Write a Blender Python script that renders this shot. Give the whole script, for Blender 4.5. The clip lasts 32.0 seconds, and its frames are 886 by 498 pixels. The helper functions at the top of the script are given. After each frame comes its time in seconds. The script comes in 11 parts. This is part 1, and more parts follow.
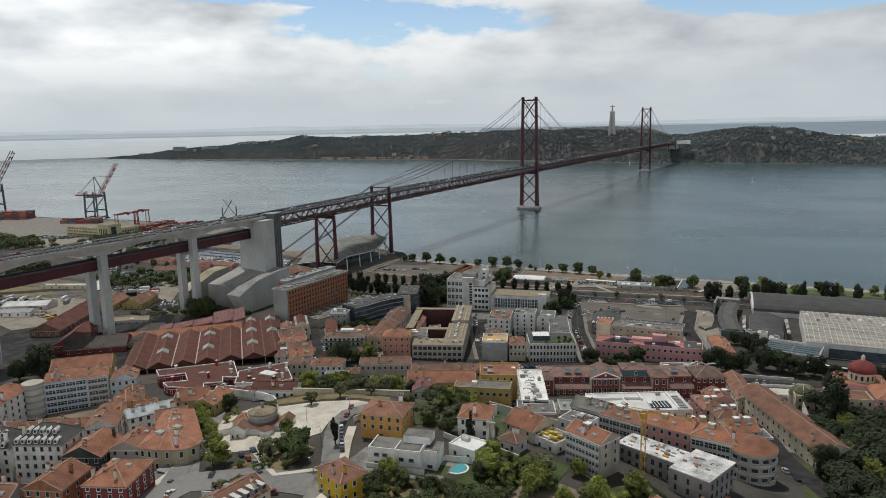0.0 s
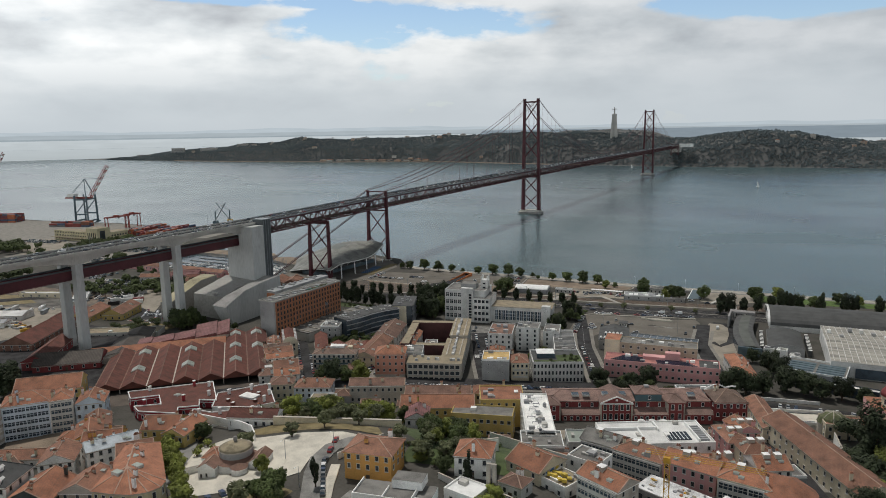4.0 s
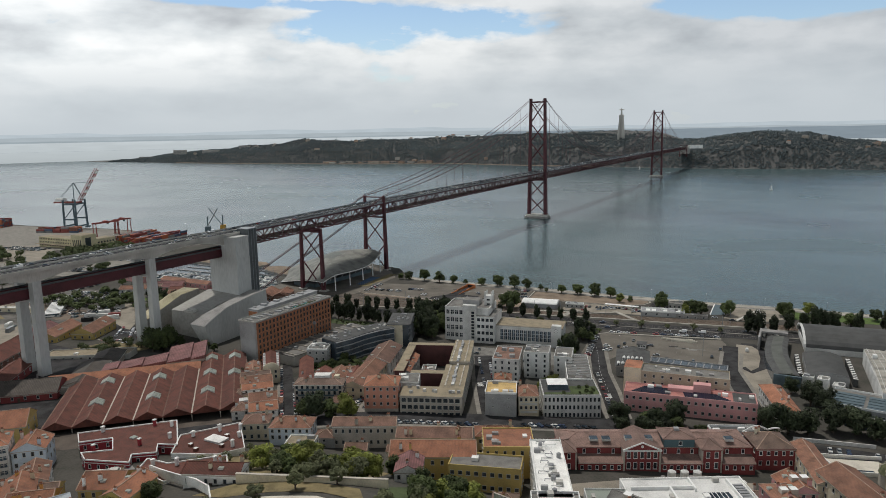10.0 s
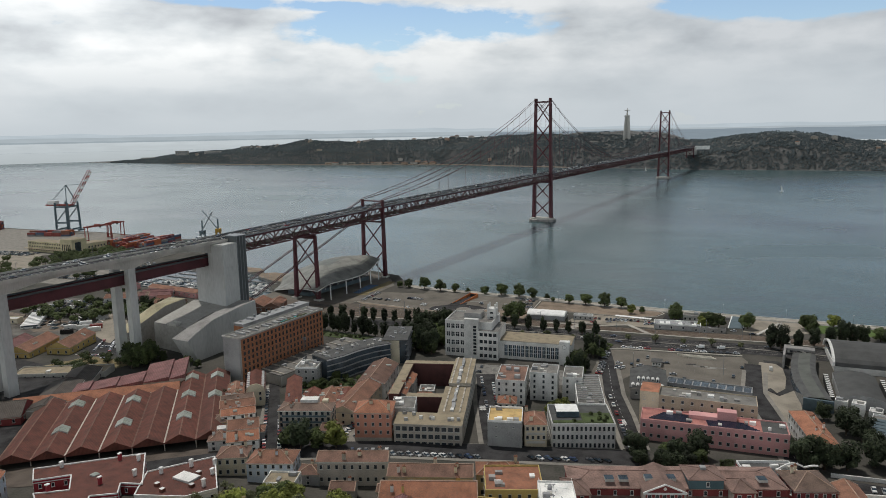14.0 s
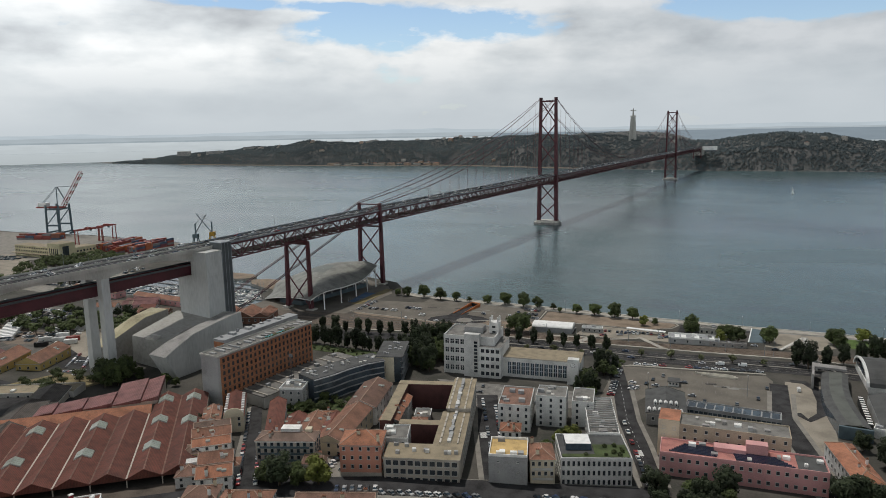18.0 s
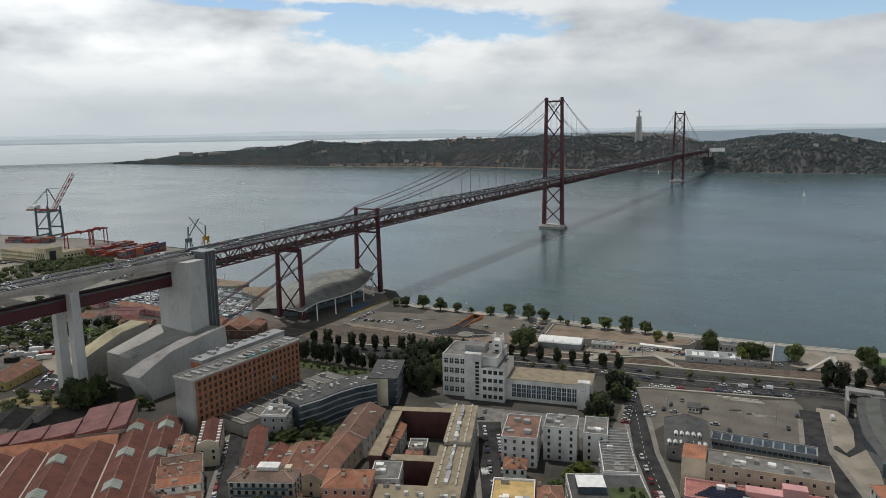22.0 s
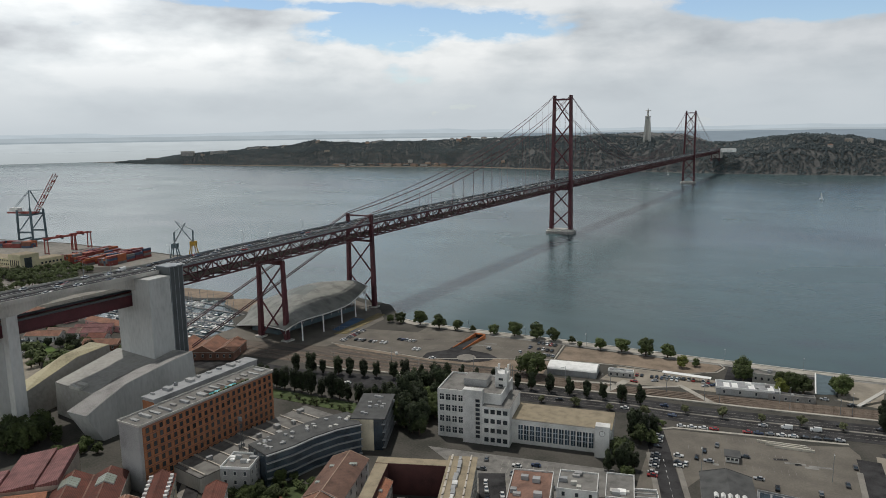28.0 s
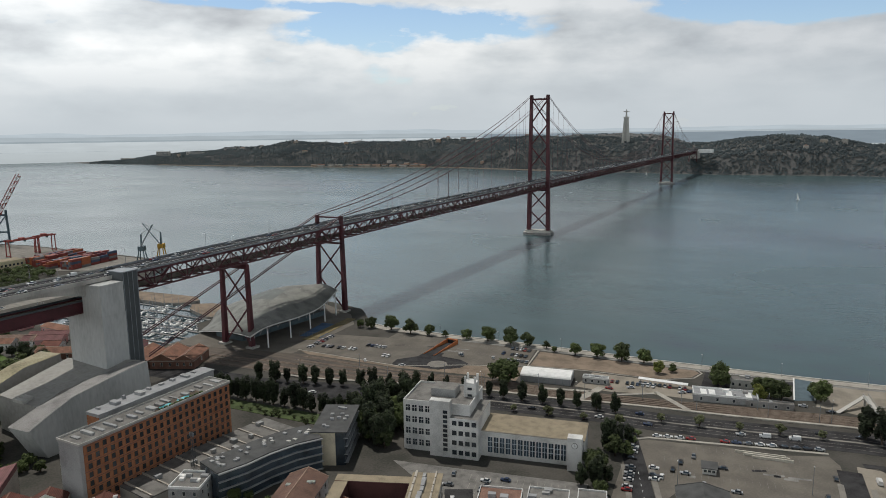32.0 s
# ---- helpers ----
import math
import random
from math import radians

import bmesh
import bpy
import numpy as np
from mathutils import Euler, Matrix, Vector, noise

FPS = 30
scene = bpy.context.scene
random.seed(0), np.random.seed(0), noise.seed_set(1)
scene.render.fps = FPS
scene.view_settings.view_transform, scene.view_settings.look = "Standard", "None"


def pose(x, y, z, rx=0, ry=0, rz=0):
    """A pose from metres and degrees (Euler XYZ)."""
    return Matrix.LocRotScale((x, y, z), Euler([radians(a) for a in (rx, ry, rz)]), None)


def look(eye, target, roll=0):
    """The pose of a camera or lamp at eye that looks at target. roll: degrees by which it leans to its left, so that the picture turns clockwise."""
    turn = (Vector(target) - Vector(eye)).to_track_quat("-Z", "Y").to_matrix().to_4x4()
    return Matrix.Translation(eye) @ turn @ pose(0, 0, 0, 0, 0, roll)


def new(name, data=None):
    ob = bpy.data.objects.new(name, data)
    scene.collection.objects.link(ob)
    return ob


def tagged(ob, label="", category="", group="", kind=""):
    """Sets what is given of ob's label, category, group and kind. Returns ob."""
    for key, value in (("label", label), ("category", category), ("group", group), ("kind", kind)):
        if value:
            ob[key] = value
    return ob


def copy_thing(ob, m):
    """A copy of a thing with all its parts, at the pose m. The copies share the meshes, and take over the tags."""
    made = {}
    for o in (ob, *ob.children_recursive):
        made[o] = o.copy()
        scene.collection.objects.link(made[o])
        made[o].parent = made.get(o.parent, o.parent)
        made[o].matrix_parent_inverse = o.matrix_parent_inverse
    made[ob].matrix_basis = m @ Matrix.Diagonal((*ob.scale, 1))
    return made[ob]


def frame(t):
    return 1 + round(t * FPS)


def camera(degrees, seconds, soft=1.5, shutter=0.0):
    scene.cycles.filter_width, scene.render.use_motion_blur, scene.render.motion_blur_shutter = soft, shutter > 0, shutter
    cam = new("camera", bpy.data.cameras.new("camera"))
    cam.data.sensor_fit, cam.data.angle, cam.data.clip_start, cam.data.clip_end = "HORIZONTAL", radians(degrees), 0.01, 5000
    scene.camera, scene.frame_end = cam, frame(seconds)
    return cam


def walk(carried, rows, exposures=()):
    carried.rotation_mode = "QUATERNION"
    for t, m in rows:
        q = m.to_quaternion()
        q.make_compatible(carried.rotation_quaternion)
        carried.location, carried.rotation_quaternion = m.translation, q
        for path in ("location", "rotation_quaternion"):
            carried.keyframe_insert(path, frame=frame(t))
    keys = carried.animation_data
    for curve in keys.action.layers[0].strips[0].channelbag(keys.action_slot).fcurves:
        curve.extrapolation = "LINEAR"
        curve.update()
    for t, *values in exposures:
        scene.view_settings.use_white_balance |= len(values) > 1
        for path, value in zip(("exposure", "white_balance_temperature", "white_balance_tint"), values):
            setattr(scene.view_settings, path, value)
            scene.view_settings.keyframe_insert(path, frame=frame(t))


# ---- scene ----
cam = camera(65.0, 32.0, 0.9)
PATH = [
    (0, (415.664, -1143.511, 142.72), (414.765, -1141.758, 142.376), -1.1),
    (0.5, (414.233, -1140.207, 142.472), (413.334, -1138.454, 142.13), -1.1),
    (1, (412.795, -1136.844, 142.409), (411.896, -1135.091, 142.067), -1.0),
    (1.5, (411.306, -1133.379, 142.377), (410.406, -1131.626, 142.036), -1.0),
    (2, (409.807, -1129.977, 142.384), (408.908, -1128.223, 142.044), -1.0),
    (2.5, (408.341, -1126.601, 142.43), (407.442, -1124.847, 142.09), -0.9),
    (3, (406.887, -1123.374, 142.405), (405.988, -1121.62, 142.066), -1.0),
    (3.5, (405.319, -1119.983, 142.398), (404.419, -1118.229, 142.06), -0.9),
    (5.5, (399.376, -1106.142, 142.363), (398.473, -1104.39, 142.026), -1.0),
    (6, (397.987, -1102.57, 142.457), (397.081, -1100.818, 142.12), -1.0),
    (7, (394.987, -1095.47, 142.432), (394.081, -1093.719, 142.097), -1.1),
    (8, (392.182, -1088.254, 142.366), (391.272, -1086.505, 142.031), -1.0),
    (9, (388.977, -1081.261, 142.41), (388.066, -1079.512, 142.076), -1.0),
    (10, (385.801, -1074.058, 142.445), (384.888, -1072.31, 142.111), -1.0),
    (11, (382.702, -1066.905, 142.357), (381.787, -1065.158, 142.024), -1.0),
    (12, (379.593, -1059.648, 142.376), (378.676, -1057.903, 142.042), -1.0),
    (13, (376.677, -1052.167, 142.587), (375.755, -1050.423, 142.254), -1.0),
    (14, (373.438, -1044.969, 142.654), (372.515, -1043.226, 142.322), -1.0),
    (14.5, (371.938, -1041.306, 142.689), (371.013, -1039.564, 142.357), -1.0),
    (16.5, (365.672, -1025.879, 142.349), (364.743, -1024.139, 142.018), -0.9),
    (17, (364.167, -1021.987, 142.163), (363.237, -1020.248, 141.831), -0.9),
    (18, (360.943, -1014.354, 141.941), (360.01, -1012.617, 141.611), -1.0),
    (19, (357.668, -1006.779, 141.881), (356.731, -1005.043, 141.551), -1.0),
    (20, (354.207, -999.306, 142.005), (353.269, -997.571, 141.676), -1.0),
    (21, (350.866, -991.649, 142.177), (349.925, -989.915, 141.848), -0.9),
    (22, (347.731, -984.074, 142.268), (346.788, -982.341, 141.94), -0.9),
    (23, (344.418, -976.326, 142.435), (343.473, -974.594, 142.107), -0.8),
    (24, (341.02, -968.415, 142.41), (340.073, -966.684, 142.081), -0.8),
    (25, (337.351, -960.641, 142.317), (336.402, -958.911, 141.988), -0.8),
    (25.5, (335.658, -956.748, 142.328), (334.709, -955.019, 142.0), -0.8),
    (27.5, (328.717, -940.485, 142.346), (327.762, -938.759, 142.017), -0.8),
    (28, (326.965, -936.546, 142.34), (326.009, -934.82, 142.011), -0.8),
    (28.5, (325.463, -932.763, 142.453), (324.506, -931.038, 142.125), -0.8),
    (29, (324.243, -929.454, 142.526), (323.287, -927.728, 142.197), -0.8),
    (29.5, (323.465, -926.772, 142.518), (322.515, -925.043, 142.188), -0.8),
    (30, (323.263, -924.68, 142.471), (322.321, -922.947, 142.141), -0.9),
    (30.5, (323.719, -923.166, 142.321), (322.786, -921.428, 141.992), -0.8),
    (31, (324.44, -921.971, 142.074), (323.522, -920.224, 141.747), -0.6),
    (31.5, (325.245, -921.133, 141.707), (324.333, -919.384, 141.38), -0.6),
    (32, (325.783, -920.525, 141.223), (324.875, -918.773, 140.895), -0.7),
]
walk(cam, [(t, look(eye, target, roll)) for t, eye, target, roll in PATH])

# ==== world and light ====
SUN_AZ, SUN_EL = radians(-56), radians(69)
world = bpy.data.worlds.new("sky")
scene.world = world
world.use_nodes = True
wt = world.node_tree
wt.nodes.clear()


def wn(kind, **props):
    n = wt.nodes.new(kind)
    for k, v in props.items():
        if k in n.inputs:
            n.inputs[k].default_value = v
    return n


def wmath(op, a, b=None, clamp=False):
    n = wt.nodes.new("ShaderNodeMath")
    n.operation, n.use_clamp = op, clamp
    for i, v in enumerate((a, b)):
        if v is None:
            continue
        if isinstance(v, (int, float)):
            n.inputs[i].default_value = v
        else:
            wt.links.new(v, n.inputs[i])
    return n.outputs[0]


def wramp(fac, stops):
    n = wt.nodes.new("ShaderNodeValToRGB")
    while len(n.color_ramp.elements) < len(stops):
        n.color_ramp.elements.new(0.5)
    for e, (p, c) in zip(n.color_ramp.elements, stops):
        e.position, e.color = p, (*c, 1)
    wt.links.new(fac, n.inputs[0])
    return n.outputs[0]


sky = wt.nodes.new("ShaderNodeTexSky")
sky.sky_type, sky.sun_disc = "NISHITA", False
sky.sun_elevation, sky.sun_rotation = SUN_EL, SUN_AZ
sky.air_density, sky.dust_density, sky.ozone_density = 1.0, 0.3, 2.0
tc = wt.nodes.new("ShaderNodeTexCoord")
turn = wt.nodes.new("ShaderNodeMapping")
turn.inputs["Rotation"].default_value = (0, 0, radians(-27))
wt.links.new(tc.outputs["Generated"], turn.inputs[0])
sep = wt.nodes.new("ShaderNodeSeparateXYZ")
wt.links.new(turn.outputs[0], sep.inputs[0])
dx, dy, dz = sep.outputs


def wnoise(scale, loc, size, detail, rough):
    m = wt.nodes.new("ShaderNodeMapping")
    m.inputs["Location"].default_value, m.inputs["Scale"].default_value = loc, scale
    wt.links.new(turn.outputs[0], m.inputs[0])
    n = wn("ShaderNodeTexNoise", Scale=size, Detail=detail, Roughness=rough)
    wt.links.new(m.outputs[0], n.inputs["Vector"])
    return n.outputs[0]


def gap(cx, cz, rx, rz):
    """How deep a direction lies inside an oval of the sky, such as an opening of the cloud cover."""
    a = wmath("DIVIDE", wmath("SUBTRACT", dx, cx), rx)
    b = wmath("DIVIDE", wmath("SUBTRACT", dz, cz), rz)
    r = wmath("ADD", wmath("MULTIPLY", a, a), wmath("MULTIPLY", b, b))
    return wmath("SUBTRACT", 1.0, r, clamp=True)


cover = wnoise((1.0, 1.0, 3.2), (0.4, 0.2, 0.1), 4.5, 9.0, 0.55)
fine = wnoise((1.0, 1.0, 2.4), (1.7, 0.6, 0.3), 11.0, 8.0, 0.55)
billow = wnoise((1.0, 1.0, 2.6), (0.9, 2.6, 0.7), 5.5, 4.0, 0.45)
soft = wnoise((1.0, 1.0, 6.0), (2.4, 1.2, 0.5), 2.6, 5.0, 0.5)
opening = wmath("ADD", wmath("ADD", gap(-0.04, 0.142, 0.22, 0.042), wmath("MULTIPLY", gap(0.43, 0.168, 0.22, 0.05), 1.8)), gap(-0.26, 0.172, 0.16, 0.012))
edge = wmath("ADD", wmath("MULTIPLY", cover, 1.3), wmath("MULTIPLY", fine, 1.0))
cloud = wmath("SUBTRACT", wmath("ADD", edge, -0.43), wmath("MULTIPLY", opening, 0.62))
cloud_fac = wramp(cloud, [(0.28, (0, 0, 0)), (0.36, (0.6, 0.6, 0.6)), (0.46, (1, 1, 1))])
shade = wmath("ADD", wmath("ADD", wmath("MULTIPLY", soft, 0.34), wmath("MULTIPLY", billow, 0.42)), wmath("MULTIPLY", fine, 0.29))
cloud_col = wramp(shade, [(0.40, (0.50, 0.53, 0.56)), (0.50, (0.73, 0.77, 0.79)), (0.60, (0.96, 0.98, 0.98))])
# sky above the view is dimmed to lower the fill light
over = wramp(dz, [(0.10, (1, 1, 1)), (0.24, (0.92, 0.93, 0.95)), (0.42, (0.17, 0.18, 0.195))])
thick = wt.nodes.new("ShaderNodeMixRGB")
thick.blend_type = "MULTIPLY"
thick.inputs[0].default_value = 1.0
wt.links.new(cloud_col, thick.inputs[1])
wt.links.new(over, thick.inputs[2])
side = wt.nodes.new("ShaderNodeMixRGB")
side.blend_type = "MULTIPLY"
side.inputs[0].default_value = 1.0
wt.links.new(thick.outputs[0], side.inputs[1])
wt.links.new(wramp(wmath("ADD", dx, 0.6), [(0.0, (1.22, 1.22, 1.22)), (0.6, (1, 1, 1)), (1.0, (0.72, 0.74, 0.77))]), side.inputs[2])
# unseen bright patch added to the left-hand sky to brighten the river
ahead = wmath("MULTIPLY", dy, 2.5, clamp=True)
glow_patch = wmath("MULTIPLY", wmath("MULTIPLY", gap(-0.50, 0.42, 0.62, 0.26), ahead), 1.9)
lit = wt.nodes.new("ShaderNodeVectorMath")
lit.operation = "SCALE"
wt.links.new(side.outputs[0], lit.inputs[0])
wt.links.new(wmath("ADD", glow_patch, 1.0), lit.inputs["Scale"])
low = wramp(dz, [(0.0, (1, 1, 1)), (0.05, (0.75, 0.75, 0.75)), (0.11, (0, 0, 0))])
mixh = wt.nodes.new("ShaderNodeMixRGB")
mixh.inputs[2].default_value = (0.60, 0.655, 0.695, 1)
wt.links.new(low, mixh.inputs[0])
back = wt.nodes.new("ShaderNodeMixRGB")
back.blend_type = "MULTIPLY"
back.inputs[0].default_value = 1.0
wt.links.new(lit.outputs[0], back.inputs[1])
wt.links.new(wramp(wmath("MULTIPLY", wmath("ADD", dy, 1.0), 0.5), [(0.30, (1.75, 1.75, 1.72)), (0.62, (1, 1, 1))]), back.inputs[2])
wt.links.new(back.outputs[0], mixh.inputs[1])
bg_sky = wn("ShaderNodeBackground", Strength=0.115)
bg_cloud = wn("ShaderNodeBackground", Strength=0.92)
mix = wt.nodes.new("ShaderNodeMixShader")
wt.links.new(sky.outputs[0], bg_sky.inputs[0])
wt.links.new(mixh.outputs[0], bg_cloud.inputs[0])
top = wmath("MAXIMUM", cloud_fac, low)
wt.links.new(top, mix.inputs[0])
wt.links.new(bg_sky.outputs[0], mix.inputs[1])
wt.links.new(bg_cloud.outputs[0], mix.inputs[2])
wout = wt.nodes.new("ShaderNodeOutputWorld")
wt.links.new(mix.outputs[0], wout.inputs[0])

sun = new("sun", bpy.data.lights.new("sun", "SUN"))
sun.data.energy, sun.data.angle, sun.data.color = 2.3, radians(0.9), (1.0, 0.96, 0.90)
to_sun = Vector((math.sin(SUN_AZ) * math.cos(SUN_EL), math.cos(SUN_AZ) * math.cos(SUN_EL), math.sin(SUN_EL)))
sun.rotation_mode = "QUATERNION"
sun.rotation_quaternion = to_sun.to_track_quat("Z", "Y")
sun.location = to_sun * 900
scene.view_settings.exposure = 0.0

# ==== materials ====
MATS = {}


def mat(name, color, rough=0.8, metal=0.0, vary=0.25, scale=0.6, bump=0.0, bscale=8.0, rand=0.0, stretch=(1, 1, 1), second=None, spec=0.5):
    """A surface with stains at the size of metres, fine grain, and a random tone for each object."""
    if name in MATS:
        return MATS[name]
    m = bpy.data.materials.new(name)
    m.use_nodes = True
    nt = m.node_tree
    p = nt.nodes["Principled BSDF"]
    p.inputs["Roughness"].default_value, p.inputs["Metallic"].default_value = rough, metal
    p.inputs["Specular IOR Level"].default_value = spec
    geo = nt.nodes.new("ShaderNodeNewGeometry")
    mp = nt.nodes.new("ShaderNodeMapping")
    mp.inputs["Scale"].default_value = stretch
    nt.links.new(geo.outputs["Position"], mp.inputs[0])

    def noise_node(size, detail):
        n = nt.nodes.new("ShaderNodeTexNoise")
        n.inputs["Scale"].default_value, n.inputs["Detail"].default_value = size, detail
        nt.links.new(mp.outputs[0], n.inputs["Vector"])
        return n.outputs[0]

    big, small = noise_node(scale * 0.25, 5), noise_node(scale * 4, 4)
    add = nt.nodes.new("ShaderNodeMath")
    add.operation = "MULTIPLY_ADD"
    nt.links.new(small, add.inputs[0])
    add.inputs[1].default_value = 0.5
    nt.links.new(big, add.inputs[2])
    ramp = nt.nodes.new("ShaderNodeValToRGB")
    c2 = second or [c * (1 - vary) for c in color]
    c3 = [min(1, c * (1 + vary * 0.7)) for c in color]
    ramp.color_ramp.elements[0].position, ramp.color_ramp.elements[1].position = 0.56, 0.93
    ramp.color_ramp.elements[0].color, ramp.color_ramp.elements[1].color = (*c2, 1), (*c3, 1)
    mid = ramp.color_ramp.elements.new(0.74)
    mid.color = (*color, 1)
    nt.links.new(add.outputs[0], ramp.inputs[0])
    out = ramp.outputs[0]
    if rand:
        info = nt.nodes.new("ShaderNodeObjectInfo")
        mr = nt.nodes.new("ShaderNodeMapRange")
        mr.inputs["To Min"].default_value, mr.inputs["To Max"].default_value = 1 - rand, 1 + rand
        nt.links.new(info.outputs["Random"], mr.inputs["Value"])
        hs = nt.nodes.new("ShaderNodeHueSaturation")
        nt.links.new(mr.outputs[0], hs.inputs["Value"])
        nt.links.new(out, hs.inputs["Color"])
        out = hs.outputs[0]
    nt.links.new(out, p.inputs["Base Color"])
    if bump:
        b = nt.nodes.new("ShaderNodeBump")
        b.inputs["Strength"].default_value, b.inputs["Distance"].default_value = bump, 0.12
        nt.links.new(noise_node(bscale, 3), b.inputs["Height"])
        nt.links.new(b.outputs[0], p.inputs["Normal"])
    MATS[name] = m
    return m


def tile_mat(name, color, rand=0.22, row=0.30):
    """Clay roof tiles: courses as relief, tone changing from patch to patch."""
    m = mat(name, color, 0.85, 0, 0.35, 0.9, 0, 8, rand)
    nt = m.node_tree
    p = nt.nodes["Principled BSDF"]
    geo2 = nt.nodes.new("ShaderNodeNewGeometry")
    lich = nt.nodes.new("ShaderNodeTexNoise")
    lich.inputs["Scale"].default_value, lich.inputs["Detail"].default_value, lich.inputs["Roughness"].default_value = 1.5, 6, 0.7
    nt.links.new(geo2.outputs["Position"], lich.inputs["Vector"])
    cov = nt.nodes.new("ShaderNodeValToRGB")
    cov.color_ramp.elements[0].position, cov.color_ramp.elements[1].position = 0.47, 0.72
    cov.color_ramp.elements[0].color, cov.color_ramp.elements[1].color = (0, 0, 0, 1), (0.62, 0.62, 0.62, 1)
    nt.links.new(lich.outputs[0], cov.inputs[0])
    stain = nt.nodes.new("ShaderNodeMixRGB")
    stain.blend_type = "MIX"
    stain.inputs[2].default_value = (color[0] * 0.42, color[0] * 0.30, color[0] * 0.24, 1)
    nt.links.new(cov.outputs[0], stain.inputs[0])
    nt.links.new(p.inputs["Base Color"].links[0].from_socket, stain.inputs[1])
    nt.links.new(stain.outputs[0], p.inputs["Base Color"])
    tcn = nt.nodes.new("ShaderNodeTexCoord")
    w = nt.nodes.new("ShaderNodeTexWave")
    w.bands_direction = "X"
    w.inputs["Scale"].default_value, w.inputs["Distortion"].default_value = 0.314 / row, 0.6
    nt.links.new(tcn.outputs["Object"], w.inputs["Vector"])
    b = nt.nodes.new("ShaderNodeBump")
    b.inputs["Strength"].default_value, b.inputs["Distance"].default_value = 0.6, 0.08
    nt.links.new(w.outputs[1], b.inputs["Height"])
    nt.links.new(b.outputs[0], p.inputs["Normal"])
    rows = nt.nodes.new("ShaderNodeMapRange")
    rows.inputs["To Min"].default_value, rows.inputs["To Max"].default_value = 0.78, 1.10
    nt.links.new(w.outputs[1], rows.inputs["Value"])
    hsv = nt.nodes.new("ShaderNodeHueSaturation")
    nt.links.new(rows.outputs[0], hsv.inputs["Value"])
    nt.links.new(p.inputs["Base Color"].links[0].from_socket, hsv.inputs["Color"])
    nt.links.new(hsv.outputs[0], p.inputs["Base Color"])
    return m


def glass_mat(name, color, rough=0.12):
    m = mat(name, color, rough, 0, 0.4, 0.8, 0, 8, 0.35)
    m.node_tree.nodes["Principled BSDF"].inputs["Specular IOR Level"].default_value = 0.7
    return m


M_TILE = tile_mat("clay_tile", (0.245, 0.118, 0.076))
M_TILE2 = tile_mat("orange_tile", (0.33, 0.138, 0.078))
M_TILE3 = tile_mat("old_tile", (0.205, 0.115, 0.084))
M_RIDGE = mat("mortared_ridge_tile", (0.36, 0.25, 0.19), 0.9, 0, 0.3, 1.5)
M_LEAFD = mat("dark_evergreen_leaves", (0.026, 0.036, 0.015), 0.9, 0, 0.5, 1.2, 0, 8, 0.35)
M_TILE4 = tile_mat("weathered_tile", (0.20, 0.135, 0.105))
M_SHED = tile_mat("shed_sheet", (0.128, 0.041, 0.028), 0.10, 0.5)
M_SHED3 = tile_mat("red_sheet", (0.165, 0.058, 0.040), 0.12, 0.6)
M_SHED2 = tile_mat("pink_sheet", (0.205, 0.092, 0.09), 0.08, 0.9)
M_WHITE = mat("white_render", (0.80, 0.79, 0.76), 0.85, 0, 0.22, 0.5, 0.1, 6, 0.05)
M_CREAM = mat("cream_render", (0.62, 0.55, 0.41), 0.85, 0, 0.2, 0.5, 0.1, 6, 0.06)
M_GREYR = mat("grey_render", (0.33, 0.33, 0.325), 0.85, 0, 0.25, 0.5, 0.1, 6, 0.06)
M_STONE = mat("limestone", (0.44, 0.40, 0.345), 0.85, 0, 0.25, 0.7, 0.15, 5, 0.05)
M_YELLOW = mat("yellow_render", (0.52, 0.39, 0.14), 0.85, 0, 0.2, 0.5, 0.1, 6, 0.05)
M_BYELLOW = mat("bright_yellow_render", (0.70, 0.46, 0.03), 0.8, 0, 0.15, 0.5, 0.1, 6)
M_OCHRE = mat("ochre_render", (0.55, 0.29, 0.08), 0.85, 0, 0.2, 0.5, 0.1, 6)
M_SALMON = mat("salmon_render", (0.52, 0.24, 0.17), 0.85, 0, 0.15, 0.5, 0.1, 6)
M_PINK = mat("pink_render", (0.60, 0.32, 0.31), 0.85, 0, 0.15, 0.5, 0.1, 6, 0.04)
M_REDR = mat("red_render", (0.21, 0.042, 0.042), 0.85, 0, 0.25, 0.5, 0.1, 6, 0.05)
M_BLUER = mat("pale_blue_render", (0.52, 0.58, 0.64), 0.85, 0, 0.15, 0.5, 0.1, 6)
M_BRICK = mat("orange_brick", (0.36, 0.152, 0.072), 0.85, 0, 0.25, 1.5, 0.2, 5)
# white render darkened to carry the cloud shade of the lower town
M_WHITEG = mat("dimmed_white_render", (0.60, 0.595, 0.575), 0.85, 0, 0.25, 0.5, 0.1, 6, 0.06)
M_OLDBRICK = mat("old_brick", (0.20, 0.105, 0.075), 0.9, 0, 0.3, 0.8, 0.2, 5)
M_BEIGE = mat("beige_render", (0.44, 0.37, 0.28), 0.85, 0, 0.22, 0.5, 0.1, 6, 0.06)
M_CONCB = mat("weathered_concrete", (0.32, 0.31, 0.285), 0.9, 0, 0.25, 0.12, 0.15, 4, 0.04)
M_CONCW = mat("white_concrete", (0.49, 0.495, 0.48), 0.85, 0, 0.2, 0.2, 0.12, 4, 0.03, (1, 1, 0.3))
M_CONC = mat("concrete", (0.47, 0.455, 0.42), 0.85, 0, 0.20, 0.35, 0.15, 4, 0.04, (1, 1, 0.35))
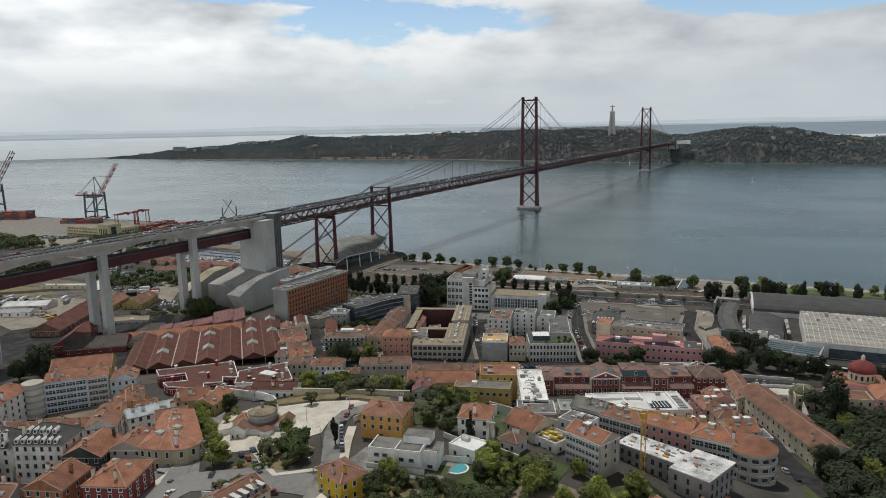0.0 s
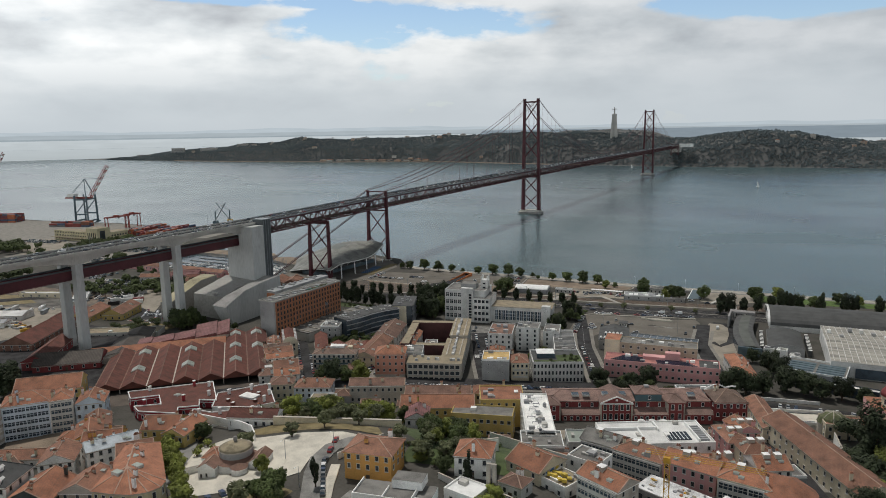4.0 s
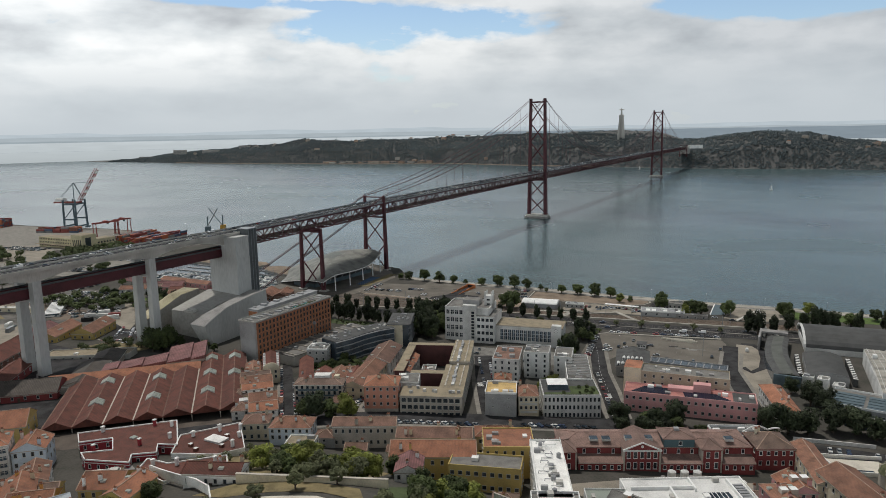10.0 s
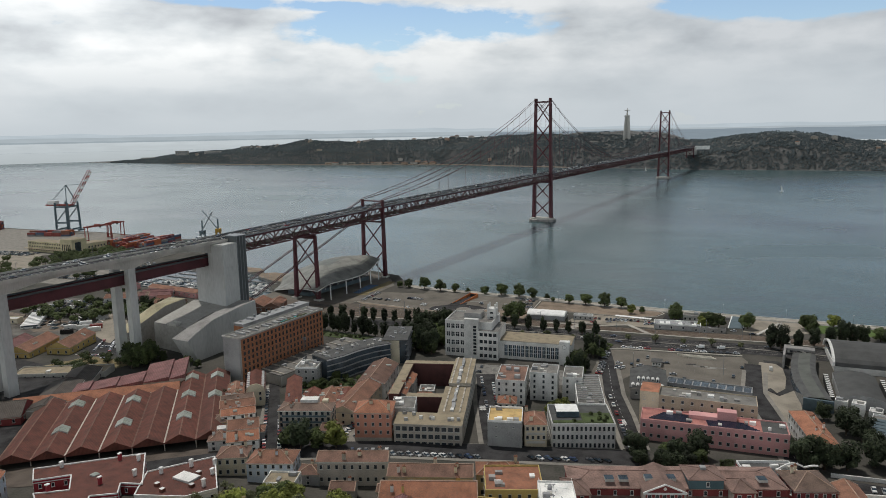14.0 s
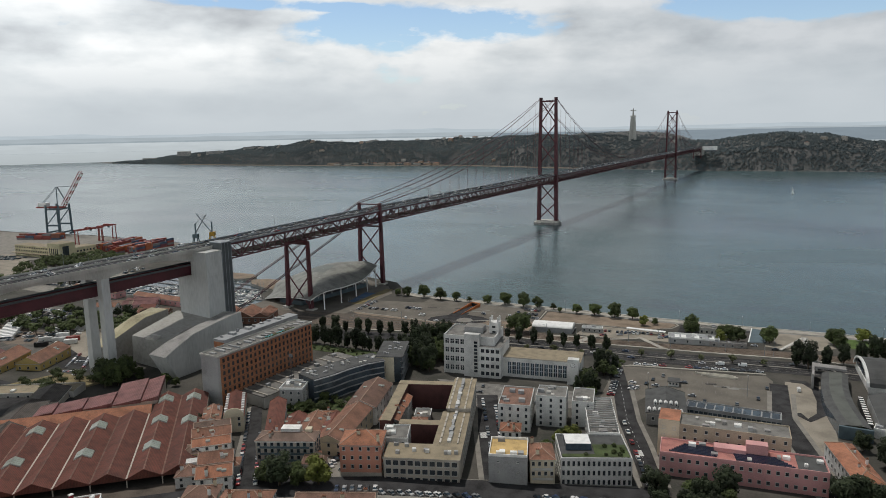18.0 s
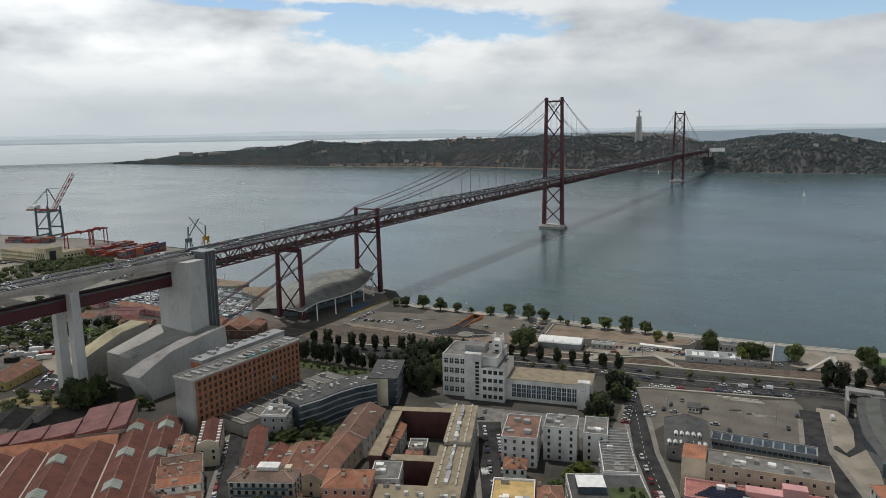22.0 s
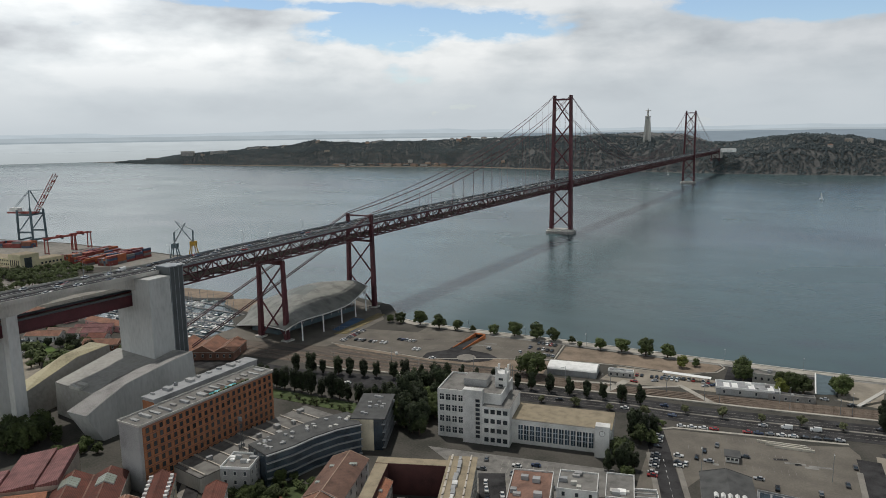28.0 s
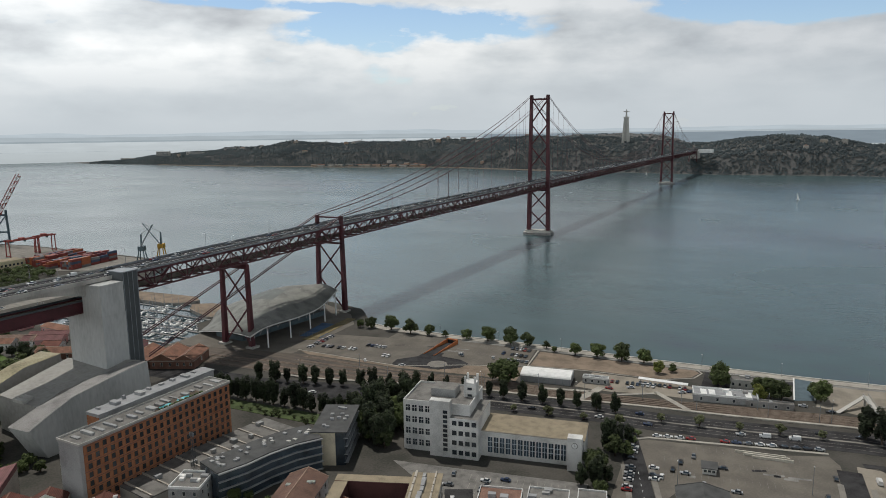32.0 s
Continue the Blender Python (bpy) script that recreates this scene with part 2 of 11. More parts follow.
M_CONCD = mat("dark_concrete", (0.27, 0.26, 0.25), 0.85, 0, 0.3, 0.5, 0.15, 4, 0.05)
M_ROOFG = mat("roof_gravel", (0.175, 0.168, 0.155), 0.95, 0, 0.35, 1.0, 0.2, 9, 0.06)
M_ROOFT = mat("tan_roof", (0.27, 0.225, 0.155), 0.95, 0, 0.25, 1.0, 0.2, 9, 0.05)
M_ROOFD = mat("dark_roof", (0.075, 0.076, 0.075), 0.9, 0, 0.3, 1.0, 0.2, 9, 0.05)
M_METALR = mat("metal_roof", (0.29, 0.295, 0.30), 0.6, 0.0, 0.2, 0.8, 0.1, 6)
M_GLASS = glass_mat("window_glass", (0.035, 0.042, 0.05))
M_GLASSB = glass_mat("facade_glass", (0.05, 0.07, 0.09))
M_FRAME = mat("window_frame", (0.50, 0.49, 0.46), 0.7, 0, 0.1, 1, 0, 8, 0.08)
M_SKYL = mat("skylight_glass", (0.27, 0.30, 0.26), 0.3, 0, 0.2, 1.0)
M_RED = mat("bridge_red", (0.080, 0.016, 0.022), 0.6, 0, 0.3, 0.5, 0, 8, 0.06)
M_STEELD = mat("dark_steel_panel", (0.085, 0.095, 0.10), 0.55, 0.2, 0.2, 0.4)
M_ASPH = mat("asphalt", (0.042, 0.041, 0.042), 0.95, 0, 0.55, 0.7, 0.15, 9, spec=0.2)
M_DECK = mat("bridge_asphalt", (0.034, 0.034, 0.037), 0.95, 0, 0.25, 0.4, 0.1, 9, spec=0.15)
M_PAVE = mat("paving", (0.22, 0.205, 0.18), 0.95, 0, 0.25, 0.8, 0.15, 8)
M_LOT = mat("parking_surface", (0.126, 0.118, 0.106), 0.95, 0, 0.5, 0.5, 0.15, 8, spec=0.25)
M_CALC = mat("pale_limestone_paving", (0.58, 0.54, 0.46), 0.95, 0, 0.22, 0.6, 0.1, 8)
M_DIRT = mat("bare_earth", (0.22, 0.17, 0.125), 0.98, 0, 0.35, 0.4, 0.3, 3)
M_GRASS = mat("grass", (0.062, 0.085, 0.03), 0.98, 0, 0.4, 0.8, 0.4, 6)
M_DRYG = mat("dry_grass", (0.20, 0.16, 0.08), 0.98, 0, 0.35, 0.8, 0.4, 6)
M_TRACK = mat("rail_ballast", (0.17, 0.135, 0.105), 0.98, 0, 0.3, 1.0, 0.4, 6)
M_RAIL = mat("rail_steel", (0.20, 0.15, 0.12), 0.5, 0.7, 0.3, 1.0)
M_LEAF = mat("leaves", (0.060, 0.080, 0.024), 0.9, 0, 0.5, 1.2, 0, 8, 0.35)
# yellow-green leaves, brightened to carry the sunshine on the hill trees
M_LEAF2 = mat("bright_leaves", (0.165, 0.185, 0.036), 0.9, 0, 0.45, 1.2, 0, 8, 0.3)
M_LEAF3 = mat("olive_leaves", (0.115, 0.125, 0.060), 0.9, 0, 0.4, 1.2, 0, 8, 0.3)
M_BARK = mat("bark", (0.10, 0.075, 0.055), 0.95, 0, 0.3, 2.0, 0.4, 6)
M_TYRE = mat("tyre", (0.02, 0.02, 0.02), 0.9)
M_YSTEEL = mat("yellow_steel", (0.50, 0.28, 0.03), 0.6, 0, 0.2, 1)
M_GSTEEL = mat("grey_steel", (0.26, 0.28, 0.30), 0.55, 0.3, 0.2, 1)
M_DSTEEL = mat("blue_grey_steel", (0.09, 0.13, 0.15), 0.6, 0.1, 0.2, 1)
M_CRED = mat("crane_red", (0.26, 0.05, 0.04), 0.6, 0, 0.25, 1)
M_PAINT = mat("white_paint", (0.78, 0.78, 0.76), 0.7, 0, 0.12, 1.5)
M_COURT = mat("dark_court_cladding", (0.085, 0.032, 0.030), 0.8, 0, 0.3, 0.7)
M_TIN = mat("bright_tin_roof", (0.42, 0.46, 0.49), 0.75, 0.0, 0.35, 1.2)
M_SITE = mat("site_roof_membrane", (0.60, 0.60, 0.59), 0.7, 0, 0.45, 0.8, 0.2, 4, 0, (1, 1, 1), (0.26, 0.26, 0.26))
M_OCHROOF = mat("ochre_terrace", (0.52, 0.36, 0.15), 0.9, 0, 0.3, 1.0)
M_PINKR = mat("pink_roof_membrane", (0.40, 0.17, 0.145), 0.9, 0, 0.35, 0.8)
# worn asphalt, raised further to stand in for sunlight on the hill
M_WORN = mat("worn_pale_asphalt", (0.21, 0.205, 0.19), 0.95, 0, 0.4, 0.8, 0.15, 9)
M_POOL = mat("pool_water", (0.10, 0.42, 0.46), 0.1, 0, 0.1, 0.6)
M_SOLAR = mat("solar_panel", (0.02, 0.025, 0.05), 0.2, 0.1, 0.2, 1)

# ==== mesh building ====


class Mesh:
    """Collects faces with a material each, and becomes one mesh."""

    def __init__(self):
        self.v, self.f, self.m, self.mats = [], [], [], []

    def _mi(self, material):
        if material not in self.mats:
            self.mats.append(material)
        return self.mats.index(material)

    def face(self, pts, material):
        n = len(self.v)
        self.v += [tuple(p) for p in pts]
        self.f.append(tuple(range(n, n + len(pts))))
        self.m.append(self._mi(material))
        return self

    def prism(self, poly, z0, z1, material, top=None, bottom=True):
        """A plan outline (anticlockwise) drawn up from z0 to z1."""
        n, k = len(self.v), len(poly)
        self.v += [(x, y, z0) for x, y in poly] + [(x, y, z1) for x, y in poly]
        for i in range(k):
            j = (i + 1) % k
            self.f.append((n + i, n + j, n + k + j, n + k + i))
            self.m.append(self._mi(material))
        self.f.append(tuple(range(n + k, n + 2 * k)))
        self.m.append(self._mi(top or material))
        if bottom:
            self.f.append(tuple(range(n + k - 1, n - 1, -1)))
            self.m.append(self._mi(material))
        return self

    def box(self, x0, y0, z0, x1, y1, z1, material, top=None):
        return self.prism([(x0, y0), (x1, y0), (x1, y1), (x0, y1)], z0, z1, material, top)

    def beam(self, a, b, w, h, material):
        """A square bar from a to b."""
        a, b = Vector(a), Vector(b)
        d = (b - a).normalized()
        side = d.cross(Vector((0, 0, 1)))
        side = Vector((1, 0, 0)) if side.length < 1e-4 else side.normalized()
        up = side.cross(d)
        n = len(self.v)
        for p in (a, b):
            for s, t in ((-1, -1), (1, -1), (1, 1), (-1, 1)):
                self.v.append(tuple(p + side * (s * w / 2) + up * (t * h / 2)))
        mi = self._mi(material)
        for q in ((0, 1, 5, 4), (1, 2, 6, 5), (2, 3, 7, 6), (3, 0, 4, 7), (3, 2, 1, 0), (4, 5, 6, 7)):
            self.f.append(tuple(n + i for i in q))
            self.m.append(mi)
        return self

    def tube(self, pts, radii, material, sides=8, caps=True):
        """A round bar through points, with a radius at each."""
        n, k = len(self.v), len(pts)
        pts = [Vector(p) for p in pts]
        mi = self._mi(material)
        for i, p in enumerate(pts):
            d = (pts[min(i + 1, k - 1)] - pts[max(i - 1, 0)]).normalized()
            s = d.cross(Vector((0, 0, 1)))
            s = Vector((1, 0, 0)) if s.length < 1e-3 else s.normalized()
            u = s.cross(d)
            for a in range(sides):
                t = math.tau * a / sides
                self.v.append(tuple(p + (s * math.cos(t) + u * math.sin(t)) * radii[i]))
        for i in range(k - 1):
            for a in range(sides):
                b = (a + 1) % sides
                self.f.append((n + i * sides + a, n + i * sides + b, n + (i + 1) * sides + b, n + (i + 1) * sides + a))
                self.m.append(mi)
        if caps:
            self.f.append(tuple(n + (k - 1) * sides + a for a in range(sides)))
            self.f.append(tuple(n + a for a in reversed(range(sides))))
            self.m += [mi, mi]
        return self

    def data(self, name, smooth=False):
        me = bpy.data.meshes.new(name)
        me.from_pydata(self.v, [], self.f)
        for m in self.mats:
            me.materials.append(m)
        me.polygons.foreach_set("material_index", self.m)
        if smooth:
            me.polygons.foreach_set("use_smooth", [True] * len(self.f))
        me.validate()
        me.update()
        return me


def thing(name, label, category, x=0.0, y=0.0, z=0.0, rz=0.0, data=None, group="", kind=""):
    ob = new(name, data)
    ob.matrix_basis = pose(x, y, z, 0, 0, rz)
    return tagged(ob, label, category, group, kind)


def part(name, mesh, parent, label="", smooth=False, at=None):
    """Links a mesh as one part under a thing, in the thing's own axes."""
    ob = new(name, mesh.data(name, smooth) if isinstance(mesh, Mesh) else mesh)
    ob.parent = parent
    if at is not None:
        ob.matrix_basis = at
    if label:
        ob["label"] = label
    return ob


def ring_xy(r, n):
    return [(r * math.cos(math.tau * i / n), r * math.sin(math.tau * i / n)) for i in range(n)]


def smooth01(a):
    a = min(1.0, max(0.0, a))
    return a * a * (3 - 2 * a)


def terrain(x, y):
    """The height of the ground: flat by the river, a hill inland."""
    g = math.exp(-(((x - 275) / (110 if x < 275 else 170)) ** 2))
    return 4 + 5 * smooth01((-y - 740) / 100) + 22 * smooth01((-y - 845) / 70) * g


def turned(x, y, rz):
    c, s = math.cos(radians(rz)), math.sin(radians(rz))
    return lambda u, v: (x + c * u - s * v, y + s * u + c * v)

# ==== ground, river and distance ====
def steps(*spans):
    out = []
    for a, b, s in spans:
        n = max(1, round((b - a) / s))
        out += [a + (b - a) * i / n for i in range(n)]
    return out + [spans[-1][1]]


gx = steps((-2400, -200, 200), (-200, 60, 20), (60, 500, 10), (500, 900, 40), (900, 2400, 250))
gy = steps((-2400, -1200, 150), (-1200, -1040, 20), (-1040, -730, 8), (-730, -640, 30))
ground = Mesh()
ground.v = [(x, y, terrain(x, y)) for y in gy for x in gx]
for j in range(len(gy) - 1):
    for i in range(len(gx) - 1):
        a = j * len(gx) + i
        ground.f.append((a, a + 1, a + 1 + len(gx), a + len(gx)))
        ground.m.append(0)
M_GROUND = mat("city_ground", (0.076, 0.071, 0.062), 0.97, 0, 0.35, 0.25, 0.3, 4, 0, (1, 1, 1), (0.050, 0.050, 0.042), spec=0.25)
ground.mats.append(M_GROUND)
M_QUAY = mat("quay_stone", (0.30, 0.28, 0.25), 0.9, 0, 0.3, 0.8, 0.2, 5)
QUAY = [(50, -504), (68, -508), (130, -506), (180, -503), (250, -502), (320, -499), (375, -494), (475, -488), (700, -478), (2400, -420)]
ground.prism([(20, -640), (2400, -640)] + QUAY[::-1] + [(20, -472)], -3, 4, M_QUAY, M_GROUND)
ground.prism([(-45, -640), (20, -640), (20, -472), (-20, -462), (-62, -488), (-68, -560), (-45, -578)], -3, 4, M_QUAY, M_GROUND)
ground.prism([(-235, -640), (-45, -640), (-45, -612), (-235, -612)], -3, 4, M_QUAY, M_GROUND)
ground.prism([(-2400, -640), (-235, -640), (-235, -480), (-300, -379), (-410, -375), (-560, -374), (-715, -397), (-2400, -420)], -3, 4, M_QUAY, M_GROUND)
thing("ground", "sloping city ground of worn paving and earth down to the quay", "ground", data=ground.data("ground"), kind="structure")


def river_material():
    m = mat("river_water", (0.060, 0.098, 0.106), 0.25, 0, 0.25, 0.0045, 0, 8, 0, (1, 1.9, 1), (0.060, 0.078, 0.099))
    nt = m.node_tree
    p = nt.nodes["Principled BSDF"]
    p.inputs["IOR"].default_value = 1.33
    geo = nt.nodes.new("ShaderNodeNewGeometry")

    def layer(scale, size, detail):
        mp = nt.nodes.new("ShaderNodeMapping")
        mp.inputs["Scale"].default_value = scale
        mp.inputs["Rotation"].default_value = (0, 0, radians(20))
        nt.links.new(geo.outputs["Position"], mp.inputs[0])
        n = nt.nodes.new("ShaderNodeTexNoise")
        n.inputs["Scale"].default_value, n.inputs["Detail"].default_value = size, detail
        nt.links.new(mp.outputs[0], n.inputs["Vector"])
        return n.outputs[0]

    b1 = nt.nodes.new("ShaderNodeBump")
    b1.inputs["Strength"].default_value, b1.inputs["Distance"].default_value = 0.24, 0.5
    nt.links.new(layer((1, 2.2, 1), 0.16, 6), b1.inputs["Height"])
    nt.links.new(b1.outputs[0], p.inputs["Normal"])
    ramp = nt.nodes.new("ShaderNodeMapRange")
    ramp.inputs["From Min"].default_value, ramp.inputs["From Max"].default_value = 0.35, 0.65
    ramp.inputs["To Min"].default_value, ramp.inputs["To Max"].default_value = 0.22, 0.28
    nt.links.new(layer((0.8, 1.3, 1), 0.004, 3), ramp.inputs["Value"])
    nt.links.new(ramp.outputs[0], p.inputs["Roughness"])
    return m


water = Mesh()
M_WATER = river_material()
water.face([(-5200, -700, 0), (5200, -700, 0), (5200, 5200, 0), (-5200, 5200, 0)], M_WATER)
thing("water", "wide grey-green tidal river with small ripples", "river", data=water.data("water"), kind="structure")

SHORE = [(-3420, 1640), (-3250, 1625), (-2226, 1556), (-1551, 1585), (-1025, 1690), (-700, 1600), (-459, 1545), (-315, 1530), (64, 1474), (477, 1500), (800, 1470), (2600, 1400)]
RIDGE = [(-3420, 2), (-3250, 6), (-3080, 14), (-2930, 30), (-2690, 52), (-2400, 66), (-2218, 84), (-1950, 100), (-1671, 98), (-1160, 104), (-700, 120), (-406, 127), (-200, 118), (-80, 96), (6, 88), (100, 104), (234, 120), (380, 112), (497, 86), (640, 70), (900, 92), (2600, 90)]


def along(table, x):
    return float(np.interp(x, [p[0] for p in table], [p[1] for p in table]))


def far_height(x, y):
    d = y - along(SHORE, x)
    if d <= 0:
        return -2.0
    h = along(RIDGE, x)
    n = noise.fractal(Vector((x / 170, y / 170, 0.3)), 1.0, 2.0, 4)
    r = 0.62 * smooth01(d / 75) + 0.38 * smooth01((d - 50) / 180)
    return max(0.5, h * r * (1 + 0.10 * n) + 4 * n * smooth01(d / 60)) if d > 4 else 0.5


far = Mesh()
fx = steps((-3420, -900, 28), (-900, 900, 16), (900, 2600, 60))
fd = [-3, 5, 14, 26, 40, 56, 75, 95, 120, 150, 190, 240, 300, 380, 480, 600]
for d in fd:
    for x in fx:
        y = along(SHORE, x) + d
        far.v.append((x, y, far_height(x, y)))
for j in range(len(fd) - 1):
    for i in range(len(fx) - 1):
        a = j * len(fx) + i
        far.f.append((a, a + 1, a + 1 + len(fx), a + len(fx)))
        far.m.append(0)
# lifted to a grey that puts the distance haze into the base colour
M_FAR = mat("hazed_far_hillside", (0.108, 0.106, 0.102), 0.98, 0, 0.4, 0.05, 0, 8, 0, (1, 1, 1), (0.078, 0.084, 0.078))
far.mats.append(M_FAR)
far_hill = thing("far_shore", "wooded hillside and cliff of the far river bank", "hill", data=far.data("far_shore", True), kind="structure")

woods = Mesh()
rng = random.Random(5)
for _ in range(30000):
    x = rng.uniform(-3200, 1500)
    d = abs(rng.gauss(0, 180)) + 6
    y = along(SHORE, x) + d
    if noise.noise(Vector((x / 90, y / 90, 4))) < -0.62:
        continue
    z = far_height(x, y)
    s = rng.uniform(2.8, 6.2)
    c = Vector((x, y, z + s * 0.35))
    n0 = len(woods.v)
    for k in range(6):
        a = math.tau * k / 6 + rng.random()
        woods.v.append((c.x + math.cos(a) * s * rng.uniform(0.7, 1.2), c.y + math.sin(a) * s * rng.uniform(0.7, 1.2), c.z - s * 0.25 + rng.uniform(-1, 1)))
    for k in range(4):
        a = math.tau * k / 4 + rng.random()
        woods.v.append((c.x + math.cos(a) * s * 0.55, c.y + math.sin(a) * s * 0.55, c.z + s * rng.uniform(0.25, 0.5)))
    woods.v.append((c.x + rng.uniform(-1, 1), c.y, c.z + s * 0.75))
    for k in range(6):
        woods.f.append((n0 + k, n0 + (k + 1) % 6, n0 + 6 + (k * 4 // 6)))
    for k in range(4):
        woods.f.append((n0 + 6 + k, n0 + 6 + (k + 1) % 4, n0 + 10))
    woods.m += [0] * 10
# foliage paled towards blue: haze over the river is in its colour
M_WOOD = mat("hazed_far_foliage", (0.070, 0.088, 0.093), 0.98, 0, 0.5, 0.012, 0, 8, 0, (1, 1, 1), (0.050, 0.067, 0.074))
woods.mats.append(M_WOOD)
thing("far_woods", "trees and scrub covering the far bank in a hazy blue-green", "woods", data=woods.data("far_woods"), kind="stuff")


# emission in the tone of distant haze; the bands glow by themselves
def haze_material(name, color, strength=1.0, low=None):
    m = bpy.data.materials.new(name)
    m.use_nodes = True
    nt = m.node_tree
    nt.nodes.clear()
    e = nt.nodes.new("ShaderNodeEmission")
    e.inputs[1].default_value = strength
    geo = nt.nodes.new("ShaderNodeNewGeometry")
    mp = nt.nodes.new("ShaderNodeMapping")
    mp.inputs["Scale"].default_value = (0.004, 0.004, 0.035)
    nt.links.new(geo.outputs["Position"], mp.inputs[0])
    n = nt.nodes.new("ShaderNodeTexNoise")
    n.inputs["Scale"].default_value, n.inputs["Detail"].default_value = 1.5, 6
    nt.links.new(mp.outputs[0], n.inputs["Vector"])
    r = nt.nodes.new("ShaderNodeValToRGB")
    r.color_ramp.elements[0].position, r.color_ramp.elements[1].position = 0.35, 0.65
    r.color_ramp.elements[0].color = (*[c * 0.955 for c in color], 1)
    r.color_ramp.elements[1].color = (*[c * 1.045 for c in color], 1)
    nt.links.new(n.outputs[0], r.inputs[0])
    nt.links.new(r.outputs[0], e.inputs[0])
    # lower tone painted to blend the glow into the river at the join
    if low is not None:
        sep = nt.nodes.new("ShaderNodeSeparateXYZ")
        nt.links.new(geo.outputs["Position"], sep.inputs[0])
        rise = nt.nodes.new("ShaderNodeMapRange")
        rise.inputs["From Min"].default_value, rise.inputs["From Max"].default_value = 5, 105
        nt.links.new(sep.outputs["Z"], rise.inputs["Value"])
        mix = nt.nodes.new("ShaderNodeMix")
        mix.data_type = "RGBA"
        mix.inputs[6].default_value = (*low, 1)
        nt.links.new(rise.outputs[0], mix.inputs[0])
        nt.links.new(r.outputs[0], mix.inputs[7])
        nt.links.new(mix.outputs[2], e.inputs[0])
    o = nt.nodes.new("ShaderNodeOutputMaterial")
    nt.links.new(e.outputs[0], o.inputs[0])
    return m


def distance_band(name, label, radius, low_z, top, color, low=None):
    """A glowing upright backdrop for far land or water round the horizon, haze in its colour."""
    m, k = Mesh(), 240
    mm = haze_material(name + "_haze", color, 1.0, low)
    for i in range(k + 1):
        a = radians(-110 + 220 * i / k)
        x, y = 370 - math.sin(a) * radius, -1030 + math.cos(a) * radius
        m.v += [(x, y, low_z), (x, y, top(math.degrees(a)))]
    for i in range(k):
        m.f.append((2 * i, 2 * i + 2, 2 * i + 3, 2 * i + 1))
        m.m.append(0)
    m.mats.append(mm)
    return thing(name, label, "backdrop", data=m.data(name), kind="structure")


def land_top(a):
    """The shore of the upper estuary, seen over the water to the east and over the ridge to the west."""
    return 133 + 3 * noise.noise(Vector((a / 2, 1, 0)))


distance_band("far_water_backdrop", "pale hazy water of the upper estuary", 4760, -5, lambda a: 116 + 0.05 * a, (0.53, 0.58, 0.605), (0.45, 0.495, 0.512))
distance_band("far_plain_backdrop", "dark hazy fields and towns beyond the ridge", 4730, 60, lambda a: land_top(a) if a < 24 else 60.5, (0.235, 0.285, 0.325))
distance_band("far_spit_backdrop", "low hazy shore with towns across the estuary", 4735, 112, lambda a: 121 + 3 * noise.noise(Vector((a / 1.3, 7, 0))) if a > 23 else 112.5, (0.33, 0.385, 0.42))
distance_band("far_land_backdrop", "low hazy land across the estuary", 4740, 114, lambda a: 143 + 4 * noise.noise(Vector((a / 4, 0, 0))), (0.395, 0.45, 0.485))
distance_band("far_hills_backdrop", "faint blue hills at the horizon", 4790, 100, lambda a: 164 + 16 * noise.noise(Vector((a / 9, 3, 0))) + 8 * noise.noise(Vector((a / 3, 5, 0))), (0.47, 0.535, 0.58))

# ==== suspension bridge ====
ROAD = [(-720, 69.6), (-671, 70.0), (-483, 72.4), (-347, 73.3), (0, 74.6), (506, 76.0), (1013, 76.4), (1496, 77.0), (1700, 77.0)]
DEPTH, HALF = 10.6, 10.6


def road_z(y):
    return along(ROAD, y)


bridge = thing("suspension_bridge", "long dark red steel suspension bridge over the river", "bridge", 0, 0, 0)
PANEL = 11.57
sides = {}
for kind in (0, 1):
    m = Mesh()
    za, zb = -0.9, -DEPTH
    m.beam((0, 0, za), (0, PANEL, za), 0.75, 0.85, M_RED)
    m.beam((0, 0, zb), (0, PANEL, zb), 0.75, 0.85, M_RED)
    m.beam((0, 0, zb), (0, 0, za), 0.5, 0.5, M_RED)
    a, b = ((0, 0, zb), (0, PANEL, za)) if kind else ((0, 0, za), (0, PANEL, zb))
    m.beam(a, b, 0.6, 0.7, M_RED)
    sides[kind] = m.data("truss_panel")
cross = Mesh()
cross.beam((-HALF, 0, -1.3), (HALF, 0, -1.3), 0.6, 1.4, M_RED)
cross.beam((-HALF, 0, -DEPTH), (HALF, 0, -DEPTH), 0.5, 1.0, M_RED)
cross.beam((-HALF, 0, -DEPTH), (-2, 0, -1.8), 0.35, 0.35, M_RED)
cross.beam((HALF, 0, -DEPTH), (2, 0, -1.8), 0.35, 0.35, M_RED)
cross.beam((-HALF, 0, -DEPTH), (HALF, PANEL, -DEPTH), 0.35, 0.35, M_RED)
cross_data = cross.data("floor_beam")
Y0, Y1 = -671.0, 1496.0
count = int((Y1 - Y0) / PANEL)
far_truss = Mesh()
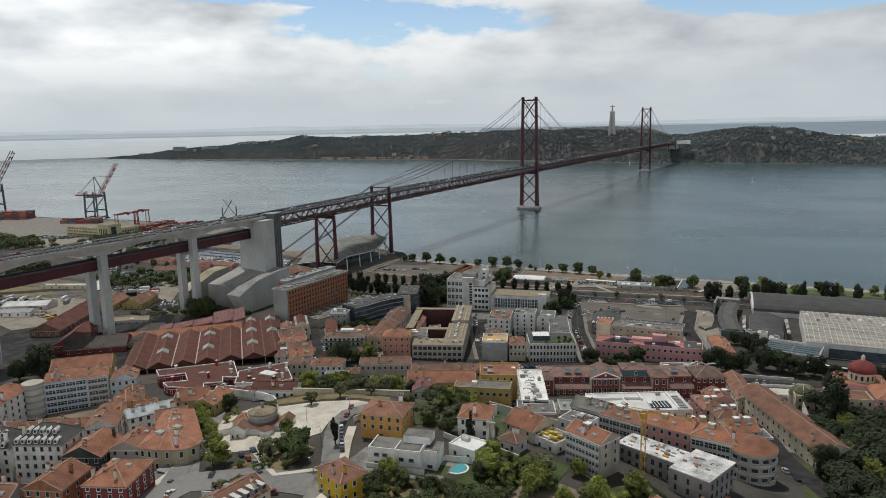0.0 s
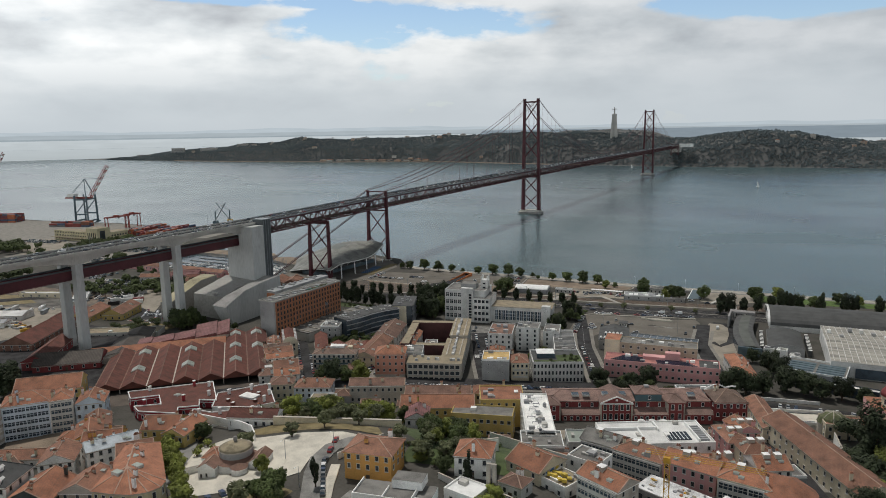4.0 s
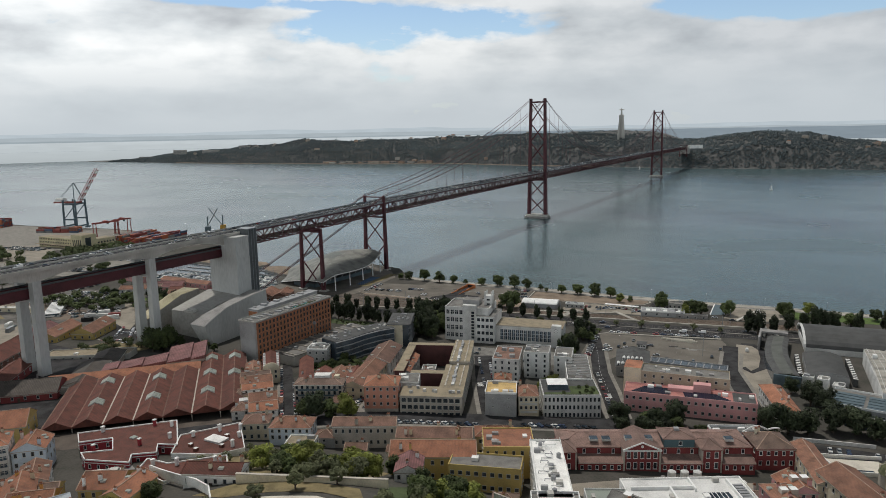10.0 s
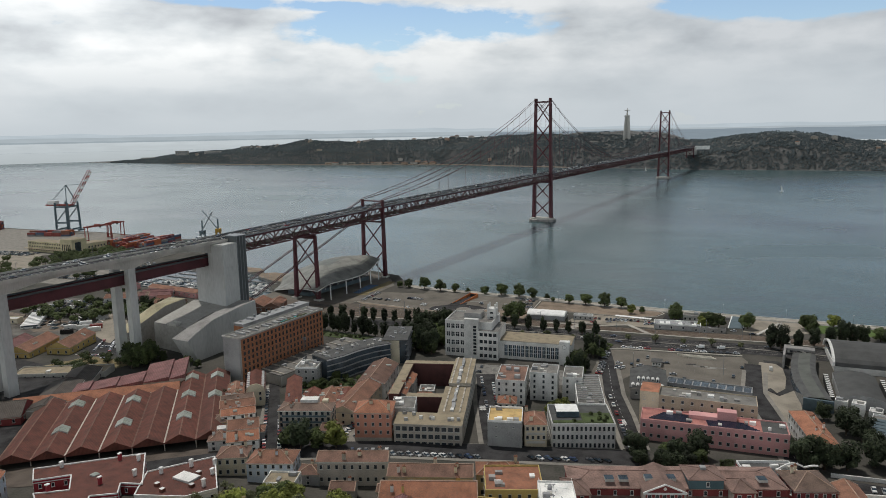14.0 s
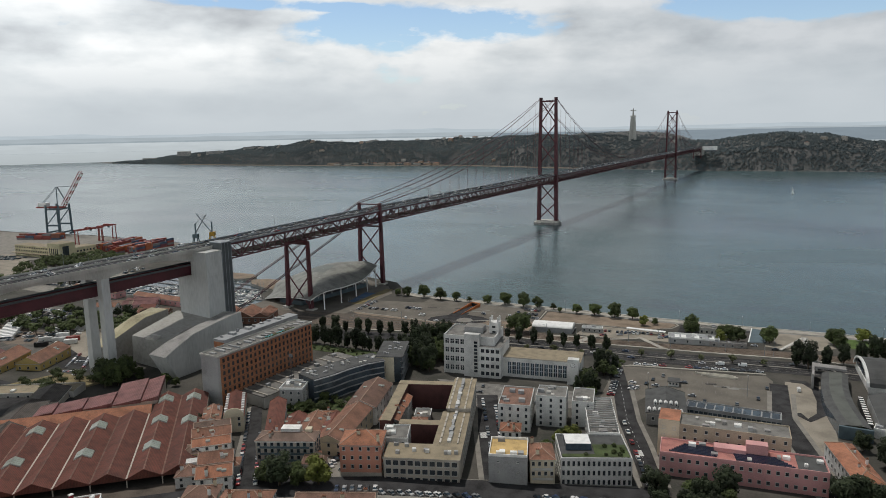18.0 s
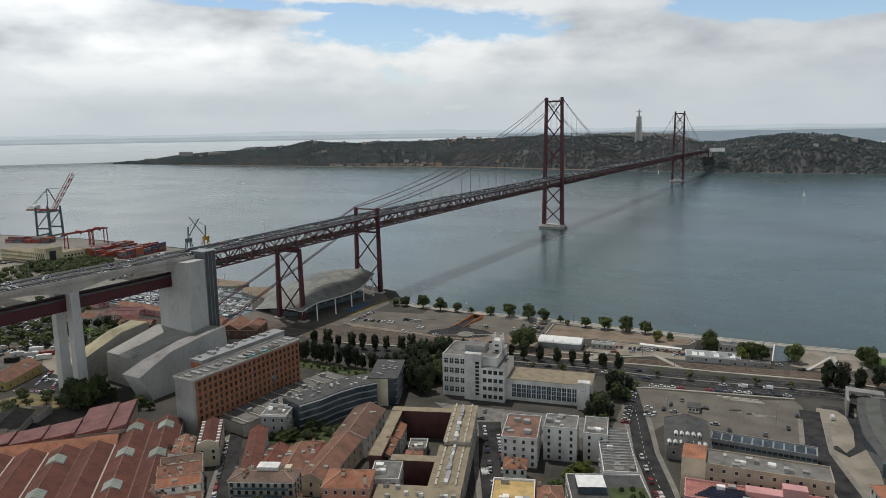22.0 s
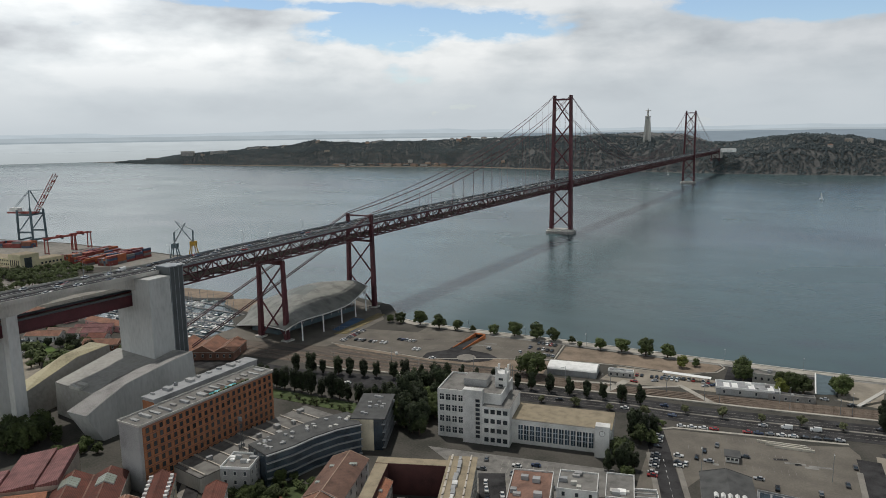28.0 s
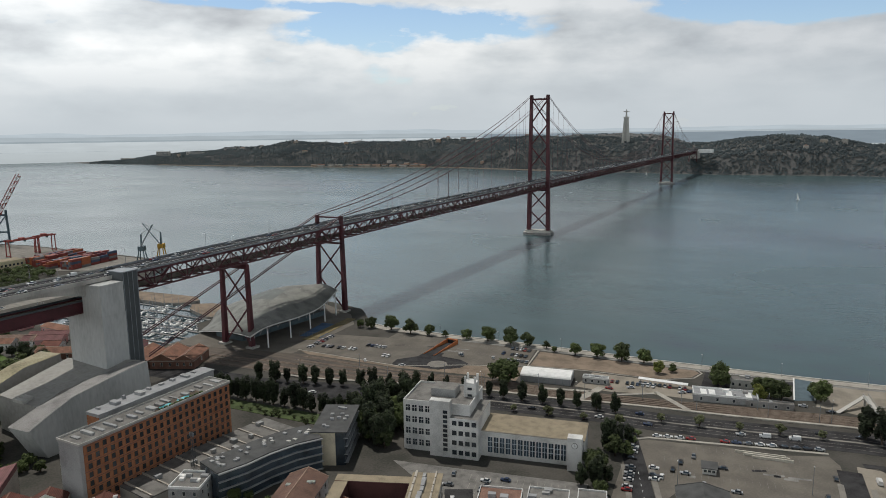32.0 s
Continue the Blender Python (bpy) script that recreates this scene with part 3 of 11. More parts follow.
for i in range(count):
    y = Y0 + i * PANEL
    z, z2 = road_z(y), road_z(y + PANEL)
    tilt = math.degrees(math.atan2(z2 - z, PANEL))
    if y > 420:
        for s in (-1, 1):
            a, b = (-0.9, -DEPTH) if i % 2 == 0 else (-DEPTH, -0.9)
            for p, q in ((-0.9, -0.9), (-DEPTH, -DEPTH), (a, b)):
                far_truss.beam((s * HALF, y, z + p), (s * HALF, y + PANEL, z2 + q), 0.7, 0.8, M_RED)
            far_truss.beam((s * HALF, y, z - DEPTH), (s * HALF, y, z - 0.9), 0.5, 0.5, M_RED)
        far_truss.beam((-HALF, y, z - DEPTH), (HALF, y, z - DEPTH), 0.5, 1.0, M_RED)
        continue
    for s in (-1, 1):
        part("truss_panel", sides[i % 2], bridge, at=pose(s * HALF, y, z, tilt))
    part("floor_beam", cross_data, bridge, at=pose(0, y, z, tilt))
part("far_truss", far_truss, bridge)["kind"] = "stuff"


def ribbon(x0, x1, dz0, dz1, y0, y1, material, top=None, step=40.0, zf=road_z):
    """A long flat bar that follows the height of the deck."""
    m = Mesh()
    n = max(1, round((y1 - y0) / step))
    k = len(m.v)
    for i in range(n + 1):
        y = y0 + (y1 - y0) * i / n
        z = zf(y)
        m.v += [(x0, y, z + dz0), (x1, y, z + dz0), (x1, y, z + dz1), (x0, y, z + dz1)]
    a, t = m._mi(material), m._mi(top or material)
    for i in range(n):
        q = 4 * i
        for c, (p, r) in enumerate(((0, 1), (1, 2), (2, 3), (3, 0))):
            m.f.append((q + p, q + r, q + 4 + r, q + 4 + p)[::-1])
            m.m.append(t if c == 2 else a)
    m.f += [(0, 1, 2, 3), (4 * n + 3, 4 * n + 2, 4 * n + 1, 4 * n)]
    m.m += [a, a]
    return m


part("road_deck", ribbon(-11.4, 11.4, -0.5, 0.0, Y0, Y1, M_RED, M_DECK), bridge, "dark asphalt road deck")
part("rail_deck", ribbon(-5.5, 5.5, -DEPTH + 0.4, -DEPTH + 0.9, Y0, Y1, M_RED, M_TRACK), bridge, "railway deck inside the truss")
for x in (-11.5, 11.3, -0.3, 0.1):
    w = 0.2
    part("guard_rail", ribbon(x, x + w, 0.004, 1.0 if abs(x) > 1 else 0.7, Y0, Y1, M_GSTEEL), bridge)
for x in (-7.4, -3.9, 3.7, 7.2):
    part("lane_line", ribbon(x, x + 0.2, 0.004, 0.012, Y0, Y1, M_PAINT), bridge)


def bent(parent, y, z0, z1, b0, b1, leg, panels, top_strut=True):
    """Two raking legs with struts and crossed braces between them."""
    def at(s, z):
        f = (z - z0) / (z1 - z0)
        return (s * (b0 + (b1 - b0) * f), y, z)

    for s in (-1, 1):
        m = Mesh()
        p, q = at(s, z0), at(s, z1)
        h = leg / 2
        m.v = [(p[0] + u * h * 1.15, y + v * h * 1.45, z0) for u, v in ((-1, -1), (1, -1), (1, 1), (-1, 1))]
        m.v += [(q[0] + u * h * 0.85, y + v * h * 1.0, z1) for u, v in ((-1, -1), (1, -1), (1, 1), (-1, 1))]
        for f in ((0, 1, 5, 4), (1, 2, 6, 5), (2, 3, 7, 6), (3, 0, 4, 7), (4, 5, 6, 7), (3, 2, 1, 0)):
            m.f.append(f)
            m.m.append(m._mi(M_RED))
        part("leg", m, parent)
    for a, b, x in panels:
        if x != 1:
            m = Mesh()
            m.beam(at(-1, b), at(1, b), leg * 0.5, leg * 0.55, M_RED)
            part("strut", m, parent)
        if x:
            for s in (-1, 1):
                m = Mesh()
                m.beam(at(s, a), at(-s, b), leg * 0.32, leg * 0.36, M_RED)
                part("brace", m, parent)


for ty in (0.0, 1012.9):
    tower = part("tower", Mesh().box(-3, ty - 0.5, 186.0, 3, ty + 0.5, 187.0, M_RED), bridge, "tall red steel tower with crossed bracing")
    zr = road_z(ty)
    lo = zr - DEPTH - 2
    bent(tower, ty, 6.0, 189.0, 14.0, 11.75, 4.3,
         [(8.0, 34.0, 1), (34.0, lo, 2), (zr + 18, zr + 48, 1), (zr + 48, zr + 78, 1), (zr + 78, 185.5, 2)])
    for s in (-1, 1):
        part("saddle", Mesh().box(s * 11.75 - 1.6, ty - 3.2, 189.0, s * 11.75 + 1.6, ty + 3.2, 191.2, M_RED), tower)
    pier = thing("tower_pier", "grey concrete pier with fenders round the foot of a bridge tower", "pier", 0, ty, 0, group="tower piers")
    outline = [(-20, -7), (-15, -12), (15, -12), (20, -7), (20, 7), (15, 12), (-15, 12), (-20, 7)]
    part("caisson", Mesh().prism(outline, -4, 3.5, M_CONCD, M_CONC), pier)
    part("plinth", Mesh().prism([(x * 0.9, y * 0.72) for x, y in outline], 3.5, 6.0, M_CONC), pier)
    for i in range(9):
        part("fender", Mesh().tube([(-17.6 + 4.4 * i, -12.3, -1), (-17.6 + 4.4 * i, -12.3, 2.6)], [0.5, 0.5], M_CONCD, 6), pier)

side_pier = part("side_tower", Mesh().box(-12.4, -485.0, 77.6, 12.4, -483.0, 78.6, M_RED), bridge, "red steel bent with crossed bracing")
bent(side_pier, -484.0, 4.5, 79.4, 12.3, 11.3, 2.6, [(5, 31, 1), (31, 58, 2)])
side_pier2 = part("side_tower", Mesh().box(-12.4, 1495.0, 77.6, 12.4, 1496.0, 78.6, M_RED), bridge)
bent(side_pier2, 1496.5, 40, 80.4, 12.3, 11.3, 2.6, [(41, 64, 2)])
back_bent = part("back_bent", Mesh().box(-11.5, -589.1, 57.8, 11.5, -586.9, 59.6, M_RED), bridge, "red steel bent with crossed bracing")
bent(back_bent, -588.0, 4.5, 59.0, 11.6, 10.8, 2.4, [(5, 32, 1), (32, 57, 2)])
for y in (-484.0, -588.0):
    for s in (-1, 1):
        thing("bent_footing", "pale concrete footing block of a bridge leg", "footing", s * 12, y, 4, data=Mesh().box(-3.2, -3.2, -0.5, 3.2, 3.2, 1.2, M_CONC).data("bent_footing"), group="bent footings")


def cable_z(y, lift=0.0):
    if y < -484:
        return 79.0 + (y + 484) * (79 - 22) / (668 - 484)
    if y < 0:
        f = (y + 484) / 484
        return 79 + (190 - 79) * f - 4 * (19 - lift) * f * (1 - f)
    if y <= 1012.9:
        f = y / 1012.9
        return 190 - 4 * (190 - 82 - lift) * f * (1 - f)
    f = (1496.3 - y) / 483.4
    return 79 + (190 - 79) * f - 4 * (19 - lift) * f * (1 - f)


for s in (-1, 1):
    for lift, r in ((0.0, 0.36), (4.5, 0.27)):
        ys = steps((-668, -484, 30), (-484, 0, 20), (0, 1012.9, 20), (1012.9, 1496, 25))
        up = 0.0 if lift == 0 else 1.3
        pts = [(s * 11.75, y, cable_z(y, lift) + up) for y in ys]
        part("main_cable", Mesh().tube(pts, [r] * len(pts), M_RED, 6), bridge)
far_rods = Mesh()
rod = Mesh().tube([(0, 0, 0), (0, 0, 1)], [0.12, 0.12], M_RED, 5).data("hanger")
for i in range(2, count - 1, 2):
    y = Y0 + i * PANEL
    if y < -470 or abs(y) < 8 or abs(y - 1013) < 8:
        continue
    h = cable_z(y) - road_z(y)
    if h > 1:
        for s in (-1, 1):
            if y > 420:
                far_rods.tube([(s * 11.6, y, road_z(y)), (s * 11.6, y, road_z(y) + h)], [0.12, 0.12], M_RED, 4)
                continue
            part("hanger", rod, bridge, at=Matrix.Translation((s * 11.6, y, road_z(y))) @ Matrix.Diagonal((1, 1, h, 1)))

part("far_hanger", far_rods, bridge)["kind"] = "stuff"

# ==== concrete approach viaduct and anchorage ====
def via_z(y):
    return 70.0 + (-671 - y) * 0.004


viaduct = thing("approach_viaduct", "white concrete road viaduct with a red railway girder below it", "viaduct")
PIERS = [-764.6, -842.5, -918.0, -993.5, -1069.0, -1144.5]
ends = [-700.0] + PIERS
for a, b in zip(ends, ends[1:]):
    n = 10
    ring = []
    for i in range(n + 1):
        f = i / n
        y = a + (b - a) * f
        depth = 3.2 + 4.6 * (2 * f - 1) ** 2
        ring.append((y, via_z(y) - depth))
    for s in (-1, 1):
        deck = Mesh()
        for (y, z), (y2, z2) in zip(ring, ring[1:]):
            t, t2 = via_z(y) - 1.0, via_z(y2) - 1.0
            for x in (s * 8.6, s * 5.0):
                deck.face([(x, y, z), (x, y2, z2), (x, y2, t2), (x, y, t)], M_CONC)
            deck.face([(s * 8.6, y, z), (s * 8.6, y2, z2), (s * 5.0, y2, z2), (s * 5.0, y, z)], M_CONC)
        part("girder", deck, viaduct, "white concrete haunched girder")
part("road_deck", ribbon(-11.6, 11.6, -1.1, 0.0, -1180, -671, M_CONC, M_DECK, 60, via_z), viaduct, "asphalt road deck")
for x in (-11.7, 11.5, -0.25):
    part("parapet", ribbon(x, x + 0.25, 0.004, 1.0, -1180, -671, M_CONC, None, 60, via_z), viaduct)
for x in (-7.4, -3.9, 3.7, 7.2):
    part("lane_line", ribbon(x, x + 0.2, 0.004, 0.012, -1180, -671, M_PAINT, None, 60, via_z), viaduct)
part("rail_girder", ribbon(-4.2, 4.2, -16.6, -11.6, -1180, -690, M_RED, M_TRACK, 60, via_z), viaduct, "red steel railway girder")
for x in (-4.6, 4.4):
    part("rail_flange", ribbon(x - 0.5, x + 0.7, -11.6, -11.0, -1180, -690, M_RED, None, 60, via_z), viaduct)
    part("rail_flange", ribbon(x - 0.3, x + 0.5, -16.9, -16.5, -1180, -690, M_RED, None, 60, via_z), viaduct)
    part("walkway_rail", ribbon(x, x + 0.08, -11.0, -10.0, -1180, -690, M_STEELD, None, 60, via_z), viaduct)
for y in PIERS:
    for s in (-1, 1):
        g = terrain(s * 8, y)
        m = Mesh()
        for z0, z1, k0, k1 in ((g - 1, via_z(y) - 7.0, 1.12, 1.0),):
            base = [(s * 6.9 + u * 2.0 * k0, y + v * 2.5 * k0, z0) for u, v in ((-1, -1), (1, -1), (1, 1), (-1, 1))]
            topv = [(s * 6.9 + u * 2.0 * k1, y + v * 2.5 * k1, z1) for u, v in ((-1, -1), (1, -1), (1, 1), (-1, 1))]
            n = len(m.v)
            m.v += base + topv
            for f in ((0, 1, 5, 4), (1, 2, 6, 5), (2, 3, 7, 6), (3, 0, 4, 7), (4, 5, 6, 7)):
                m.f.append(tuple(n + i for i in f))
                m.m.append(m._mi(M_CONCW))
        part("column", m, viaduct, "tall white concrete column")
    part("crosshead", Mesh().box(-8.6, y - 2.2, via_z(y) - 19.2, 8.6, y + 2.2, via_z(y) - 17.0, M_CONCW), viaduct)

anchor = thing("bridge_anchorage", "huge white concrete anchorage pier with sloping faceted blocks at its foot", "anchorage")
part("pier_base", Mesh().box(-7, -700, 3, 19.8, -686.4, 53.0, M_CONCW), anchor, "wide pale concrete pier")
part("shaft", Mesh().box(5.5, -699.9, 53.0, 19.7, -686.5, 67.0, M_CONCW), anchor, "pale concrete shaft")
part("cap", Mesh().box(3.5, -700.1, 67.0, 19.8, -686.4, 68.6, M_CONCW), anchor)
part("lift_tower", Mesh().box(9.0, -686.3, 4, 19.5, -677.2, 72.8, M_STEELD), anchor, "dark steel-clad lift tower")
for i in range(4):
    part("cladding_rib", Mesh().box(19.5, -686.1 + 2.8 * i, 4, 19.7, -685.8 + 2.8 * i, 72.8, M_GSTEEL), anchor)
part("tower_cap", Mesh().box(8.8, -686.5, 72.8, 19.8, -677.0, 73.3, M_GSTEEL), anchor)
part("bearing_beam", Mesh().box(-13, -684.8, 57, 8.9, -672.2, 59.0, M_STEELD), anchor)


def hull(parent, name, low, high, material, label="", top=None):
    """A block between a lower and an upper outline of as many corners."""
    m = Mesh()
    k = len(low)
    m.v = list(low) + list(high)
    for i in range(k):
        j = (i + 1) % k
        m.f.append((i, j, k + j, k + i))
    m.f.append(tuple(range(k, 2 * k)))
    m.m = [0] * k + [1]
    m.mats += [material, top or material]
    return part(name, m, parent, label)


M_CONCY = mat("lichened_concrete", (0.36, 0.325, 0.22), 0.92, 0, 0.35, 0.25, 0.15, 4)
hull(anchor, "main_block", [(-9, -738, 4), (28, -742, 4), (28, -685, 4), (-12, -686, 4)],
     [(-8, -738, 21), (27.5, -741, 21.6), (26.5, -686, 27.5), (-11, -700, 27.5)], M_CONCB)
hull(anchor, "west_block", [(33, -750, 4), (42, -748, 4), (42, -738, 4), (41.5, -726, 4), (41, -713, 4), (38.5, -689, 4), (28.2, -689, 4), (28.2, -718, 4), (28.2, -727, 4), (30, -740, 4)],
     [(31, -757.4, 19.8), (41, -754.8, 18.4), (41, -745.2, 22.4), (40.6, -733, 26.6), (39.6, -714, 28.6), (36, -689, 29.4), (25, -689, 27.6), (27.5, -718, 26.8), (28.4, -729, 26.6), (30, -743, 23.6)], M_CONCW, "smooth pale concrete block with a dark curved top", M_CONCD)
hull(anchor, "east_wing", [(-23, -757, 3), (-13.5, -754, 3), (-22, -716, 3), (-30, -690, 3), (-46, -693, 3), (-34, -718, 3)],
     [(-23, -757, 17.0), (-14, -754, 17.0), (-22.5, -716, 25.5), (-30.5, -691, 24.5), (-45, -693, 24.5), (-33, -718, 25.5)], M_CONCB, "", M_CONCY)
m = Mesh()
for k, y in enumerate((-738.6, -735.4)):
    m.box(8 + k, y - 2.4, 21.4 + 0.2 * k, 16 - k, y, 22.8 + 0.5 * k, M_CONC)
part("hatch_house", m, anchor)

# ==== kinds of things ====
WINDOWS = {}


def window_data(w, h, frame_mat, glass, depth=0.16):
    """A window: a frame standing proud of the wall, a pane set back in it, a sill."""
    key = (round(w, 2), round(h, 2), frame_mat.name, glass.name)
    if key not in WINDOWS:
        m, t = Mesh(), 0.10
        W, H = w / 2, h / 2
        outer = [(-W, -H), (W, -H), (W, H), (-W, H)]
        inner = [(-W + t, -H + t), (W - t, -H + t), (W - t, H - t), (-W + t, H - t)]
        for i in range(4):
            j = (i + 1) % 4
            (a, b), (c, d), (e, f), (g, k) = outer[i], outer[j], inner[j], inner[i]
            m.face([(a, -depth, b), (c, -depth, d), (e, -depth, f), (g, -depth, k)], frame_mat)
            m.face([(a, 0, b), (c, 0, d), (c, -depth, d), (a, -depth, b)], frame_mat)
            m.face([(g, -depth, k), (e, -depth, f), (e, -0.03, f), (g, -0.03, k)], frame_mat)
        m.face([(x, -0.03, z) for x, z in inner], glass)
        m.box(-W - 0.1, -depth - 0.1, -H - 0.12, W + 0.1, 0, -H, frame_mat)
        WINDOWS[key] = m.data("window")
    return WINDOWS[key]


def wall_windows(parent, u0, u1, v, face, z0, floors, storey, n, w, h, frame_mat, glass, skip=()):
    """Rows of windows on one wall. face: 0 front (towards -y), 1 right, 2 back, 3 left, in the thing's axes."""
    if n < 1:
        return
    data = window_data(w, h, frame_mat, glass)
    for f in range(floors):
        z = z0 + storey * (f + 0.55)
        for i in range(n):
            if (f, i) in skip:
                continue
            u = u0 + (u1 - u0) * (i + 0.5) / n
            at = (pose(u, v, z), pose(v, u, z, 0, 0, 90), pose(u, v, z, 0, 0, 180), pose(v, u, z, 0, 0, -90))[face]
            part("window", data, parent, at=at)


def hip_roof(w, d, z, rise, over, material, gable=False, wall=None, ridge_x=True):
    """A tiled roof with eaves. gable: the ends stand upright, else they slope too."""
    m = Mesh()
    if not ridge_x:
        w, d = d, w
    W, D = w / 2 + over, d / 2 + over
    r = W - (0.15 if gable else min(D, W))
    t = 0.18
    c = [(-W, -D, z), (W, -D, z), (W, D, z), (-W, D, z)]
    a, b = (-r, 0, z + rise), (r, 0, z + rise)
    low = [(x, y, q - t) for x, y, q in c]
    if not ridge_x:
        sw = lambda p: (-p[1], p[0], p[2])
        c, low, a, b = [sw(p) for p in c], [sw(p) for p in low], sw(a), sw(b)
    m.face([c[0], c[1], b, a], material)
    m.face([c[2], c[3], a, b], material)
    for q in ([c[1], c[2], b], [c[3], c[0], a]):
        m.face(q, (wall or material) if gable else material)
    for i in range(4):
        j = (i + 1) % 4
        m.face([low[i], low[j], c[j], c[i]], wall or material)
    m.face(low[::-1], wall or material)
    cap = M_RIDGE if material in (M_TILE, M_TILE2, M_TILE3, M_TILE4) else material
    up = Vector((0, 0, 0.05))
    for p, q in ((a, b), (c[0], a), (c[3], a), (c[1], b), (c[2], b)):
        m.beam(Vector(p) + up, Vector(q) + up, 0.34, 0.2, cap)
    return m


def flat_roof(parent, w, d, h, wall, roof, para=0.7, rng=None, units=2):
    t = 0.3
    if wall in (M_REDR, M_GREYR, M_BRICK):
        wall, para = M_PAINT, 1.0
    part("roof", Mesh().box(-w / 2 + t, -d / 2 + t, h - 0.1, w / 2 - t, d / 2 - t, h + 0.1, roof), parent)
    m = Mesh()
    for x0, y0, x1, y1 in ((-w / 2, -d / 2, w / 2, -d / 2 + t), (-w / 2, d / 2 - t, w / 2, d / 2), (-w / 2, -d / 2 + t, -w / 2 + t, d / 2 - t), (w / 2 - t, -d / 2 + t, w / 2, d / 2 - t)):
        m.box(x0, y0, h + 0.003, x1, y1, h + para, wall)
    part("parapet", m, parent)
    for _ in range(units):
        u, v = rng.uniform(-w / 2 + 1.6, w / 2 - 1.6), rng.uniform(-d / 2 + 1.6, d / 2 - 1.6)
        a, b, c = rng.uniform(0.5, 1.5), rng.uniform(0.5, 1.3), rng.uniform(0.6, 1.7)
        part("roof_unit", Mesh().box(u - a, v - b, h + 0.1, u + a, v + b, h + 0.1 + c, rng.choice((M_METALR, M_CONCD, M_GREYR, M_CONC, M_WHITE))), parent)


HOUSES = 0


def faces_camera(x, y, a):
    """Whether a wall at a place, turned a degrees from the south, faces the camera's path."""
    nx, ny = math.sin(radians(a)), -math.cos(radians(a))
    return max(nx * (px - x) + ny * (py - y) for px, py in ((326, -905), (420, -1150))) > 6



def house(x, y, w, d, rz, h, wall, roof, kind="hip", floors=3, label="", nf=None, ns=None, chim=2, sky=0, units=2, name="house",
          rise=None, g=None, frame_mat=None, glass=None, win=(1.25, 1.8), over=0.35, left=True, right=True, front=True, group="town houses", door=True, base=None, balc=False):
    """A building: walls, roof, windows, chimneys. Front towards its own -y."""
    global HOUSES
    HOUSES += 1
    skip0 = [(0, i) for i in range(40)] if floors > 2 and group in ("hill houses", "west terraces", "town houses") else ()
    rng = random.Random(HOUSES * 7 + 3)
    if wall is M_CREAM and "cream" not in label:
        wall = rng.choice((M_CREAM, M_WHITE, M_WHITE, M_WHITE, M_WHITEG))
    at = turned(x, y, rz)
    if g is None:
        g = min(terrain(*at(u, v)) for u in (-w / 2, w / 2) for v in (-d / 2, d / 2))
        g = max(g, terrain(x, y) - 4)
    ob = thing(name, label, "building" if name != "house" else "house", x, y, g, rz, group=group)
    frame_mat, glass = frame_mat or M_FRAME, glass or M_GLASS
    part("wall", Mesh().box(-w / 2, -d / 2, -4, w / 2, d / 2, h, wall), ob)
    if base is not None:
        part("plinth", Mesh().box(-w / 2 - 0.06, -d / 2 - 0.06, -4, w / 2 + 0.06, d / 2 + 0.06, base[0], base[1]), ob)
    rx = w >= d
    if kind in ("hip", "gable"):
        rr = rise or min(w, d) * (0.40 if roof is M_ROOFD else 0.26)
        part("roof", hip_roof(w, d, h, rr, over, roof, kind == "gable", wall, rx), ob)
        part("cornice", Mesh().box(-w / 2 - 0.22, -d / 2 - 0.22, h - 0.62, w / 2 + 0.22, d / 2 + 0.22, h - 0.2, M_STONE if wall != M_STONE else M_WHITE), ob)
        for _ in range(chim):
            u, v = rng.uniform(-w / 2 + 1, w / 2 - 1), rng.choice((-1, 1)) * d * rng.uniform(0.1, 0.42)
            s = rng.uniform(0.35, 0.7)
            c = Mesh().box(u - s, v - 0.35, h - 0.1, u + s, v + 0.35, h + rr * 0.75 + 1.2, rng.choice((M_WHITE, M_CREAM, wall)))
            c.box(u - s - 0.12, v - 0.47, h + rr * 0.75 + 1.2, u + s + 0.12, v + 0.47, h + rr * 0.75 + 1.4, M_TILE)
            for q in (-0.5, 0.5):
                c.box(u + q * s - 0.16, v - 0.16, h + rr * 0.75 + 1.4, u + q * s + 0.16, v + 0.16, h + rr * 0.75 + 1.9, M_TILE2)
            part("chimney", c, ob)
        for _ in range(sky):
            f = rng.uniform(0.25, 0.6)
            s = rng.choice((-1, 1))
            if rx:
                u, v = rng.uniform(-w * 0.3, w * 0.3), -d / 2 * (1 - f)
            else:
                u, v = s * w / 2 * (1 - f), rng.uniform(-d * 0.3, d * 0.3)
            part("skylight", Mesh().box(u - 0.9, v - 0.7, h, u + 0.9, v + 0.7, h + rr * f + 0.45, M_FRAME, M_SKYL), ob)
        if roof is M_ROOFD:
            for k in range(2 * int(w / 2.4)):
                row, col = k % 2, k // 2
                u = -w / 2 + 2.4 * (col + 0.5) + (0.4 if row else 0)
                z = h + rr * (0.12 + 0.42 * row)
                y0 = -d / 2 * (1 - 0.46 * row) + 0.15
                y1 = y0 + 2.2
                if abs(u) > w / 2 - 1 - 2.6 * row:
                    continue
                dm = Mesh().box(u - 0.62, y0, z - 0.3, u + 0.62, y1, z + 1.2, M_PAINT)
                dm.face([(u - 0.8, y0 - 0.1, z + 1.2), (u + 0.8, y0 - 0.1, z + 1.2), (u, y0 - 0.1, z + 1.85)], M_PAINT)
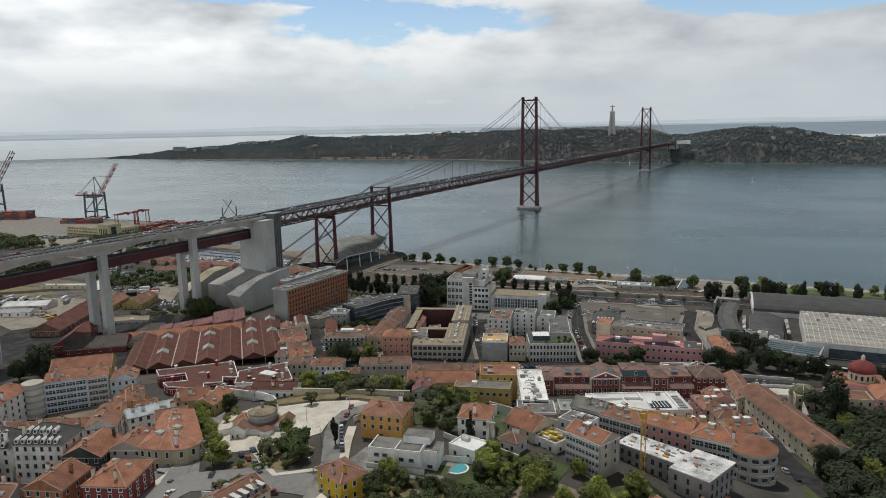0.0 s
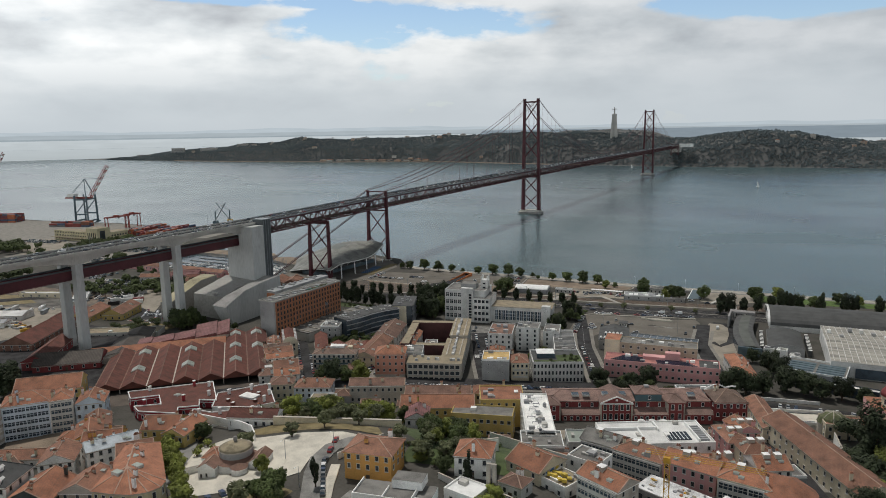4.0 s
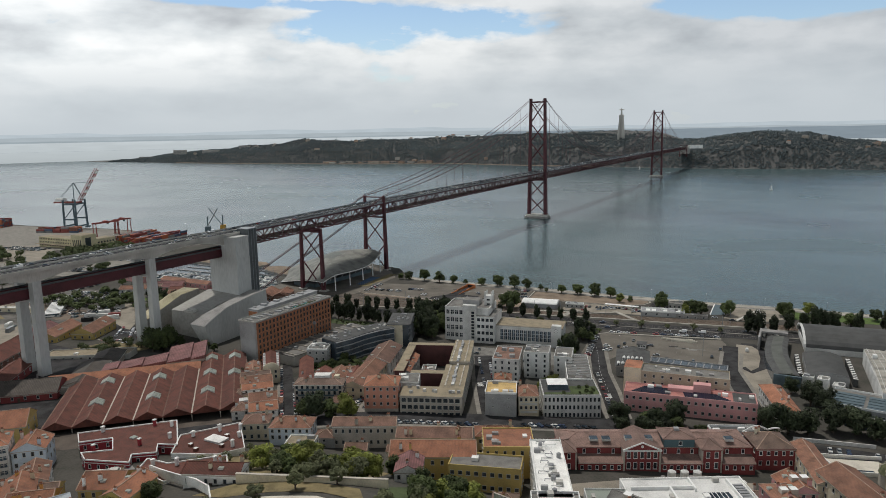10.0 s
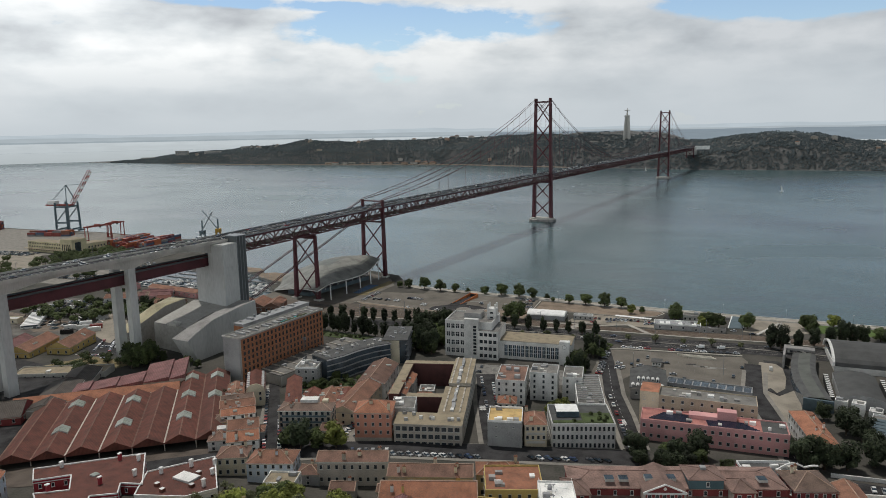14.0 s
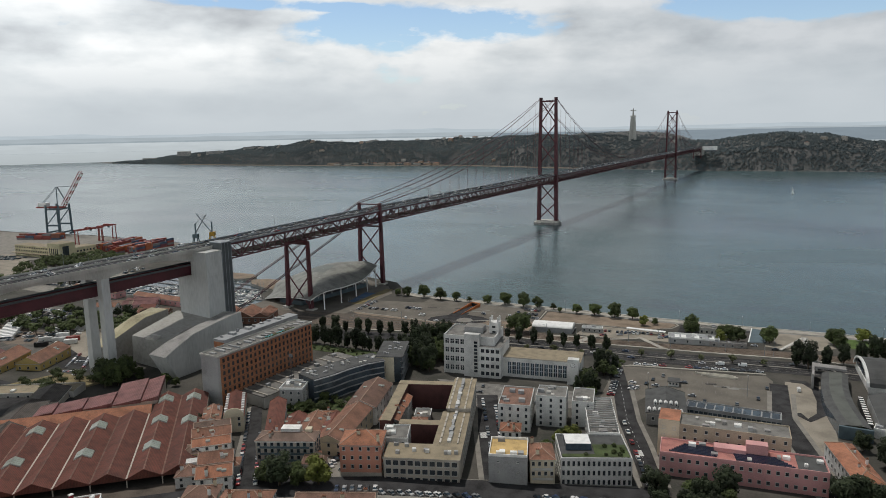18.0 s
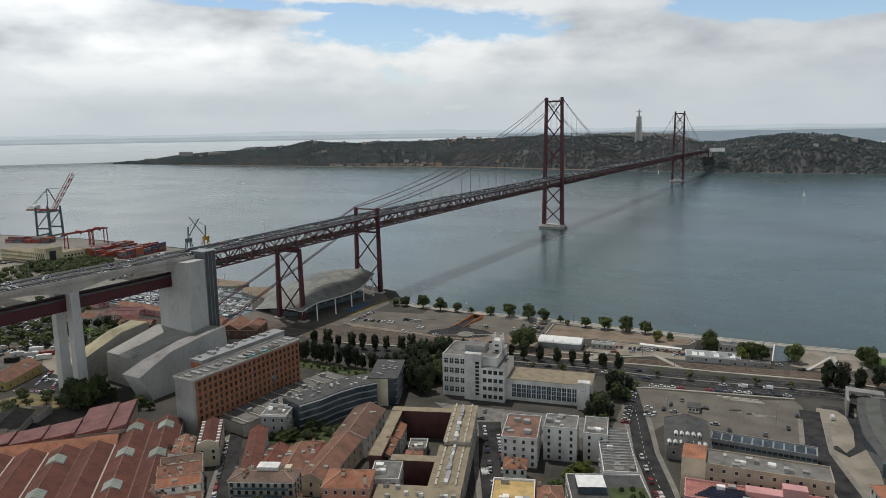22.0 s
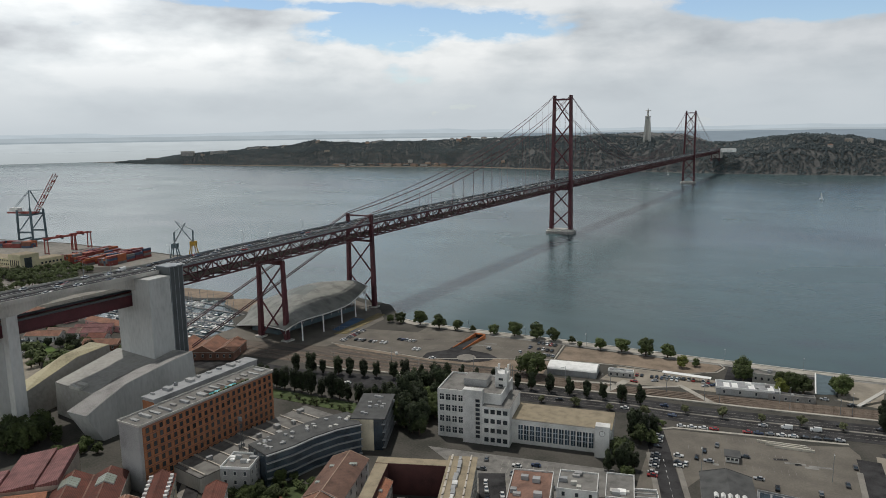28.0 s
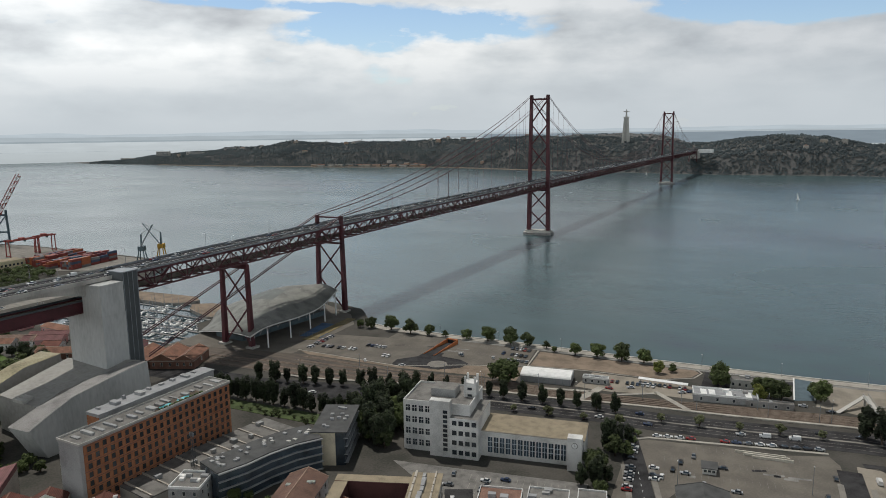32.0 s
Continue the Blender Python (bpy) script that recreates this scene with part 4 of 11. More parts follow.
                dm.face([(u - 0.8, y0 - 0.1, z + 1.2), (u, y0 - 0.1, z + 1.85), (u, y1 + 0.6, z + 1.85), (u - 0.8, y1 + 0.6, z + 1.2)], M_WHITEG)
                dm.face([(u, y0 - 0.1, z + 1.85), (u + 0.8, y0 - 0.1, z + 1.2), (u + 0.8, y1 + 0.6, z + 1.2), (u, y1 + 0.6, z + 1.85)], M_WHITEG)
                dm.box(u - 0.4, y0 - 0.04, z + 0.1, u + 0.4, y0 - 0.004, z + 1.1, M_GLASS)
                part("dormer", dm, ob, "white gabled dormer")
    elif kind == "flat":
        flat_roof(ob, w, d, h, wall, roof, 0.7, rng, units)
    st = h / floors
    # windows and doors only on walls that face the camera's path
    wall_windows(ob, -w / 2, w / 2, -d / 2, 0, 0, floors, st, (nf if nf is not None else max(1, int(w / 3.0))) if front and faces_camera(x, y, rz) else 0, win[0], min(win[1], st * 0.62), frame_mat, glass, skip0 if y > -960 else ())
    n2 = ns if ns is not None else max(1, int(d / 4.2))
    if right and faces_camera(x, y, rz + 90):
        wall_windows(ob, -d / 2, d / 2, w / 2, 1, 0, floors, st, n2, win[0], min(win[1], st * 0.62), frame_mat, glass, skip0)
    if left and faces_camera(x, y, rz - 90):
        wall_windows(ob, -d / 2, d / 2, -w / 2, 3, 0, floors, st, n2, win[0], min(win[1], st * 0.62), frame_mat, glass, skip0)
    if door and front and faces_camera(x, y, rz) and y < -860:
        part("door", Mesh().box(-0.6, -d / 2 - 0.2, 0, 0.6, -d / 2, 2.3, M_BARK), ob)
    if balc:
        for f in range(1, floors):
            part("balcony", Mesh().box(-w * 0.42, -d / 2 - 1.1, f * st - 0.15, w * 0.42, -d / 2, f * st + 0.0, M_CONC).box(-w * 0.42, -d / 2 - 1.1, f * st, w * 0.42, -d / 2 - 1.0, f * st + 0.9, frame_mat), ob)
    return ob


def glazed_front(ob, w, d, h, floors, frame_mat, columns=None):
    """Glazed balconies over a whole front: panes behind a close grid of bars, with solid parapets between the floors."""
    part("glazing", Mesh().box(-w / 2 + 0.5, -d / 2 - 0.5, 1.0, w / 2 - 0.5, -d / 2 - 0.35, h - 0.9, M_GLASSB), ob, "dark balcony glazing")
    columns = columns or int(w / 1.5)
    st = (h - 1.9) / floors
    bars = Mesh()
    for i in range(columns + 1):
        u = -w / 2 + 0.5 + (w - 1.0) * i / columns
        k = 0.20 if i % 3 == 0 else 0.08
        bars.box(u - k, -d / 2 - 0.66 - (0.06 if i % 3 == 0 else 0), 0.9, u + k, -d / 2 - 0.5, h - 0.9, frame_mat)
    part("mullions", bars, ob)
    for f in range(floors + 1):
        z = 0.9 + st * f
        band = Mesh().box(-w / 2 + 0.4, -d / 2 - 0.76, z - 0.25, w / 2 - 0.4, -d / 2 - 0.5, z + (1.0 if f < floors else 0.4), frame_mat)
        if f < floors:
            band.box(-w / 2 + 0.5, -d / 2 - 0.63, z + 2.0, w / 2 - 0.5, -d / 2 - 0.505, z + 2.12, frame_mat)
        part("balcony_band", band, ob)


# trees
def crown_mesh(seed, rx, rz, leaf, leaves, blobs, material):
    """A crown of many small leaf sprays gathered in uneven clumps, with gaps between them."""
    r = random.Random(seed)
    m = Mesh()
    mi = m._mi(material)
    cs = []
    for i in range(blobs):
        a, q = i * 2.4 + r.uniform(-0.5, 0.5), math.sqrt((i + 0.5) / blobs) * 0.70
        cs.append((math.cos(a) * rx * q, math.sin(a) * rx * q, r.uniform(-0.85, 0.85) * rz * (1 - 0.55 * q), r.uniform(0.17, 0.46)))
    for i in range(leaves):
        cx, cy, cz, s = cs[i % blobs]
        v = Vector((r.gauss(0, 1), r.gauss(0, 1), r.gauss(0, 1))).normalized() * (r.random() ** 0.35)
        p = Vector((cx + v.x * rx * s, cy + v.y * rx * s, cz + v.z * rz * s))
        n = (v + Vector((r.uniform(-0.6, 0.6), r.uniform(-0.6, 0.6), r.uniform(0, 0.9)))).normalized()
        t = n.orthogonal().normalized()
        t.rotate(Matrix.Rotation(r.uniform(0, math.tau), 3, n))
        b = n.cross(t)
        k, s2 = len(m.v), leaf * r.uniform(0.7, 1.4)
        m.v += [tuple(p + t * s2), tuple(p - t * s2 * 0.8 + b * s2 * 0.8), tuple(p - t * s2 * 0.7 - b * s2 * 0.8 + n * s2 * 0.3)]
        m.f.append((k, k + 1, k + 2))
        m.m.append(mi)
    return m.data("crown")


TREES = {}


def tree(x, y, size=1.0, kind="round", g=None, label=None):
    """kinds: round, tall, olive, bright, palm, conifer."""
    r = random.Random(int(x * 13 + y * 7))
    spec = {"round": (3.1, 2.6, 0.25, 3400, 24, M_LEAF, 0.9), "bright": (3.0, 2.6, 0.24, 3200, 22, M_LEAF2, 1.0), "olive": (2.6, 1.9, 0.24, 2000, 16, M_LEAF3, 1.2),
            "tall": (2.3, 4.6, 0.26, 3400, 24, M_LEAFD, 0.7), "conifer": (1.3, 5.0, 0.24, 1600, 14, M_LEAFD, 0.8), "dark": (3.1, 3.1, 0.25, 3400, 24, M_LEAFD, 0.9)}[kind]
    variant = r.randrange(3)
    if (kind, variant) not in TREES:
        rx, rz, leaf, n, blobs, mt, trunk = spec
        crown = crown_mesh(variant * 31 + len(kind), rx, rz, leaf, n, blobs, mt)
        t = Mesh()
        t.tube([(0, 0, -0.6), (0.05, 0, trunk * 0.6), (0.1, 0.05, trunk + rz * 0.7)], [0.32, 0.24, 0.12], M_BARK, 7)
        for a in range(4):
            q = a * 1.6 + variant
            t.tube([(0.05, 0, trunk * 0.7), (math.cos(q) * rx * 0.35, math.sin(q) * rx * 0.35, trunk + rz * 0.6), (math.cos(q) * rx * 0.6, math.sin(q) * rx * 0.6, trunk + rz * 1.1)], [0.16, 0.10, 0.04], M_BARK, 5)
        TREES[kind, variant] = (crown, t.data("trunk", True), trunk + rz * 0.92)
    crown, trunk, cz = TREES[kind, variant]
    labels = {"round": "dark green broad-leaved tree with a rounded crown", "bright": "yellow-green broad-leaved tree, its leaves painted sun-bright", "olive": "small grey-green olive tree", "tall": "tall dark green tree with a narrow crown", "conifer": "slim dark cypress tree", "dark": "broad very dark evergreen tree"}
    ob = thing("tree", label or labels[kind], "tree", x, y, terrain(x, y) if g is None else g, r.uniform(0, 360), group="trees")
    s = size * r.uniform(0.9, 1.1)
    ob.scale = (s, s, s * r.uniform(0.92, 1.08))
    part("trunk", trunk, ob)
    part("crown", crown, ob, at=pose(0, 0, cz))
    return ob


def thicket(x0, y0, x1, y1, n, size=1.0, seed=1, label="dense dark green trees", leaves=150, material=None, leaf=0.75):
    """Trees too many and too far off to count, as one mass of leaf sprays over bare stems."""
    r = random.Random(seed)
    m = Mesh()
    mi, bark = m._mi(material or M_LEAF), M_BARK
    for i in range(n):
        x, y = r.uniform(x0, x1), r.uniform(y0, y1)
        g, s = terrain(x, y), size * r.uniform(0.75, 1.25)
        m.beam((x, y, g - 0.5), (x, y, g + 4 * s), 0.5, 0.5, bark)
        for _ in range(leaves):
            v = Vector((r.gauss(0, 1), r.gauss(0, 1), r.gauss(0, 1))).normalized() * (r.random() ** 0.4)
            b = r.randrange(5)
            c = Vector((x + math.cos(b * 1.3 + i) * 1.5 * s, y + math.sin(b * 1.3 + i) * 1.5 * s, g + (3.6 + 0.5 * (b % 3)) * s))
            p = c + Vector((v.x * 2.0, v.y * 2.0, v.z * 1.7)) * s
            nrm = (v + Vector((0, 0, 0.5))).normalized()
            t = nrm.orthogonal().normalized()
            t.rotate(Matrix.Rotation(r.uniform(0, math.tau), 3, nrm))
            u = nrm.cross(t)
            k, q = len(m.v), leaf * s * r.uniform(0.6, 1.3)
            m.v += [tuple(p + t * q), tuple(p + u * q * 0.7), tuple(p - t * q), tuple(p - u * q * 0.7)]
            m.f.append((k, k + 1, k + 2, k + 3))
            m.m.append(mi)
    return thing("thicket", label, "trees", data=m.data("thicket"), kind="stuff")


def grove(x0, y0, x1, y1, n, kinds, size=1.0, seed=1, spread=0.25):
    r = random.Random(seed)
    for i in range(n):
        x, y = r.uniform(x0, x1), r.uniform(y0, y1)
        tree(x, y, size * r.uniform(1 - spread, 1 + spread), r.choice(kinds))


def row_of_trees(x0, y0, x1, y1, n, kind, size=1.0, seed=1):
    r = random.Random(seed)
    for i in range(n):
        f = (i + r.uniform(-0.15, 0.15)) / max(1, n - 1)
        tree(x0 + (x1 - x0) * f, y0 + (y1 - y0) * f, size * r.uniform(0.8, 1.2), kind)


# cars
CAR_COLOURS = [("white", (0.70, 0.70, 0.69)), ("white", (0.70, 0.70, 0.69)), ("light grey", (0.50, 0.50, 0.50)), ("white", (0.70, 0.70, 0.69)), ("silver", (0.38, 0.39, 0.40)), ("black", (0.018, 0.018, 0.02)), ("silver", (0.38, 0.39, 0.40)), ("dark grey", (0.06, 0.062, 0.068)), ("black", (0.018, 0.018, 0.02)),
               ("dark blue", (0.03, 0.05, 0.11)), ("red", (0.28, 0.025, 0.025)), ("grey", (0.18, 0.185, 0.19))]
CARS = {}
wheel_mesh = Mesh()
wheel_mesh.tube([(-0.11, 0, 0), (0.11, 0, 0)], [0.32, 0.32], M_TYRE, 10)
wheel_mesh.tube([(-0.12, 0, 0), (0.12, 0, 0)], [0.18, 0.18], M_GSTEEL, 8)
wheel_data = wheel_mesh.data("wheel")


CAR_PAINT = {}


def mat_of_car(n):
    cname, rgb = CAR_COLOURS[n]
    if n not in CAR_PAINT:
        CAR_PAINT[n] = mat("car_paint_" + cname.replace(" ", "_"), rgb, 0.3, 0.1, 0.06, 2.0)
    return CAR_PAINT[n]


def make_car(n, van=False, whole=True):
    cname, paint = CAR_COLOURS[n][0], mat_of_car(n)
    L, W, H = (4.9, 1.9, 1.25) if van else (4.25, 1.76, 0.82)
    ob = thing("van" if van else "car", (cname + " delivery van with a high body on the street") if van else (cname + " passenger car standing on the asphalt"), "van" if van else "car", 0, 0, -200)
    body = Mesh()
    for y0, y1, z0, z1, k in ((-L / 2, L / 2, 0.28, H, 0.98),):
        lo = [(-W / 2, y0 + 0.1), (W / 2, y0 + 0.1), (W / 2, y1 - 0.1), (-W / 2, y1 - 0.1)]
        hi = [(-W / 2 + 0.08, y0), (W / 2 - 0.08, y0), (W / 2 - 0.08, y1), (-W / 2 + 0.08, y1)]
        body.v = [(x, y, z0) for x, y in lo] + [(x * 1.02, y, (z0 + z1) / 2) for x, y in hi] + [(x * 0.96, y * 0.97, z1) for x, y in hi]
        for a in (0, 4):
            for i in range(4):
                j = (i + 1) % 4
                body.f.append((a + i, a + j, a + 4 + j, a + 4 + i))
        body.f += [(8, 9, 10, 11), (3, 2, 1, 0)]
        body.m = [body._mi(paint)] * len(body.f)
    cab = Mesh()
    y0, y1, top = (-L / 2 + 0.05, L / 2 - 1.1, 1.95) if van else (-L / 2 + 0.55, L / 2 - 1.35, 1.42)
    s0, s1 = (0.05, 0.5) if van else (0.45, 0.65)
    cab.v = [(x, y, H) for x, y in ((-W / 2 + 0.1, y0), (W / 2 - 0.1, y0), (W / 2 - 0.1, y1), (-W / 2 + 0.1, y1))]
    cab.v += [(x, y, top) for x, y in ((-W / 2 + 0.28, y0 + s0), (W / 2 - 0.28, y0 + s0), (W / 2 - 0.28, y1 - s1), (-W / 2 + 0.28, y1 - s1))]
    g, p2 = cab._mi(M_GLASSB), cab._mi(paint)
    for i in range(4):
        j = (i + 1) % 4
        cab.f.append((i, j, 4 + j, 4 + i))
        cab.m.append(g if not van or i == 2 else p2)
    part("cabin", cab, ob, "dark glazed upper body")
    x0, x1 = -W / 2 + 0.26, W / 2 - 0.26
    body.box(x0, y0 + s0 - 0.02, top, x1, y1 - s1 + 0.02, top + 0.05, paint)
    for s in (-1, 1):
        for y in (-L * 0.31, L * 0.31):
            if whole:
                part("wheel", wheel_data, ob, at=pose(s * (W / 2 - 0.1), y, 0.32))
            else:
                body.tube([(s * (W / 2 - 0.21), y, 0.32), (s * (W / 2 + 0.01), y, 0.32)], [0.32, 0.32], M_TYRE, 8)
    part("body", body, ob)
    return ob


CAR_RNG = random.Random(21)


lot_cars = Mesh()


def far_car(x, y, heading, z, k):
    """A car of the distant car parks, joined with the others there."""
    f, paint = turned(x, y, heading), mat_of_car(k)
    lot_cars.prism([f(u, v) for u, v in ((-0.85, -2.1), (0.85, -2.1), (0.85, 2.1), (-0.85, 2.1))], z + 0.25, z + 0.85, paint)
    lot_cars.prism([f(u, v) for u, v in ((-0.72, -1.5), (0.72, -1.5), (0.72, 0.7), (-0.72, 0.7))], z + 0.85, z + 1.38, M_GLASSB, paint)
    for v in (-1.3, 1.3):
        lot_cars.prism([f(u, w) for u, w in ((-0.88, v - 0.3), (0.88, v - 0.3), (0.88, v + 0.3), (-0.88, v + 0.3))], z, z + 0.6, M_TYRE)


def car(x, y, heading, z=None, van=False):
    """heading: degrees; 0 points to +y. Wheels are parts of their own on the streets nearest to the hill."""
    k = -1 if van else CAR_RNG.randrange(len(CAR_COLOURS))
    if (z is None or z < 20) and (x < -13 or (y > -640 and x < 110)):
        return far_car(x, y, heading, terrain(x, y) if z is None else z, max(0, k))
    near = y < -865 and x > 60
    m = pose(x, y, (terrain(x, y) if z is None else z) + 0.06, 0, 0, heading)
    if (k, near) not in CARS:
        ob = CARS[k, near] = make_car(max(0, k), van, near)
        ob.matrix_basis = m
    else:
        ob = copy_thing(CARS[k, near], m)
    return tagged(ob, group="cars")


def car_row(x0, y0, x1, y1, n, heading, fill=1.0, seed=1, z=None):
    r = random.Random(seed)
    for i in range(n):
        if r.random() <= fill:
            f = (i + 0.5) / n
            car(x0 + (x1 - x0) * f, y0 + (y1 - y0) * f, heading + r.choice((0, 180)) + r.uniform(-2, 2), z)


def strip(name, pts, width, material, label, lift=0.05, kind="structure", category="road", thick=0.35):
    """A road or path of even width laid on the ground along a line."""
    m = Mesh()
    dense = []
    for (a, b), (c, d) in zip(pts, pts[1:]):
        n = max(1, int(math.hypot(c - a, d - b) / 8))
        dense += [(a + (c - a) * i / n, b + (d - b) * i / n) for i in range(n)]
    dense.append(pts[-1])
    k = len(dense)
    for i, (x, y) in enumerate(dense):
        (a, b), (c, d) = dense[max(0, i - 1)], dense[min(k - 1, i + 1)]
        l = math.hypot(c - a, d - b) or 1
        nx, ny = -(d - b) / l * width / 2, (c - a) / l * width / 2
        zc = max(terrain(x + nx, y + ny), terrain(x - nx, y - ny), terrain(x, y)) + lift
        m.v += [(x + nx, y + ny, zc), (x - nx, y - ny, zc), (x + nx, y + ny, zc - thick), (x - nx, y - ny, zc - thick)]
    mi = m._mi(material)
    for i in range(k - 1):
        q = 4 * i
        m.f += [(q, q + 1, q + 5, q + 4), (q + 2, q, q + 4, q + 6), (q + 1, q + 3, q + 7, q + 5)]
        m.m += [mi] * 3
    return thing(name, label, category, data=m.data(name), kind=kind)


def patch(name, poly, material, label, lift=0.04, category="paving", step=9.0):
    """A paved or planted area laid on the ground, cut from a grid so that it follows the slope."""
    m = Mesh()
    xs, ys = [p[0] for p in poly], [p[1] for p in poly]
    flat = max(terrain(x, y) for x, y in poly) - min(terrain(x, y) for x, y in poly) < 0.3
    if flat:
        z = max(terrain(x, y) for x, y in poly) + lift
        m.prism(poly, z - 0.3, z, material)
    else:
        b = bmesh.new()
        vs = [b.verts.new((x, y, 0)) for x, y in poly]
        b.faces.new(vs)
        for axis, lo, hi in ((0, min(xs), max(xs)), (1, min(ys), max(ys))):
            q = lo + step
            while q < hi:
                co, no = ((q, 0, 0), (1, 0, 0)) if axis == 0 else ((0, q, 0), (0, 1, 0))
                bmesh.ops.bisect_plane(b, geom=b.verts[:] + b.edges[:] + b.faces[:], plane_co=co, plane_no=no)
                q += step
        for v in b.verts:
            v.co.z = terrain(v.co.x, v.co.y) + lift
        me = bpy.data.meshes.new(name)
        b.to_mesh(me)
        b.free()
        me.materials.append(material)
        return thing(name, label, category, data=me, kind="structure")
    return thing(name, label, category, data=m.data(name), kind="structure")

# ==== riverside strip: quay, car park, railway, avenue ====
M_SAND = mat("sandy_gravel", (0.27, 0.24, 0.195), 0.97, 0, 0.25, 0.5, 0.2, 6)
# car park and quay tones lowered: cloud shade over the riverside is in them
M_BAYS = mat("worn_pale_car_park", (0.136, 0.122, 0.102), 0.96, 0, 0.35, 0.35, 0.15, 8, 0, (1, 1, 1), (0.112, 0.100, 0.084))
M_QWALK = mat("dimmed_quay_paving", (0.37, 0.345, 0.30), 0.95, 0, 0.25, 0.6, 0.1, 8)
M_LAWN = mat("watered_lawn", (0.085, 0.135, 0.03), 0.98, 0, 0.3, 0.8, 0.4, 6)
M_TRACK2 = mat("stained_ballast", (0.105, 0.086, 0.070), 0.98, 0, 0.45, 0.5, 0.4, 6, 0, (0.35, 2.4, 1), (0.055, 0.05, 0.046))


def inland(pts, off):
    """A line of the shore moved away from the water."""
    return [(x, y - off) for x, y in pts]


SHORE_WALK = QUAY[:9]
patch("quay_promenade", inland(SHORE_WALK, 7.5) + inland(SHORE_WALK, 1.2)[::-1], M_QWALK, "pale stone promenade along the river wall", 0.10, "promenade")
strip("quay_coping", inland(SHORE_WALK, 0.6), 1.1, M_CONC, "low pale coping of the river wall", 0.45, "structure", "kerb", 0.6)
strip("cycle_path", inland(QUAY[2:9], 9.5), 3.0, M_WORN, "narrow grey path behind the promenade", 0.09, "structure", "path")
patch("riverside_parking", [(42, -577), (118, -577), (137, -566), (152, -559), (186, -545), (181, -514), (130, -515.5), (81, -519), (81, -531), (42, -540)], M_BAYS, "worn pale riverside car park with faded bays", 0.05, "car park")
patch("ramp_loop", [(112, -577.5), (142, -574), (152, -566), (154, -557), (146, -552), (132, -551), (131, -545), (119, -545), (119, -557), (110, -568)], M_ASPH, "dark asphalt loop road round a traffic island", 0.08, "road")
patch("bare_lot", [(54, -583.5), (120, -581), (168, -573), (190, -572), (187, -548), (152, -561), (118, -578.5), (44, -579)], M_DIRT, "bare brown earth strip beside the railway", 0.05, "ground")
patch("dry_field", [(188, -543.5), (225, -536.5), (262, -534.5), (277, -524.5), (280, -515.5), (277, -511.5), (258, -513.5), (219, -515), (185, -516.5)], M_DIRT, "dry brown grass field by the quay", 0.05, "field")
for pts in ([(183, -515), (187, -545), (225, -538.2), (262, -536), (278.5, -525.5), (281.5, -515.5), (278, -510)], [(42, -578.3), (117, -578.3), (152, -560.3), (187, -546)]):
    strip("kerb", pts, 0.9, M_QWALK, "pale kerb round a field and car park", 0.18, "structure", "kerb")
patch("works_yard", [(222, -566), (240, -566), (262, -560), (283, -558), (283, -540), (262, -538), (225, -540)], M_SAND, "pale gravel works yard with parked cars", 0.06, "yard")
patch("river_road", [(283, -512), (296, -510), (330, -508), (330, -514), (300, -520), (298, -548), (284, -548)], M_ASPH, "short asphalt road to the quay", 0.06, "road")
patch("plaza", [(339, -542), (362, -546), (380, -528), (372, -502.5), (340, -505.5)], M_SAND, "pale sandy riverside plaza", 0.06, "plaza")
patch("river_lawn", [(379, -528), (400, -523), (475, -514), (700, -506), (700, -488), (475, -497.5), (374, -503)], M_LAWN, "green lawn along the river", 0.06, "lawn")
slab = patch("slipway", [(329, -538), (338.5, -534), (337.5, -503.5), (328.2, -502.8)], M_DSTEEL, "blue-grey paved slipway between white kerbs", 0.14, "paving")
for a, b in (((329, -538), (328.2, -502.8)), ((338.5, -534), (337.5, -503.5))):
    strip("kerb", [a, b], 0.7, M_PAINT, "white kerb of the slipway", 0.5, "structure", "kerb", 0.6)
NORTH = [(-40, -604), (54, -584), (120, -583), (150, -580), (168, -575), (192, -574.5), (242, -570), (283, -563), (324, -554), (361, -547.5), (475, -538), (700, -522)]
SOUTH = [(-40, -628), (82, -618), (127, -605), (150, -598), (176, -592), (220, -587), (245, -581), (274, -576), (300, -572.5), (325, -568), (358, -562), (475, -553), (700, -538)]


def between(f, x0, x1, n):
    """A line part of the way across the band of tracks."""
    return [(x, along(NORTH, x) * (1 - f) + along(SOUTH, x) * f) for x in (x0 + (x1 - x0) * i / n for i in range(n + 1))]


patch("railway", between(1, -40, 700, 40) + between(0, -40, 700, 40)[::-1], M_TRACK2, "brown ballast railway with many tracks", 0.05, "railway")
for k, f in enumerate((0.10, 0.30, 0.50, 0.70, 0.90)):
    x0, x1 = (-40, 480) if k > 1 else (54, 480)
    for g in (-0.75, 0.75):
        strip("rail", [(x, y + g) for x, y in between(f, x0, x1, 40)], 0.16, M_RAIL, "rusty steel rail", 0.22, "structure", "rail", 0.16)
    strip("sleeper_bed", between(f, x0, x1, 40), 2.7, M_TRACK, "rust-brown bed of a railway track", 0.10, "structure", "railway", 0.1)
for a, b, w in (((229, -585), (236, -562), 4.5), ((263, -556), (284, -576), 3.2), ((244, -570), (264, -558), 2.2), ((206, -577), (232, -570), 2.5)):
    strip("platform", [a, b], w, M_QWALK, "pale concrete path across the tracks", 0.30, "structure", "platform", 0.4)
strip("railway_wall", [(x, y - 1.2) for x, y in between(1, 60, 475, 40)], 1.8, M_QWALK, "pale kerbed strip between road and railway", 0.7, "structure", "kerb", 0.9)
